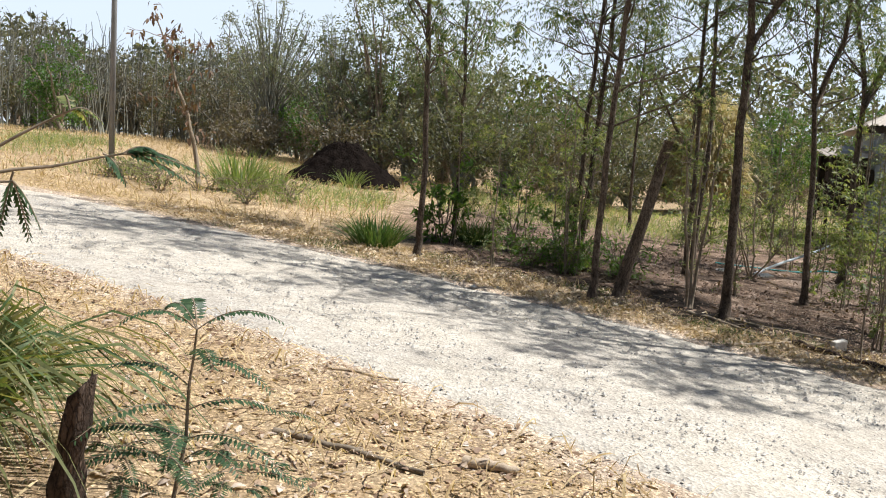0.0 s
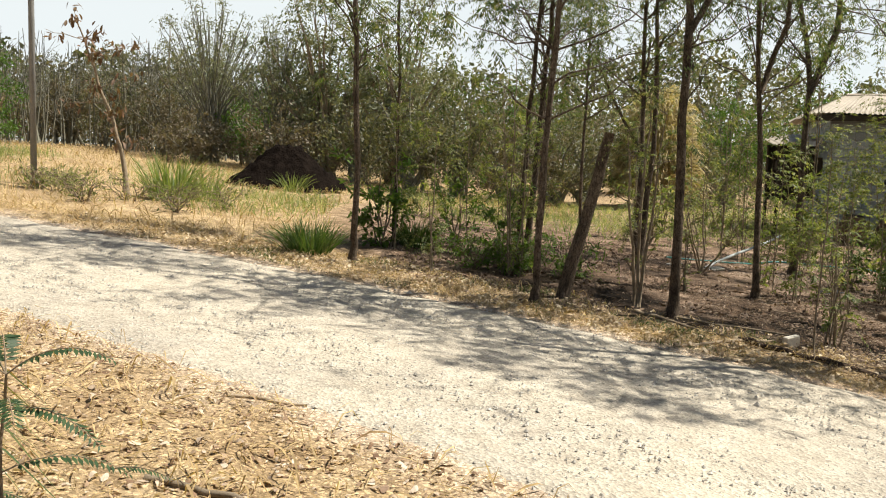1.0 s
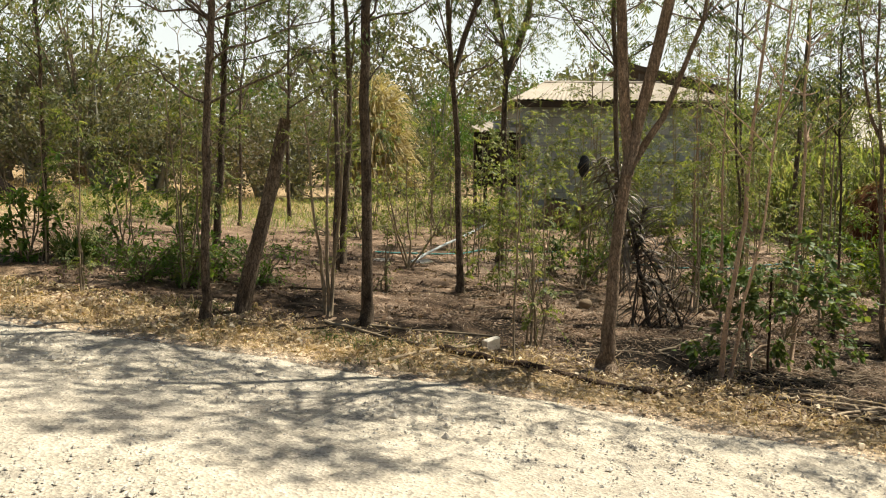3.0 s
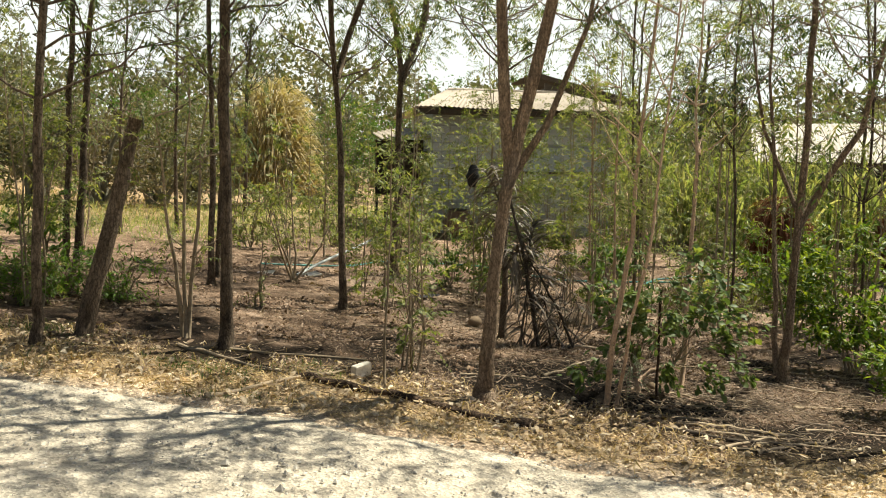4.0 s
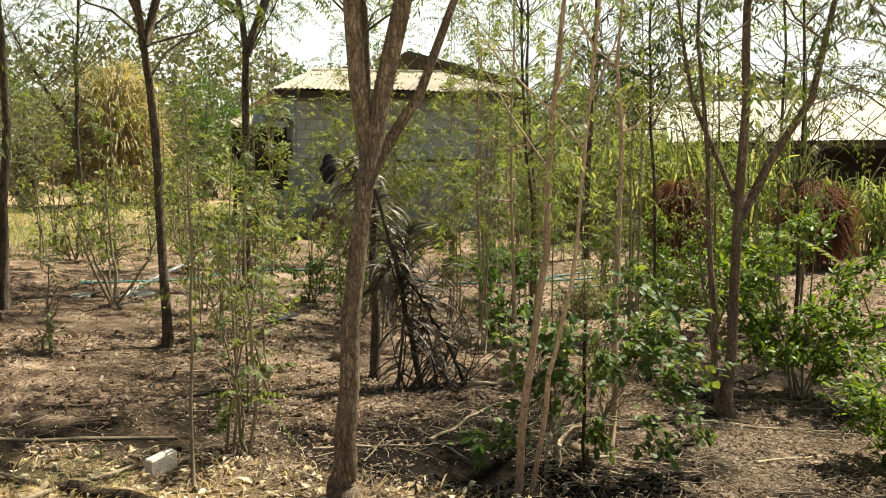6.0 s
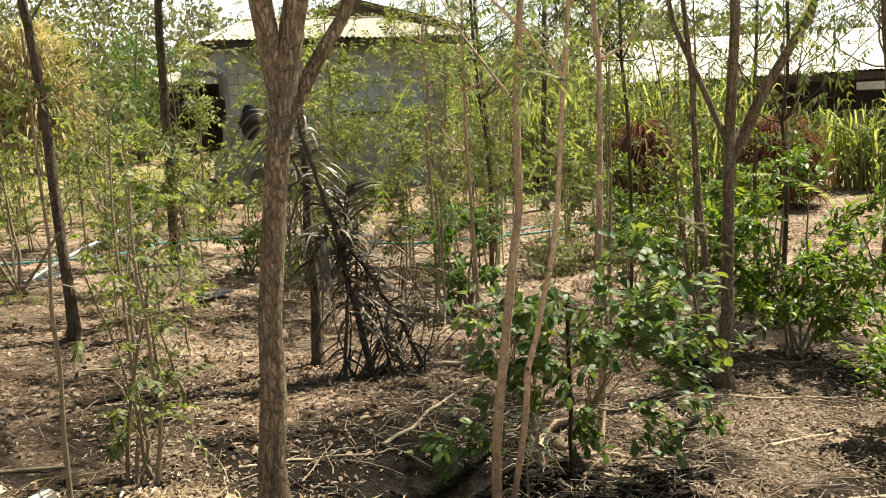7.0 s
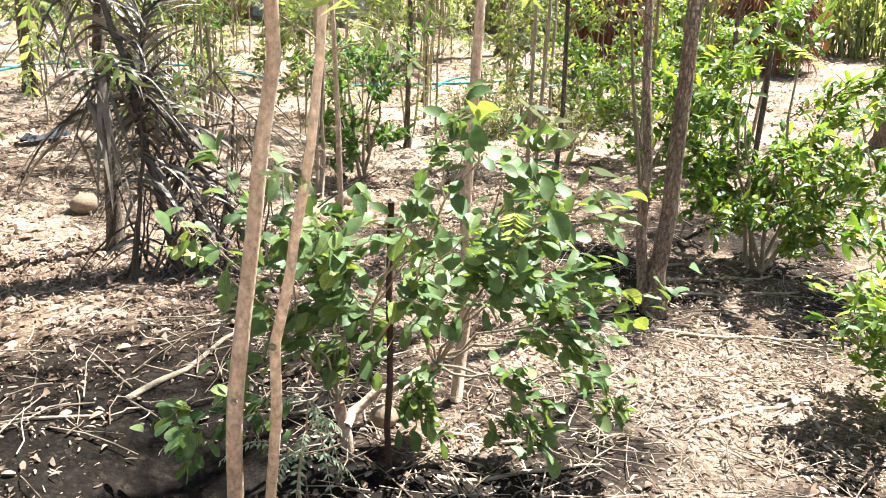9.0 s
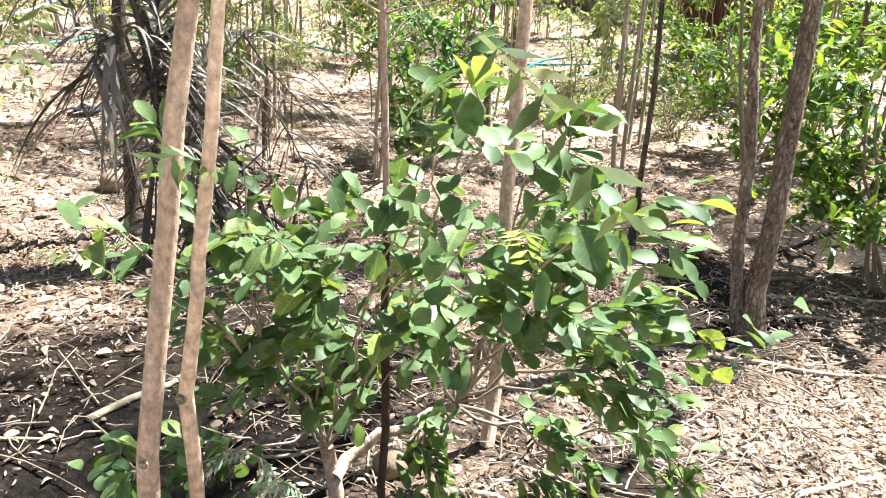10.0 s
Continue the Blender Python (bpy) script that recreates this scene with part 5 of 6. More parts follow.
part("verge_board", Soup().add([(2.72, -0.46, 3.6), (2.72, -0.41, 3.6), (2.72, -0.46, 3.74), (2.72, -0.41, 3.74), (-0.42, -0.46, 4.37), (-0.42, -0.41, 4.37), (-0.42, -0.46, 4.51), (-0.42, -0.41, 4.51)], [[0, 2, 6, 4], [1, 5, 7, 3], [0, 4, 5, 1], [2, 3, 7, 6], [0, 1, 3, 2], [4, 6, 7, 5]]), TIMBER, shed, smoothed=False)
# the long white-roofed barn
barn = new("barn")
barn.matrix_basis = pose(21.25, 21.3, -0.1, 0, 0, -43)
tagged(barn, "long open barn with a broad white sheet roof", "barn")
r_ = part("roof", corrugated(Soup(), 19.0, 4.6, 1.3, 0.13, 0.012), ROOF, barn, "broad white corrugated roof")
r_.location = (-0.5, -0.6, 1.95)
part("eave_beam", box(Soup(), -0.4, 18.4, -0.45, -0.36, 1.72, 1.92, 0.01), TIMBER, barn)
for i in range(8):
    part("post", tube(Soup(), [(i * 2.55 + 0.2, -0.2, -0.5), (i * 2.55 + 0.2, -0.2, 1.0), (i * 2.55 + 0.2, -0.2, 1.95)], [0.07, 0.065, 0.065], 8), TIMBER, barn)
part("back_wall", box(Soup(), 0, 18.0, 3.6, 3.72, -0.5, 2.8), SHEET_DARK, barn)
part("low_sheet", box(Soup(), 6.0, 13.5, -0.52, -0.49, 1.46, 1.66, 0.004), ROOF, barn, "white sheet rail below the eave")
for i in range(3):
    part("rail", box(Soup(), 5.0, 18.0, -0.62, -0.56, 0.15 + i * 0.32, 0.25 + i * 0.32, 0.01), TIMBER, barn)

# tall cane in front of the barn, too dense to count
rng = np.random.default_rng(600)
cane = Soup()
for i in range(130):
    f = i / 129
    x, y = 15.4 + 6.8 * f + rng.normal(0, 0.55), 19.6 - 6.9 * f + rng.normal(0, 0.55)
    n, tall = int(rng.integers(14, 40)), (3.2 if f < 0.55 else 2.1) * rng.uniform(0.6, 1.12)
    ang, r = rng.random(n) * 2 * np.pi, 0.3 * np.sqrt(rng.random(n))
    base = np.stack([x + np.cos(ang) * r, y + np.sin(ang) * r, np.full(n, gz(x, y) - 0.05) + rng.uniform(0, 0.55, n) * tall], axis=1)
    way = np.stack([np.cos(ang) * 0.5 * rng.random(n), np.sin(ang) * 0.5 * rng.random(n), np.ones(n)], axis=1) + rng.normal(0, 0.14, (n, 3))
    blades(cane, base, way, tall * (0.3 + 0.5 * rng.random(n)), 0.04 + 0.035 * rng.random(n), rng, 0.6, 6, 0.16)
    for _ in range(4):
        e = np.array([x, y, gz(x, y)]) + np.array([rng.normal(0, 0.2), rng.normal(0, 0.2), 0])
        tube(cane, bend(e, e + np.array([rng.normal(0, 0.1), rng.normal(0, 0.1), tall * 0.75]), 4, rng, 0.02), np.linspace(0.016, 0.008, 4), 4, cap=False)
single("cane", cane, CANE, (0, 0, 0), "tall bright green cane before the barn", "cane", kind="stuff")

# two heaps of rust-brown withered foliage
for x, y, w, h, sd in ((14.95, 14.75, 1.0, 1.55, 70), (17.4, 13.8, 1.45, 1.5, 71)):
    rng = np.random.default_rng(sd)
    n = int(3200 * w)
    ang, u = rng.random(n) * 2 * np.pi, np.sqrt(rng.random(n))
    bulge = np.array([1 + 0.35 * noise.noise(Vector((math.cos(p) * 1.4, math.sin(p) * 1.4, sd))) for p in ang])
    hgt = h * (0.35 + 0.65 * rng.random(n)) * (1 - 0.28 * u ** 4) * (0.85 + 0.2 * bulge)
    org = np.stack([np.cos(ang) * w * 0.46 * u * bulge, np.sin(ang) * w * 0.34 * u * bulge, hgt], axis=1)
    way = np.stack([np.cos(ang) * 0.5, np.sin(ang) * 0.5, rng.normal(-0.15, 0.45, n)], axis=1)
    heap_s = blades(Soup(), org, way, 0.34 * (0.5 + rng.random(n)), 0.018 + 0.016 * rng.random(n), rng, 0.95, 3, 0.12)
    b = thing("withered_bush", x, y, "heap-like bush of rust-brown withered foliage", "bush", "withered bushes")
    for _ in range(10):
        part("stem", tube(Soup(), bend((rng.normal(0, w * 0.12), rng.normal(0, w * 0.1), -0.05), (rng.normal(0, w * 0.3), rng.normal(0, w * 0.2), h * rng.uniform(0.6, 0.95)), 6, rng, 0.03), np.linspace(0.03, 0.01, 6), 6), TWIG, b)
    part("foliage", heap_s, LEAF_RUST, b, "dense drooping rust-brown dead leaves")

# ---- the field: pole, soil heap, dead shrub ----
CONCRETE = surface("grey_pole_concrete", (0.19, 0.185, 0.18), (0.30, 0.295, 0.285), 4, 50, 0.9, 0.2)
pole = thing("utility_pole", -6.15, 16.5, "slim grey concrete utility pole in the field", "pole")
s = Soup()
for z0, z1, a, b in ((-0.4, 7.2, 0.042, 0.034),):
    s.add([(-a, -a, z0), (a, -a, z0), (a, a, z0), (-a, a, z0), (-b, -b, z1), (b, -b, z1), (b, b, z1), (-b, b, z1)], [[3, 2, 1, 0], [4, 5, 6, 7], [0, 1, 5, 4], [1, 2, 6, 5], [2, 3, 7, 6], [3, 0, 4, 7]])
part("shaft", s, CONCRETE, pole)
part("crossarm", box(Soup(), -0.5, 0.5, -0.1, -0.04, 6.7, 6.8, 0.008), TIMBER, pole)

SOIL = surface("black_soil", (0.006, 0.005, 0.0045), (0.024, 0.018, 0.015), 5, 26, 1.0, 1.0, relief=0.06)
SOIL.node_tree.nodes["Principled BSDF"].inputs["Specular IOR Level"].default_value = 0.0
rng = np.random.default_rng(80)
s, nr, na = Soup(), 44, 110
v = []
for i in range(nr + 1):
    r = i / nr
    for j in range(na):
        a = 2 * math.pi * j / na
        rr = r * (1.55 + 0.22 * noise.noise(Vector((math.cos(a) * 1.5, math.sin(a) * 1.5, 2))))
        x, y = rr * math.cos(a) * 1.02, rr * math.sin(a) * 0.8
        h = 1.14 * max(0.0, min(0.92, 1.12 - 1.05 * r ** 0.95) if r < 0.99 else 0.0) * (1 + 0.18 * noise.noise(Vector((x * 1.2, y * 1.2, 5)))) + 0.14 * (1 - r) * noise.noise(Vector((x * 2.6, y * 2.6, 1))) + 0.11 * noise.noise(Vector((x * 6, y * 6, 3))) + 0.05 * noise.noise(Vector((x * 14, y * 14, 3))) - 0.05 * r
        v.append((x + 0.12 * h, y, h))
s.add(v, [[i * na + j, i * na + (j + 1) % na, (i + 1) * na + (j + 1) % na, (i + 1) * na + j] for i in range(nr) for j in range(na)])
single("soil_mound", s, SOIL, (-2.72, 23.4, gz(-2.72, 23.4)), "mound of dark black-brown soil in the dry field", "mound")

dead = thing("dead_shrub", -4.35, 16.05, "leaning half-dead shrub with curled reddish leaves", "shrub")
rng = np.random.default_rng(81)
s, fol = Soup(), Soup()
main = bend((0, 0, -0.05), (-0.85, 0.1, 2.9), 12, rng, 0.035)
tube(s, main, np.linspace(0.05, 0.012, 12), 7)
ends = []
for _ in range(22):
    i = int(rng.integers(3, 12))
    c = main[i] + np.array([rng.normal(0, 0.35), rng.normal(0, 0.25), rng.uniform(-0.05, 0.4)])
    tw = bend(main[i], c, 5, rng, 0.02)
    tube(s, tw, np.linspace(0.008, 0.003, 5), 4, cap=False)
    ends += [tw[2], tw[3], tw[4]]
part("stem", s, TWIG, dead)
ends = np.array(ends)
pick = rng.integers(len(ends), size=260)
broadleaf(fol, ends[pick] + rng.normal(0, 0.06, (260, 3)), unit(rng.normal(0, 0.5, (260, 3)) + np.array([0, 0, -0.6])), 0.13 * (0.6 + 0.6 * rng.random(260)), 0.055 * np.ones(260), rng)
part("foliage", fol, LEAF_BROWN, dead, "curled reddish-brown leaves")


# ---- far shrubs and woods ----
def far_tree(x, y, height, width, label, seed, material, clumps=26, per=70, leaf=0.17, name="far_tree", kind="round", group="trees beyond the field", trunk=0.09, bark=None):
    """A tree or thicket seen across the field: limbs that fan out and clumps of leaves with gaps."""
    rng = np.random.default_rng(seed)
    base = thing(name, x, y, label, "tree", group)
    wood, fol, C = Soup(), Soup(), []
    limbs = clumps if kind == "fan" else max(7, clumps // 3)
    for k in range(limbs):
        ang = rng.random() * 2 * np.pi
        r = width * 0.5 * (rng.random() ** 0.6)
        e = np.array([np.cos(ang) * r, np.sin(ang) * r, height * (rng.uniform(0.75, 1.0) if kind == "fan" else rng.uniform(0.45, 0.98)) * (1 - 0.35 * (r / (width * 0.5)) ** 2)])
        m = e * np.array([0.25, 0.25, 0.5]) if kind == "fan" else e * np.array([0.4, 0.4, 0.55])
        line = np.concatenate([bend((rng.normal(0, 0.15), rng.normal(0, 0.15), -0.1), m, 5, rng, 0.03), bend(m, e, 5, rng, 0.05)[1:]])
        if name in ("thicket", "bamboo_clump"):
            part("stem", tube(Soup(), line, np.linspace(trunk * (0.5 if kind == "fan" else 1), 0.012, 9), 5, cap=False), bark or TWIG, base)
        else:
            tube(wood, line, np.linspace(trunk, 0.012, 9), 5, cap=False)
        C += [line[j] for j in ((5, 6, 7, 8) if kind == "fan" else (4, 6, 8))]
    if kind == "round":
        for _ in range(clumps):
            ang, r = rng.random() * 2 * np.pi, width * 0.5 * math.sqrt(rng.random())
            C.append(np.array([np.cos(ang) * r, np.sin(ang) * r, height * rng.uniform(0.12, 0.9) * (1 - 0.4 * (r / (width * 0.5)) ** 2)]))
    C = np.array(C)
    n = clumps * per
    pick = rng.integers(len(C), size=n)
    size = (0.12 if kind == "fan" else 0.2) * (0.5 + rng.random(len(C)))[pick][:, None] * (0.55 + 0.45 * width / 4)
    org = C[pick] + rng.normal(0, 1, (n, 3)) * size * np.array([1, 1, 0.75])
    org[:, 2] = np.maximum(org[:, 2], 0.05)
    L = leaf * (0.5 + 0.8 * rng.random(n))
    w = unit(rng.normal(0, 1, (n, 3)) + np.array([0, 0, -0.3]))
    leaflets(fol, org, w, unit(np.cross(w, rng.normal(0, 1, (n, 3)))), L, L * (0.22 if kind == "fan" else 0.4))
    if wood.n:
        part("trunk", wood, bark or TWIG, base)
    part("crown", fol, material, base)
    return base


far_tree(-6.5, 32.4, 6.2, 4.6, "fan-shaped bamboo clump with thin grey-green leaves", 700, LEAF_BAMBOO, 70, 80, 0.15, "bamboo_clump", "fan", bark=GREY_STEM, trunk=0.06)
far_tree(-4.0, 31.5, 5.4, 4.2, "fan-shaped bamboo clump, dull green", 701, LEAF_BAMBOO, 50, 80, 0.15, "bamboo_clump", "fan", bark=GREY_STEM, trunk=0.06)
far_tree(-2.3, 31.0, 7.4, 4.6, "tall feathery grey-green tree at the field's edge", 702, LEAF_BAMBOO, 100, 120, 0.15)
far_tree(0.2, 30.6, 7.0, 4.6, "tall feathery grey-green tree at the field's edge", 704, LEAF_BAMBOO, 80, 120, 0.15)
far_tree(-14.2, 32.5, 4.0, 2.2, "dark green tree at the edge of the woods", 703, LEAF_DARK, 30, 110, 0.14)
for i, (x, y, h, w, m_) in enumerate(((-10.5, 36.0, 3.4, 4.0, LEAF_FAR), (-8.5, 34.6, 2.9, 3.6, LEAF_DRY), (-5.4, 33.5, 2.6, 3.0, LEAF_DARK), (-3.6, 29.0, 2.4, 3.0, LEAF_DRY), (-1.0, 28.4, 3.0, 3.4, LEAF_FAR), (0.6, 27.6, 3.6, 3.2, LEAF_FAR), (2.0, 27.4, 3.8, 3.4, LEAF_FAR), (3.6, 27.8, 3.5, 3.4, LEAF_DRY), (5.2, 28.6, 3.6, 3.2, LEAF_FAR),
                                   (-12.8, 36.5, 3.0, 3.6, LEAF_DRY), (-16.5, 35.0, 2.6, 3.6, LEAF_FAR), (-6.5, 30.4, 1.8, 2.6, LEAF_DRY), (6.6, 31.0, 3.8, 3.6, LEAF_FAR), (12.6, 33.6, 5.0, 3.8, LEAF_DARK), (14.8, 33.0, 4.6, 3.8, LEAF_DARK), (10.4, 31.0, 3.2, 3.0, LEAF_FAR))):
    far_tree(x, y, h, w, ("brown-grey dry thicket", "grey-green scrub thicket", "dark green leafy tree")[(LEAF_DRY, LEAF_FAR, LEAF_DARK).index(m_)] + " beyond the field", 710 + i, m_, 36, 120, 0.13, "thicket", bark=GREY_STEM)
# the straw-coloured overgrown mound
rng = np.random.default_rng(82)
n = 4200
ang, u = rng.random(n) * 2 * np.pi, np.sqrt(rng.random(n))
org = np.stack([np.cos(ang) * 1.25 * u, np.sin(ang) * 1.1 * u, 3.9 * (1 - 0.8 * u ** 4) * (0.25 + 0.75 * rng.random(n))], axis=1)
way = np.stack([np.cos(ang) * 0.6, np.sin(ang) * 0.6, 0.5 + rng.random(n)], axis=1)
b = thing("dry_reed_clump", 8.9, 30.0, "tall straw-coloured dry reed clump beyond the grove", "reeds")
for k in range(34):
    a, r = rng.random() * 2 * math.pi, 1.0 * math.sqrt(rng.random())
    part("stem", tube(Soup(), bend((r * math.cos(a) * 0.6, r * math.sin(a) * 0.6, -0.1), (r * math.cos(a) * 1.15, r * math.sin(a), rng.uniform(3.2, 4.5) - 1.2 * r * r), 7, rng, 0.04), np.linspace(0.02, 0.008, 7), 5), STEM_PALE, b)
part("blade_mass", blades(Soup(), org, way, 0.8 * (0.5 + rng.random(n)), 0.05 + 0.03 * rng.random(n), rng, 0.8, 3), REED, b, "golden dry reed blades", kind="stuff")
for i in range(52):
    rng = np.random.default_rng(760 + i)
    a = -38 + 2.0 * i
    d = 44 + rng.uniform(-5, 12)
    x, y = d * math.sin(radians(a)), d * math.cos(radians(a))
    far_tree(x, y, 4.4 + rng.uniform(0, 2.0) - (0.6 if a < -20 else 0) + 1.6 * math.exp(-((a - 22) / 11) ** 2), 5.4, "distant grey-green woodland tree", 760 + i, LEAF_FAR if rng.random() < 0.7 or a < -12 else LEAF_DARK, 26, 260 if a < -6 else 110, 0.12 if a < -6 else 0.2, "woodland_tree", group="distant woods")


def bare_stems(n, a0, a1, d0, d1, tall, seed):
    """Thin leafless stems that stand close together before the woods, a few side twigs on each."""
    rng, s = np.random.default_rng(seed), Soup()
    for k in range(n):
        a, d = radians(rng.uniform(a0, a1)), rng.uniform(d0, d1)
        x, y, h = d * math.sin(a), d * math.cos(a), tall * rng.uniform(0.55, 1.0)
        z, lx, ly = gz(x, y), rng.normal(0, 0.25), rng.normal(0, 0.25)
        tube(s, bend((x, y, z - 0.1), (x + lx, y + ly, z + h), 5, rng, 0.05), np.linspace(0.035, 0.01, 5), 4)
        for j in range(4):
            u, b, r = rng.uniform(0.4, 0.9), rng.random() * 2 * math.pi, rng.uniform(0.3, 0.7)
            p = (x + lx * u, y + ly * u, z + h * u)
            tube(s, bend(p, (p[0] + r * math.cos(b), p[1] + r * math.sin(b), p[2] + r * 1.3), 4, rng, 0.05), np.linspace(0.014, 0.006, 4), 3)
    return single("bare_saplings", s, GREY_STEM, (0, 0, 0), "pale grey leafless saplings before the distant woods", "saplings", kind="stuff")


def leaf_belt(n, a0, a1, d0, d1, tall, size, seed, label, material):
    """A belt of woods or an unseen light blocker round the place, leaf by leaf, with an uneven top."""
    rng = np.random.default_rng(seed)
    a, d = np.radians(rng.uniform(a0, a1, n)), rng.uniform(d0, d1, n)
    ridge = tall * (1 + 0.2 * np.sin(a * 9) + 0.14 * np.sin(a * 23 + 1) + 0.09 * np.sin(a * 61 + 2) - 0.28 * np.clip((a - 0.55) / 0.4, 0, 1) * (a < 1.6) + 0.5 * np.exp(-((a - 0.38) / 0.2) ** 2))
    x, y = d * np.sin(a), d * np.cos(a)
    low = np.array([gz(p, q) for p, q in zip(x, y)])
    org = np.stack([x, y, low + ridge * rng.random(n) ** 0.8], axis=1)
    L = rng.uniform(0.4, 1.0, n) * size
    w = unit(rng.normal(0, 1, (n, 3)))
    return single("belt_of_leaves", leaflets(Soup(), org, w, unit(np.cross(w, rng.normal(0, 1, (n, 3)))), L, L * 0.5), material, (0, 0, 0), label, "woods", kind="stuff")


leaf_belt(60000, -48, 82, 54, 66, 5.6, 0.55, 87, "distant belt of grey-green woods", LEAF_FAR)
leaf_belt(34000, -48, 34, 38, 43, 2.0, 0.2, 89, "brown-grey undergrowth at the foot of the woods", LEAF_DRY)
bare_stems(330, -30, -6, 36, 42, 4.6, 90)
# added out of view behind the camera, to cut the fill light
leaf_belt(26000, 105, 305, 15, 21, 6.0, 0.75, 88, "unseen leaf belt behind the camera, added to block sky light", LEAF_FAR)


# ---- what lies about ----
def stick(name, a, b, r, label, seed, material=None, lift=0.02, wob=0.012, category="stick"):
    rng = np.random.default_rng(seed)
    (ax, ay), (bx, by) = a, b
    n = 9
    pts = np.array([(ax + (bx - ax) * s - ax, ay + (by - ay) * s - ay, top(ax + (bx - ax) * s, ay + (by - ay) * s) - top(ax, ay) + r * 0.7) for s in np.linspace(0, 1, n)])
    pts[:, :2] += rng.normal(0, wob, (n, 2))
    s = tube(Soup(), pts, np.linspace(r, r * 0.6, n), 7, 0.25, rng)
    return single(name, s, material or TWIG, (ax, ay, top(ax, ay)), label, category, "fallen wood")


DRYWOOD = surface("bleached_wood", (0.30, 0.225, 0.15), (0.46, 0.37, 0.27), 14, 110, 0.9, 0.4, (1, 1, 1), 0.15)


def rotten_log(a, b, wide, high, label, seed, material):
    """A half-rotted, flattened log with a split, uneven outline and broken ends."""
    rng = np.random.default_rng(seed)
    (ax, ay), (bx, by) = a, b
    n, sides = 34, 12
    d = unit(np.array([bx - ax, by - ay]))
    v = []
    for i in range(n):
        f = i / (n - 1)
        x, y = ax + (bx - ax) * f, ay + (by - ay) * f
        thin = (0.45 + 0.55 * smooth(0, 0.12, f)) * (0.35 + 0.65 * smooth(0, 0.2, 1 - f)) * (0.8 + 0.45 * noise.noise(Vector((f * 7, seed, 0))))
        sway = 0.03 * noise.noise(Vector((f * 4, seed, 5)))
        for j in range(sides):
            t = 2 * math.pi * j / sides
            k = thin * (1 + 0.3 * noise.noise(Vector((math.cos(t) * 1.5, math.sin(t) * 1.5, f * 11 + seed))))
            o = wide * k * math.cos(t) + sway
            v.append((x - ax - d[1] * o, y - ay + d[0] * o, top(x, y) - top(ax, ay) + high * 0.55 + high * k * math.sin(t)))
    q = [[i * sides + j, i * sides + (j + 1) % sides, (i + 1) * sides + (j + 1) % sides, (i + 1) * sides + j] for i in range(n - 1) for j in range(sides)]
    q += [list(range(sides))[::-1], list(range((n - 1) * sides, n * sides))]
    return single("log", Soup().add(v, q), material, (ax, ay, top(ax, ay)), label, "log", "fallen wood")


ROTWOOD = bark_of("rotten_wood", (0.05, 0.034, 0.025), (0.13, 0.092, 0.068), 0.15, 40, 0.012, 0.8)
rotten_log((3.62, 8.58), (4.5, 7.82), 0.052, 0.038, "long dark rotten log beside the track", 1, ROTWOOD)
rotten_log((4.42, 7.86), (5.1, 7.3), 0.06, 0.03, "flattened piece of rotten bark beside the log", 4, ROTWOOD)
stick("fallen_branch", (2.85, 8.1), (4.08, 8.8), 0.018, "pale fallen branch at the grove's edge", 2, DRYWOOD)
stick("fallen_branch", (2.9, 9.75), (3.62, 8.55), 0.02, "brown fallen branch at the grove's edge", 3)
stick("fallen_branch", (3.0, 9.62), (4.45, 9.2), 0.016, "brown fallen branch on the grove floor", 4)
stick("fallen_branch", (-0.62, 4.14), (0.12, 3.8), 0.018, "reddish-brown stick on the straw verge", 5)
stick("fallen_branch", (-0.55, 5.36), (-0.1, 5.3), 0.012, "thin pale stick on the verge", 6, DRYWOOD)
stick("wood_chip", (0.3, 3.98), (0.58, 3.98), 0.03, "pale splinter of wood on the verge", 7, DRYWOOD, category="wood")
stick("fallen_branch", (7.76, 7.62), (8.46, 7.48), 0.012, "bleached curved branch on the ground", 8, DRYWOOD, wob=0.012)
stick("fallen_branch", (8.35, 7.55), (8.0, 7.1), 0.01, "thin bleached forked branch", 9, DRYWOOD)
stick("fallen_branch", (8.03, 8.56), (9.1, 7.9), 0.013, "pale straight branch on the ground", 10, DRYWOOD)
stick("fallen_branch", (5.15, 8.85), (5.8, 8.65), 0.009, "pale twig on the grove floor", 11, DRYWOOD)
stick("fallen_branch", (5.9, 8.7), (6.9, 9.25), 0.012, "brown twig on the grove floor", 12)
stick("fallen_branch", (6.65, 8.0), (7.1, 7.74), 0.011, "grey twig under the lime bush", 13, DRYWOOD)
stick("fallen_branch", (6.9, 9.9), (7.9, 9.7), 0.022, "grey branch lying on the grove floor", 14, DRYWOOD)
stick("fallen_branch", (5.84, 7.55), (6.7, 7.22), 0.016, "brown branch on the grove floor", 15)
stick("fallen_branch", (5.95, 7.16), (6.75, 6.6), 0.02, "dark fallen branch at the grove edge", 16, TIMBER)
stick("fallen_branch", (6.3, 6.58), (7.2, 6.72), 0.018, "dark fallen branch at the grove edge", 17, TIMBER)
stick("palm_stalk", (6.2, 7.3), (6.9, 6.9), 0.016, "pale dry palm stalk", 18, DRYWOOD)
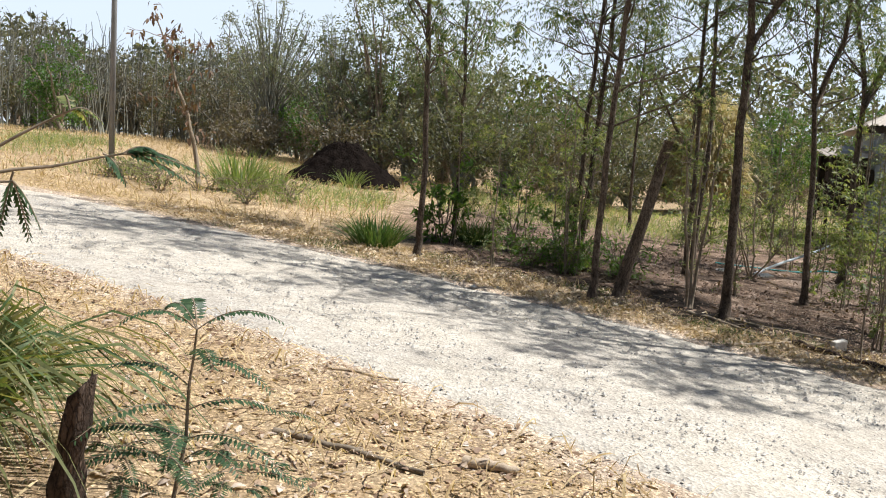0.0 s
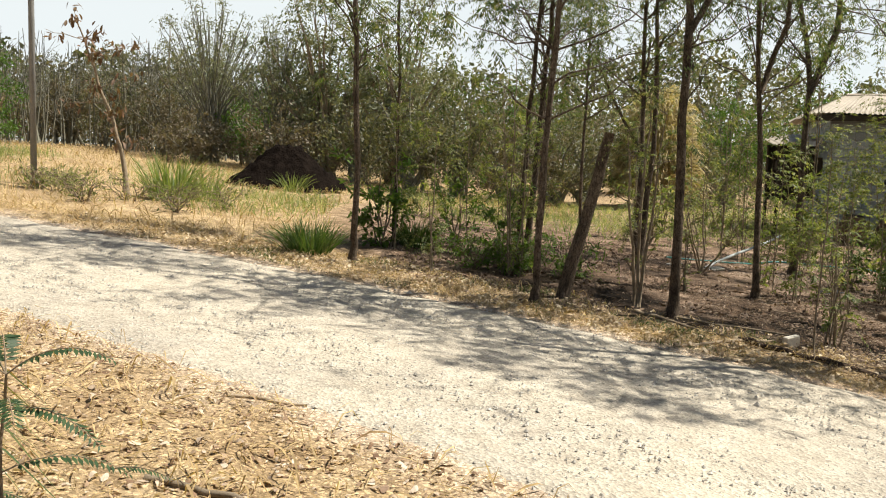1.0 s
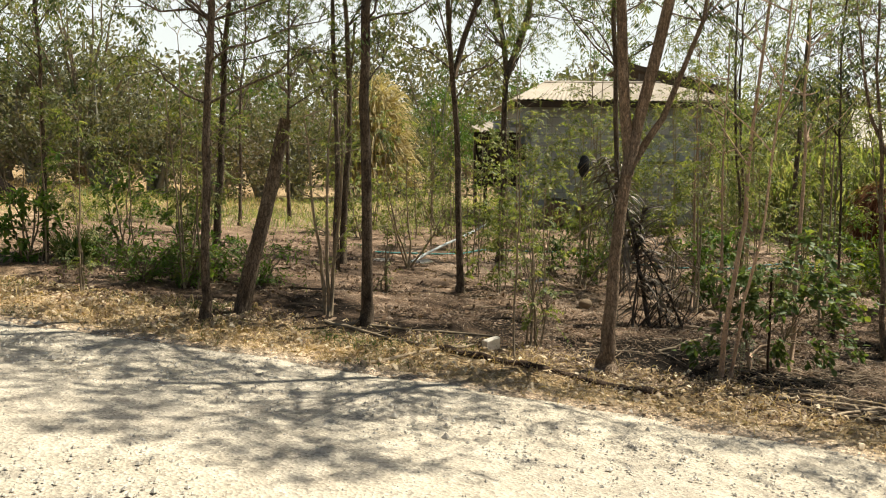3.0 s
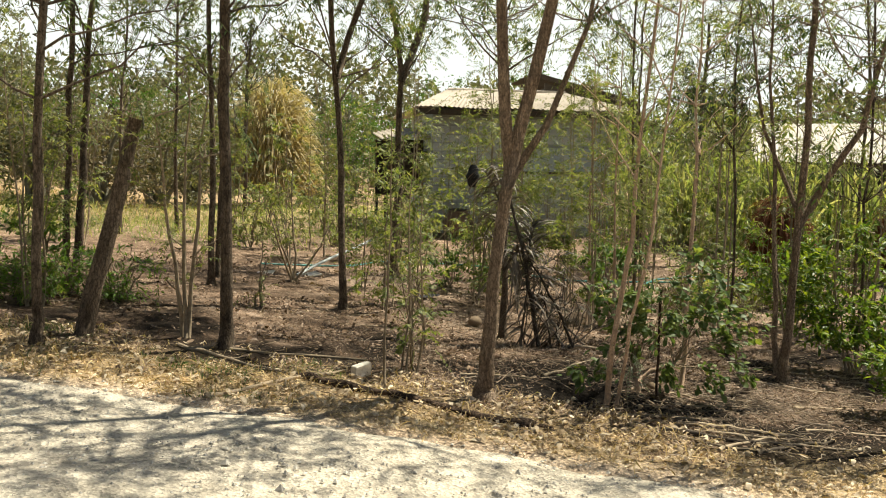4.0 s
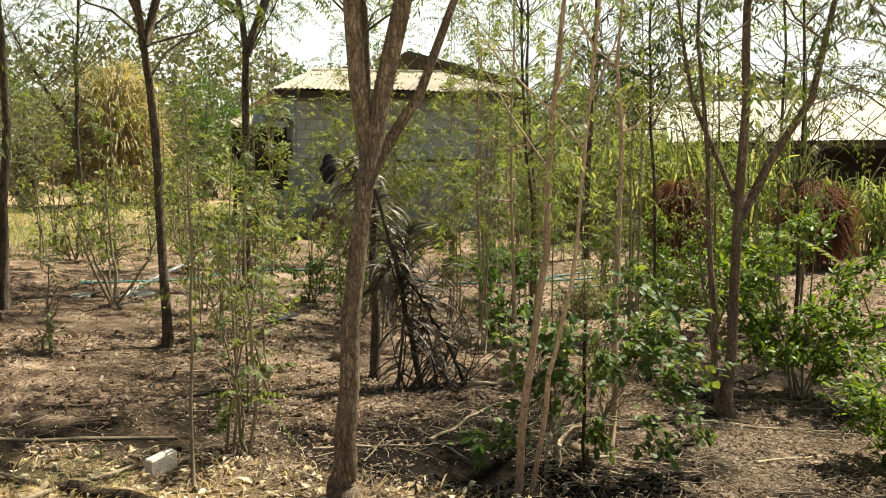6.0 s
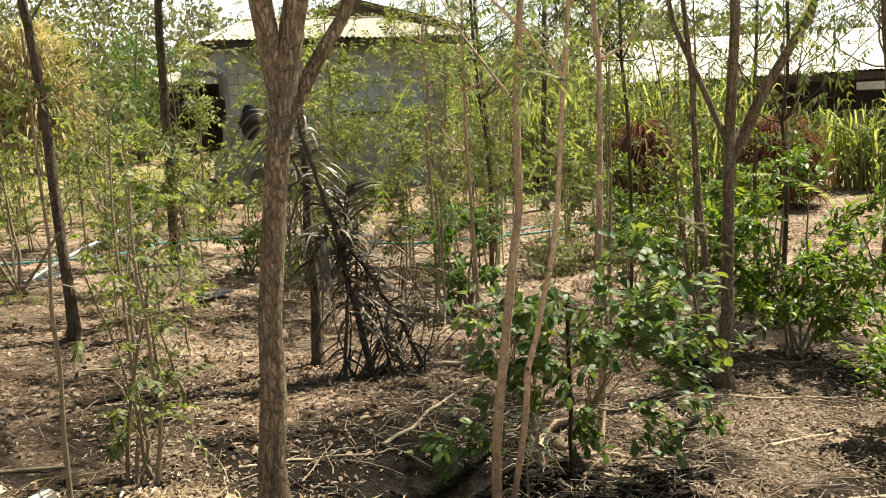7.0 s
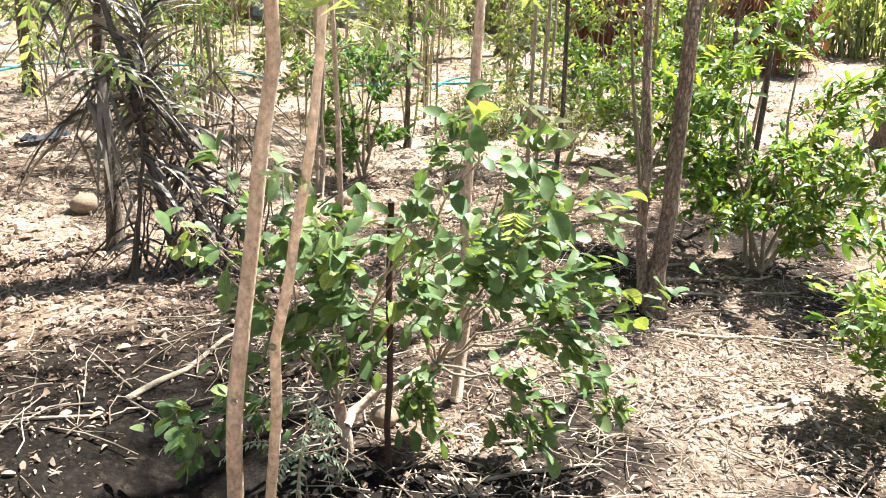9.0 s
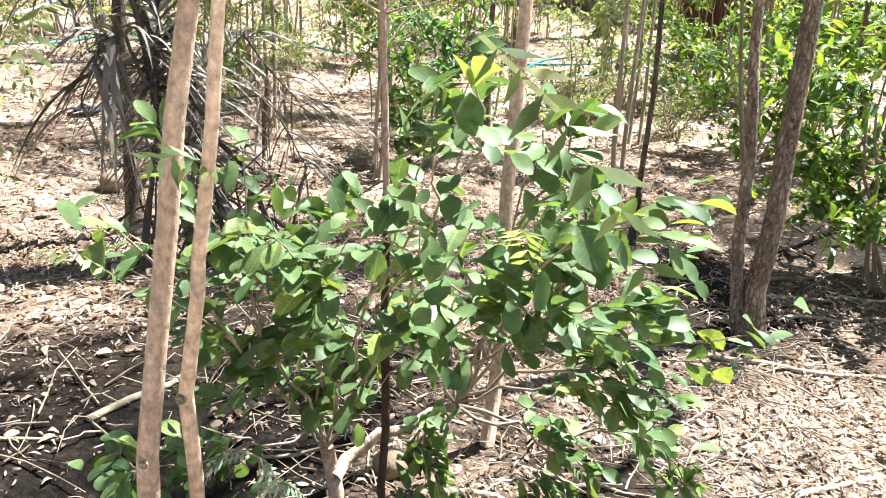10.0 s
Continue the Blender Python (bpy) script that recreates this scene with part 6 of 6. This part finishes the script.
for i, (a, b, r) in enumerate((((6.0, 7.0), (6.5, 6.5), 0.013), ((6.25, 7.1), (6.9, 6.75), 0.012), ((6.1, 6.75), (6.75, 6.85), 0.015), ((6.5, 6.75), (7.25, 6.5), 0.013), ((7.2, 6.98), (7.95, 6.74), 0.014), ((6.6, 7.75), (7.15, 7.55), 0.009), ((7.8, 7.66), (8.35, 7.6), 0.008), ((9.0, 8.9), (9.8, 8.6), 0.012), ((8.9, 8.65), (9.7, 8.35), 0.01), ((9.1, 9.1), (10.0, 8.95), 0.011))):
    stick("fallen_branch", a, b, r, "thin grey-brown branch among the debris", 140 + i, DRYWOOD if i % 3 else TWIG)
rng = np.random.default_rng(83)
for i in range(46):
    x, y = rng.uniform(2.0, 11), rng.uniform(6.6, 14)
    if road_depth(x, y)[0] > -0.6 or road_depth(x, y)[1] < 0 or abs(x - 5.93) + abs(y - 8.28) < 1.2:
        continue
    a = rng.random() * 2 * math.pi
    ln = rng.uniform(0.2, 0.7)
    stick("twig", (x, y), (x + ln * math.cos(a), y + ln * math.sin(a)), rng.uniform(0.004, 0.009), "dry twig lying on the grove floor", 900 + i, DRYWOOD if rng.random() < 0.6 else TWIG)

post = thing("cut_post", -1.17, 2.9, "dark cut-off wooden post with a slanted top", "post")
v, n, sides = [], 26, 18
for i in range(n):
    f = i / (n - 1)
    cx, cy = 0.02 + 0.1 * f, -0.05 * f
    r = (0.072 - 0.034 * f) * (1 + 0.1 * noise.noise(Vector((f * 6, 1, 2))))
    for j in range(sides):
        t = 2 * math.pi * j / sides
        k = r * (1 + 0.34 * noise.noise(Vector((math.cos(t) * 2.2, math.sin(t) * 2.2, f * 2.5))) + 0.12 * noise.noise(Vector((math.cos(t) * 6, math.sin(t) * 6, f * 9))))
        z = -0.1 + 0.6 * f + (0.05 * math.cos(t) + 0.05 * noise.noise(Vector((math.cos(t) * 3, math.sin(t) * 3, 7)))) * smooth(0.8, 1.0, f)
        v.append((cx + k * math.cos(t), cy + k * math.sin(t), z))
q = [[i * sides + j, i * sides + (j + 1) % sides, (i + 1) * sides + (j + 1) % sides, (i + 1) * sides + j] for i in range(n - 1) for j in range(sides)]
part("post", Soup().add(v, q + [list(range((n - 1) * sides, n * sides))]), ROTWOOD, post)

# feathery seedlings and an overhanging branch at the start of the way
def feather(owner, material, path, leaf, pairs, rng, slim=0.3, hang=0.25, label=""):
    """One pinnate leaf as a part: close pairs of leaflets on a curved stalk."""
    soup, rib = Soup(), Soup()
    path = np.asarray(path, float)
    t = np.linspace(0, 1, len(path))
    tube(rib, path, np.linspace(0.0028, 0.001, len(path)), 5, cap=False)
    s = np.linspace(0.14, 1.0, pairs)
    p = np.stack([np.interp(s, t, path[:, k]) for k in range(3)], axis=1)
    d = unit(np.gradient(p, axis=0))
    side = unit(np.cross(d, np.array([0, 0, 1.0])))
    for sign in (-1, 1):
        w = unit(side * sign + d * 0.35 + np.array([0, 0, -hang]) + rng.normal(0, 0.07, p.shape))
        L = leaf * (0.45 + 0.75 * np.sin(np.pi * (0.12 + 0.78 * s)))
        leaflets(soup, p, w, d, L, L * slim, 0.1)
    stalk = part("leaf_stalk", rib, TWIG, owner)
    part("leaf", soup, material, stalk, label, kind="stuff")


def arc(a, b, sag, n=9):
    """A curve from a to b that rises and then droops."""
    a, b = np.asarray(a, float), np.asarray(b, float)
    s = np.linspace(0, 1, n)[:, None]
    return a + (b - a) * s + np.array([0, 0, sag]) * 4 * s * (1 - s)


rng = np.random.default_rng(84)
weed = thing("seedling", -0.83, 3.15, "feathery-leaved green seedling on the straw verge", "seedling")
line = bend((0.0, 0, -0.03), (0.1, -0.07, 0.7), 8, rng, 0.008)
part("stem", tube(Soup(), line, np.linspace(0.009, 0.004, 8), 7), TWIG, weed)
for k, e in ((7, (0.40, -0.03, 0.74)), (7, (-0.13, -0.2, 0.74)), (6, (0.38, -0.1, 0.5)), (5, (-0.2, -0.12, 0.56)), (6, (0.22, -0.3, 0.62)), (7, (0.03, 0.06, 0.76)), (4, (0.42, 0.05, 0.36)), (4, (-0.22, -0.35, 0.36)), (3, (-0.32, -0.15, 0.3)), (3, (0.46, -0.15, 0.2)), (2, (-0.3, -0.25, 0.2)), (2, (0.3, -0.2, 0.22)), (3, (0.1, -0.4, 0.3)), (2, (-0.15, 0.25, 0.25)), (7, (-0.04, -0.04, 0.75)), (3, (-0.4, 0.0, 0.22)), (2, (0.55, -0.05, 0.12))):
    feather(weed, LEAF_FEATHER, arc(line[k], e, 0.05 + 0.03 * rng.random()), 0.045, 20, rng)
    if k < 5:
        for _ in range(3):
            q = np.array(e) * rng.uniform(0.4, 0.9) + (1 - 0.6) * line[k] * 0.5
            feather(weed, LEAF_FEATHER, arc(q, q + np.array([rng.normal(0, 0.1), rng.normal(0, 0.1), -0.04]), 0.02), 0.03, 14, rng)
br = thing("overhanging_shrub", -1.35, 1.5, "feathery-leaved shrub reaching over the verge", "shrub")
o = np.array([-1.35, 1.5, gz(-1.35, 1.5)])
s = Soup()
knee = np.array([-0.95, 1.7, 1.38])
for e in ((-0.56, 1.85, 1.48), (-0.66, 1.81, 1.565), (-0.76, 1.77, 1.41)):
    ln = np.concatenate([bend((0, 0, -0.05), knee - o, 7, rng, 0.012), bend(knee - o, np.array(e) - o, 7, rng, 0.004)[1:]])
    tube(s, ln, np.linspace(0.009, 0.0022, 13), 7)
for e, d in (((-0.56, 1.85, 1.48), (0.16, 0.05, -0.035)), ((-0.56, 1.85, 1.48), (0.1, 0.07, -0.01)), ((-0.56, 1.85, 1.48), (0.13, 0.02, -0.05)), ((-0.6, 1.84, 1.478), (0.05, 0.0, -0.06)), ((-0.56, 1.85, 1.48), (0.06, 0.03, 0.01)), ((-0.76, 1.77, 1.41), (0.05, 0.02, -0.1)), ((-0.76, 1.77, 1.41), (0.02, 0.03, -0.12)), ((-0.76, 1.77, 1.43), (-0.03, 0.0, -0.14))):
    q = np.array(e) - o
    feather(br, LEAF_FEATHER, arc(q, q + np.array(d), 0.012), 0.026, 13, rng, 0.42, 0.4)
for d in ((0.06, 0.02, -0.02), (0.03, 0.03, -0.03), (-0.03, 0.03, 0.03)):
    q = np.array((-0.66, 1.81, 1.565)) - o
    feather(br, LEAF_SAPLING, arc(q, q + np.array(d), 0.015), 0.018, 10, rng, 0.45, 0.4, "small pale young leaf")
part("stem", s, TWIG, br)
# a pale feathered seedling at the foot of the lime bush
weed = thing("seedling", 6.1, 7.78, "pale grey-green feathery seedling beside thin trunks", "seedling")
line = bend((0, 0, -0.03), (0.02, -0.04, 0.42), 6, rng, 0.008)
for k, e in ((5, (0.03, -0.2, 0.16)), (5, (0.1, -0.16, 0.2)), (4, (-0.1, -0.16, 0.14)), (4, (0.16, -0.1, 0.32)), (5, (-0.16, 0.0, 0.4)), (3, (-0.15, -0.1, 0.24)), (3, (-0.25, 0.1, 0.3)), (3, (0.2, -0.12, 0.12))):
    feather(weed, LEAF_PALE, arc(line[k], np.array(e) * 0.8, 0.06), 0.024, 13, rng, 0.42, 0.35)
part("stem", tube(Soup(), line, np.linspace(0.006, 0.003, 6), 6), TWIG, weed)


# a young palm leaf arching over the bright bush
palm = thing("young_palm", 10.75, 8.35, "young palm with one broad yellow-green arching leaf", "palm")
o = np.array(palm.location)
crest, end = np.array((10.3, 8.55, 0.45)) - o, np.array((9.55, 9.0, 0.83)) - o
rib = Soup()
tube(rib, bend((0, 0, -0.05), crest, 8, rng, 0.01), np.linspace(0.012, 0.007, 8), 6)
for e in (end,):
    feather(palm, CANE, arc(crest, e, 0.1, 14), 0.11, 34, rng, 0.16, 0.25, "yellow-green pinnate leaf")
part("stalk", rib, TWIG, palm)


def lump(r, seed, squash=0.85):
    """A rounded, slightly uneven body."""
    v, f, nl, na = [], [], 9, 14
    for i in range(nl + 1):
        th = math.pi * i / nl
        for j in range(na):
            a = 2 * math.pi * j / na
            p = Vector((math.sin(th) * math.cos(a), math.sin(th) * math.sin(a), math.cos(th)))
            k = 1 + 0.12 * noise.noise(p * 1.6 + Vector((seed, 0, 0)))
            v.append((p.x * r * k * 1.1, p.y * r * k, p.z * r * k * squash))
    f = [[i * na + j, (i + 1) * na + j, (i + 1) * na + (j + 1) % na, i * na + (j + 1) % na] for i in range(nl) for j in range(na)]
    return Soup().add(v, f)


HUSK = surface("coconut_husk", (0.15, 0.105, 0.07), (0.30, 0.225, 0.155), 8, 70, 0.9, 0.4)
for i, (x, y, r) in enumerate(((6.45, 11.1, 0.078), (6.62, 8.12, 0.05), (8.12, 10.9, 0.06))):
    single("coconut", lump(r, i), HUSK, (x, y, top(x, y) + r * 0.6), "old grey-brown coconut husk on the ground", "coconut", "coconuts")
PALE = surface("pale_board", (0.55, 0.50, 0.43), (0.72, 0.67, 0.60), 6, 60, 0.9, 0.3)
for name, x, y, w, d, h, rz, lab in (("broken_brick", 4.19, 8.72, 0.17, 0.06, 0.11, 25, "pale broken brick at the foot of the grove"), ("board", 5.66, 15.1, 0.36, 0.2, 0.03, 10, "pale board lying in the grove"), ("board", 4.98, 15.05, 0.26, 0.18, 0.03, -30, "pale board lying in the grove")):
    ob = single(name, box(Soup(), -w / 2, w / 2, -d / 2, d / 2, 0, h, 0.006), PALE, (x, y, top(x, y) - 0.005), lab, name.split("_")[-1])
    ob.rotation_euler = (0.12, -0.1, radians(rz))
HOSE = surface("teal_hose", (0.03, 0.16, 0.16), (0.06, 0.26, 0.25), 5, 60, 0.4, 0.05)


def hose(name, places, r, material, label, lift=0.0):
    pts = []
    for (ax, ay), (bx, by) in zip(places[:-1], places[1:]):
        for s in np.linspace(0, 1, 8)[:-1]:
            x, y = ax + (bx - ax) * s, ay + (by - ay) * s
            pts.append((x, y, top(x, y) + r + lift))
    pts = np.array(pts)
    for _ in range(3):
        pts[1:-1] = (pts[:-2] + 2 * pts[1:-1] + pts[2:]) / 4
    o = pts[0].copy()
    return single(name, tube(Soup(), pts - o, np.full(len(pts), r), 8), material, tuple(o), label, "hose")


hose("garden_hose", [(5.2, 16.2), (6.66, 16.3), (7.7, 17.3), (9.4, 16.9), (10.6, 15.6), (11.8, 15.2), (12.7, 14.7), (13.6, 14.9)], 0.016, HOSE, "teal garden hose trailing over bare soil")
hose("garden_hose", [(11.5, 14.6), (12.4, 15.3), (13.6, 15.2), (13.9, 14.4), (12.9, 14.1), (11.9, 14.3)], 0.016, HOSE, "looped teal garden hose on bare soil")
s = tube(Soup(), bend((0, 0, 0), (1.9, 1.6, 0.42), 6, np.random.default_rng(6), 0.01), np.full(6, 0.021), 10)
single("pipe", s, PLASTIC, (5.25, 14.3, top(5.25, 14.3) + 0.1), "pale plastic pipe propped on a branch", "pipe")
CLOTH = surface("black_cloth", (0.01, 0.01, 0.012), (0.03, 0.03, 0.035), 9, 60, 0.8, 0.4)
v, f = [], []
for j in range(9):
    for i in range(17):
        x, y = -0.2 + 0.4 * i / 16, -0.09 + 0.18 * j / 8
        v.append((x, y + 0.04 * math.sin(x * 7), 0.035 + 0.09 * abs(noise.noise(Vector((x * 9, y * 14, 1))))))
f = [[j * 17 + i, j * 17 + i + 1, (j + 1) * 17 + i + 1, (j + 1) * 17 + i] for j in range(8) for i in range(16)]
single("cloth", Soup().add(v, f), CLOTH, (6.72, 13.1, top(6.72, 13.1)), "crumpled black cloth on the ground", "cloth")


# fine twigs, too many to count
TWIGS_DRY = leafy("dry_twigs", [(0.12, 0.085, 0.06), (0.22, 0.165, 0.12), (0.36, 0.285, 0.215), (0.17, 0.13, 0.095), (0.44, 0.37, 0.295)], 0.0, 0.9, 0.1)
rng = np.random.default_rng(86)
s = Soup()
made = 0
while made < 1900:
    x, y = (rng.normal(6.9, 1.5), rng.normal(7.9, 0.9)) if made < 1500 else (rng.uniform(2, 12), rng.uniform(8, 14))
    d, side = road_depth(x, y)
    if d > -0.5 or side < 0 or ((x - PIT[0]) / 0.5) ** 2 + ((y - PIT[1]) / 0.4) ** 2 < 1:
        continue
    made += 1
    a, ln = rng.random() * 2 * np.pi, 0.08 + 0.34 * rng.random() ** 2
    e = (x + ln * math.cos(a), y + ln * math.sin(a))
    tube(s, bend((x, y, top(x, y) + 0.01), (*e, top(*e) + rng.uniform(0.01, 0.05)), 4, rng, 0.012), np.linspace(1, 0.5, 4) * rng.uniform(0.0018, 0.0045), 4, cap=False)
single("twig_litter", s, TWIGS_DRY, (0, 0, 0), "dry broken twigs strewn over the soil", "litter", kind="stuff")


# ---- loose cover: straw, leaves, gravel, dry grass ----
def scatter(n, x0, x1, y0, y1, keep, rng):
    out = []
    while len(out) < n:
        x, y = rng.uniform(x0, x1), rng.uniform(y0, y1)
        if rng.random() < keep(x, y):
            out.append((x, y))
    return out


def lay_leaves(name, places, size, label, seed, material, slim=0.42, tilt=0.35):
    rng = np.random.default_rng(seed)
    n = len(places)
    org = np.array([(x, y, top(x, y) + 0.006) for x, y in places])
    ang = rng.random(n) * 2 * np.pi
    way = unit(np.stack([np.cos(ang), np.sin(ang), np.abs(rng.normal(0, tilt, n))], axis=1))
    side = unit(np.cross(way, np.array([0, 0, 1.0])) + rng.normal(0, 0.3, (n, 3)))
    L = size * (0.3 + 1.5 * rng.random(n) ** 2.2)
    W = L * slim * (0.4 + 1.3 * rng.random(n))
    up, curl, rows = unit(np.cross(side, way)), rng.normal(0.1, 0.22, n), []
    for f, wd in ((0.0, 0.35), (0.35, 0.95), (0.7, 0.85), (1.0, 0.2)):
        c = org + way * (L * f)[:, None] + up * (L * curl * 4 * f * (1 - f))[:, None]
        e = side * (W * wd / 2)[:, None]
        rows += [c - e, c + e]
    quads = np.array([(2 * i, 2 * i + 1, 2 * i + 3, 2 * i + 2) for i in range(3)])
    soup = Soup().add(np.stack(rows, axis=1).reshape(-1, 3), (np.arange(n)[:, None, None] * 8 + quads[None]).reshape(-1, 4))
    return single(name, soup, material, (0, 0, 0), label, "litter", kind="stuff")


near_side = lambda x, y: 1.0 if road_depth(x, y)[0] < -0.05 and road_depth(x, y)[1] < 0 else 0.0
grove_side = lambda x, y: (0.25 + 0.75 * earthiness(x, y)) * (1 - 0.82 * humus_and_shade(x, y)) if road_depth(x, y)[0] < -0.3 and road_depth(x, y)[1] > 0 and ((x - PIT[0]) / 0.42) ** 2 + ((y - PIT[1]) / 0.34) ** 2 > 0.45 else 0.0
verge_side = lambda x, y: 1.0 - 0.85 * humus_and_shade(x, y) if -1.7 < road_depth(x, y)[0] < -0.02 and road_depth(x, y)[1] > 0 else 0.0
rng = np.random.default_rng(90)
lay_leaves("leaf_litter", scatter(17000, -4.5, 4, 1.5, 7.5, near_side, rng), 0.036, "pale dry fallen leaves on the verge", 91, LITTER, 0.4, 0.18)
lay_leaves("straw_litter", scatter(15000, -4.5, 5, 1.0, 7.5, near_side, rng), 0.13, "broken dry straw on the verge", 92, STRAW, 0.045, 0.22)
lay_leaves("leaf_litter", scatter(8000, 4.0, 10.5, 6.2, 12, grove_side, rng), 0.03, "brown fallen leaves on the grove floor, toned darker for shade", 93, LITTER_SHADED, 0.4, 0.16)
lay_leaves("leaf_litter", scatter(12000, -0.5, 18, 8.5, 18, grove_side, rng), 0.05, "brown fallen leaves among the trees, toned darker for shade", 94, LITTER_SHADED, 0.4, 0.2)
lay_leaves("straw_litter", scatter(19000, 3.5, 10.5, 5.8, 12, grove_side, rng), 0.034, "grey chaff and bits of straw on the grove floor", 95, CHAFF, 0.14, 0.14)
lay_leaves("debris", scatter(40000, 4.6, 9.6, 6.3, 10.6, lambda x, y: max(grove_side(x, y), 0.05 * (grove_side(x, y) > 0)) * min(1.0, max(0.15, 0.6 + 1.3 * noise.noise(Vector((x * 1.7, y * 1.7, 41))))), rng), 0.024, "bits of bark, husk and leaf on the grove floor", 104, DEBRIS, 0.4, 0.22)
lay_leaves("leaf_litter", scatter(15000, -4, 9, 4.5, 13, verge_side, rng), 0.042, "pale dry fallen leaves along the track's far edge", 103, LITTER_PALE)
lay_leaves("debris", scatter(32000, 0.3, 17.5, 8.6, 16.5, lambda x, y: grove_side(x, y) * min(1.0, max(0.1, 0.5 + 1.4 * noise.noise(Vector((x * 1.1, y * 1.1, 43))))), rng), 0.045, "bits of bark and leaf among the trees", 105, DEBRIS, 0.4, 0.25)
lay_leaves("straw_litter", scatter(14000, -7, 9, 4.5, 15, verge_side, rng), 0.1, "dry straw along the track's far edge", 96, STRAW, 0.045, 0.2)


def dry_grass(name, places, height, label, seed, material, width=0.006):
    rng = np.random.default_rng(seed)
    n = len(places)
    base = np.array([(x, y, top(x, y) - 0.01) for x, y in places])
    way = np.stack([rng.normal(0, 0.45, n), rng.normal(0, 0.45, n), np.ones(n)], axis=1)
    return single(name, blades(Soup(), base, way, height * (0.4 + 0.9 * rng.random(n)), width * (0.7 + rng.random(n)), rng, 0.5, 2), material, (0, 0, 0), label, "grass", kind="stuff")


field = lambda x, y: (0.35 + 0.65 * max(0, noise.noise(Vector((x * 0.5, y * 0.5, 2))) + 0.5)) if road_depth(x, y)[0] < -0.4 and road_depth(x, y)[1] > 0 and earthiness(x, y) < 0.4 else 0.0
dry_grass("dry_grass", scatter(16000, -16, 6, 12, 34, field, rng), 0.4, "dry yellow field grass", 97, STRAW, 0.012)
dry_grass("dry_grass", scatter(5000, -16, 1, 15, 26, lambda x, y: field(x, y) * max(0, noise.noise(Vector((x * 0.35, y * 0.35, 6))) + 0.1) * 2, rng), 0.6, "half-green field grass", 98, CANE, 0.014)
dry_grass("dry_grass", scatter(9000, 0, 13, 15.5, 29, lambda x, y: smooth(17.5, 20, y - 0.1 * x) * (0.3 + 0.7 * max(0, noise.noise(Vector((x * 0.6, y * 0.6, 16))) + 0.4)), rng), 0.5, "pale green and straw-coloured grass behind the grove", 106, CANE, 0.014)
dry_grass("dry_grass", scatter(4000, -6, 6, 6, 13, lambda x, y: verge_side(x, y) * max(0, noise.noise(Vector((x * 1.5, y * 1.5, 4))) + 0.15), rng), 0.13, "short dry grass along the track", 99, STRAW)
dry_grass("green_grass_cover", scatter(2200, -3, 4, 8, 12.5, lambda x, y: verge_side(x, y) * max(0, noise.noise(Vector((x * 1.2, y * 1.2, 12))) - 0.05), rng), 0.12, "thin green grass along the track", 100, GRASS_GREEN)


def stones(name, places, size, label, seed, material):
    rng = np.random.default_rng(seed)
    n = len(places)
    c = np.array([(x, y, gz(x, y) - 0.006) for x, y in places])
    octa = np.array([(1, 0, 0), (0, 1, 0), (-1, 0, 0), (0, -1, 0), (0.1, 0.1, 0.8), (0, 0, -0.6)])
    faces = np.array([(0, 1, 4), (1, 2, 4), (2, 3, 4), (3, 0, 4)])
    r = size * (0.35 + rng.random(n) ** 2)
    v = c[:, None, :] + octa[None] * r[:, None, None] * (0.6 + 0.8 * rng.random((n, 6, 3)))
    return single(name, Soup().add(v.reshape(-1, 3), (np.arange(n)[:, None, None] * 6 + faces[None]).reshape(-1, 3)), material, (0, 0, 0), label, "gravel", kind="stuff", smoothed=False)


GRIT = leafy("grit", [(0.31, 0.29, 0.265), (0.40, 0.375, 0.34), (0.50, 0.465, 0.415), (0.60, 0.565, 0.51)], 0.0, 0.9, 0.1)
on_road = lambda x, y: 1.0 if road_depth(x, y)[0] > -0.15 else 0.0
stones("gravel", scatter(15000, -6, 7, 2.5, 12, on_road, rng), 0.012, "loose grey and buff gravel on the track", 101, GRIT)
stones("gravel", scatter(140, -5, 8, 3.0, 12, on_road, rng), 0.022, "larger loose stones on the track", 102, GRIT)

# concrete blocks of the house's front wall, piece by piece
block_s = box(Soup(), -0.19, 0.19, -0.012, 0.03, -0.09, 0.09, 0.006).mesh("block", BLOCKS, False)
half_s = box(Soup(), -0.09, 0.09, -0.012, 0.03, -0.09, 0.09, 0.006).mesh("block", BLOCKS, False)
rng = np.random.default_rng(110)
for r in range(14):
    z = 0.1 + r * 0.2
    x = 0.2 if r % 2 == 0 else 0.4
    if r % 2:
        ob = new("block", half_s)
        ob.parent, ob.location = wall, (0.1, 0.02, z)
    while x < W_ - 0.15:
        if not (1.56 < z < 2.2 and 2.0 < x < 4.4):
            ob = new("block", block_s)
            ob.parent, ob.location = wall, (x, 0.02 + rng.normal(0, 0.002), z)
        x += 0.4
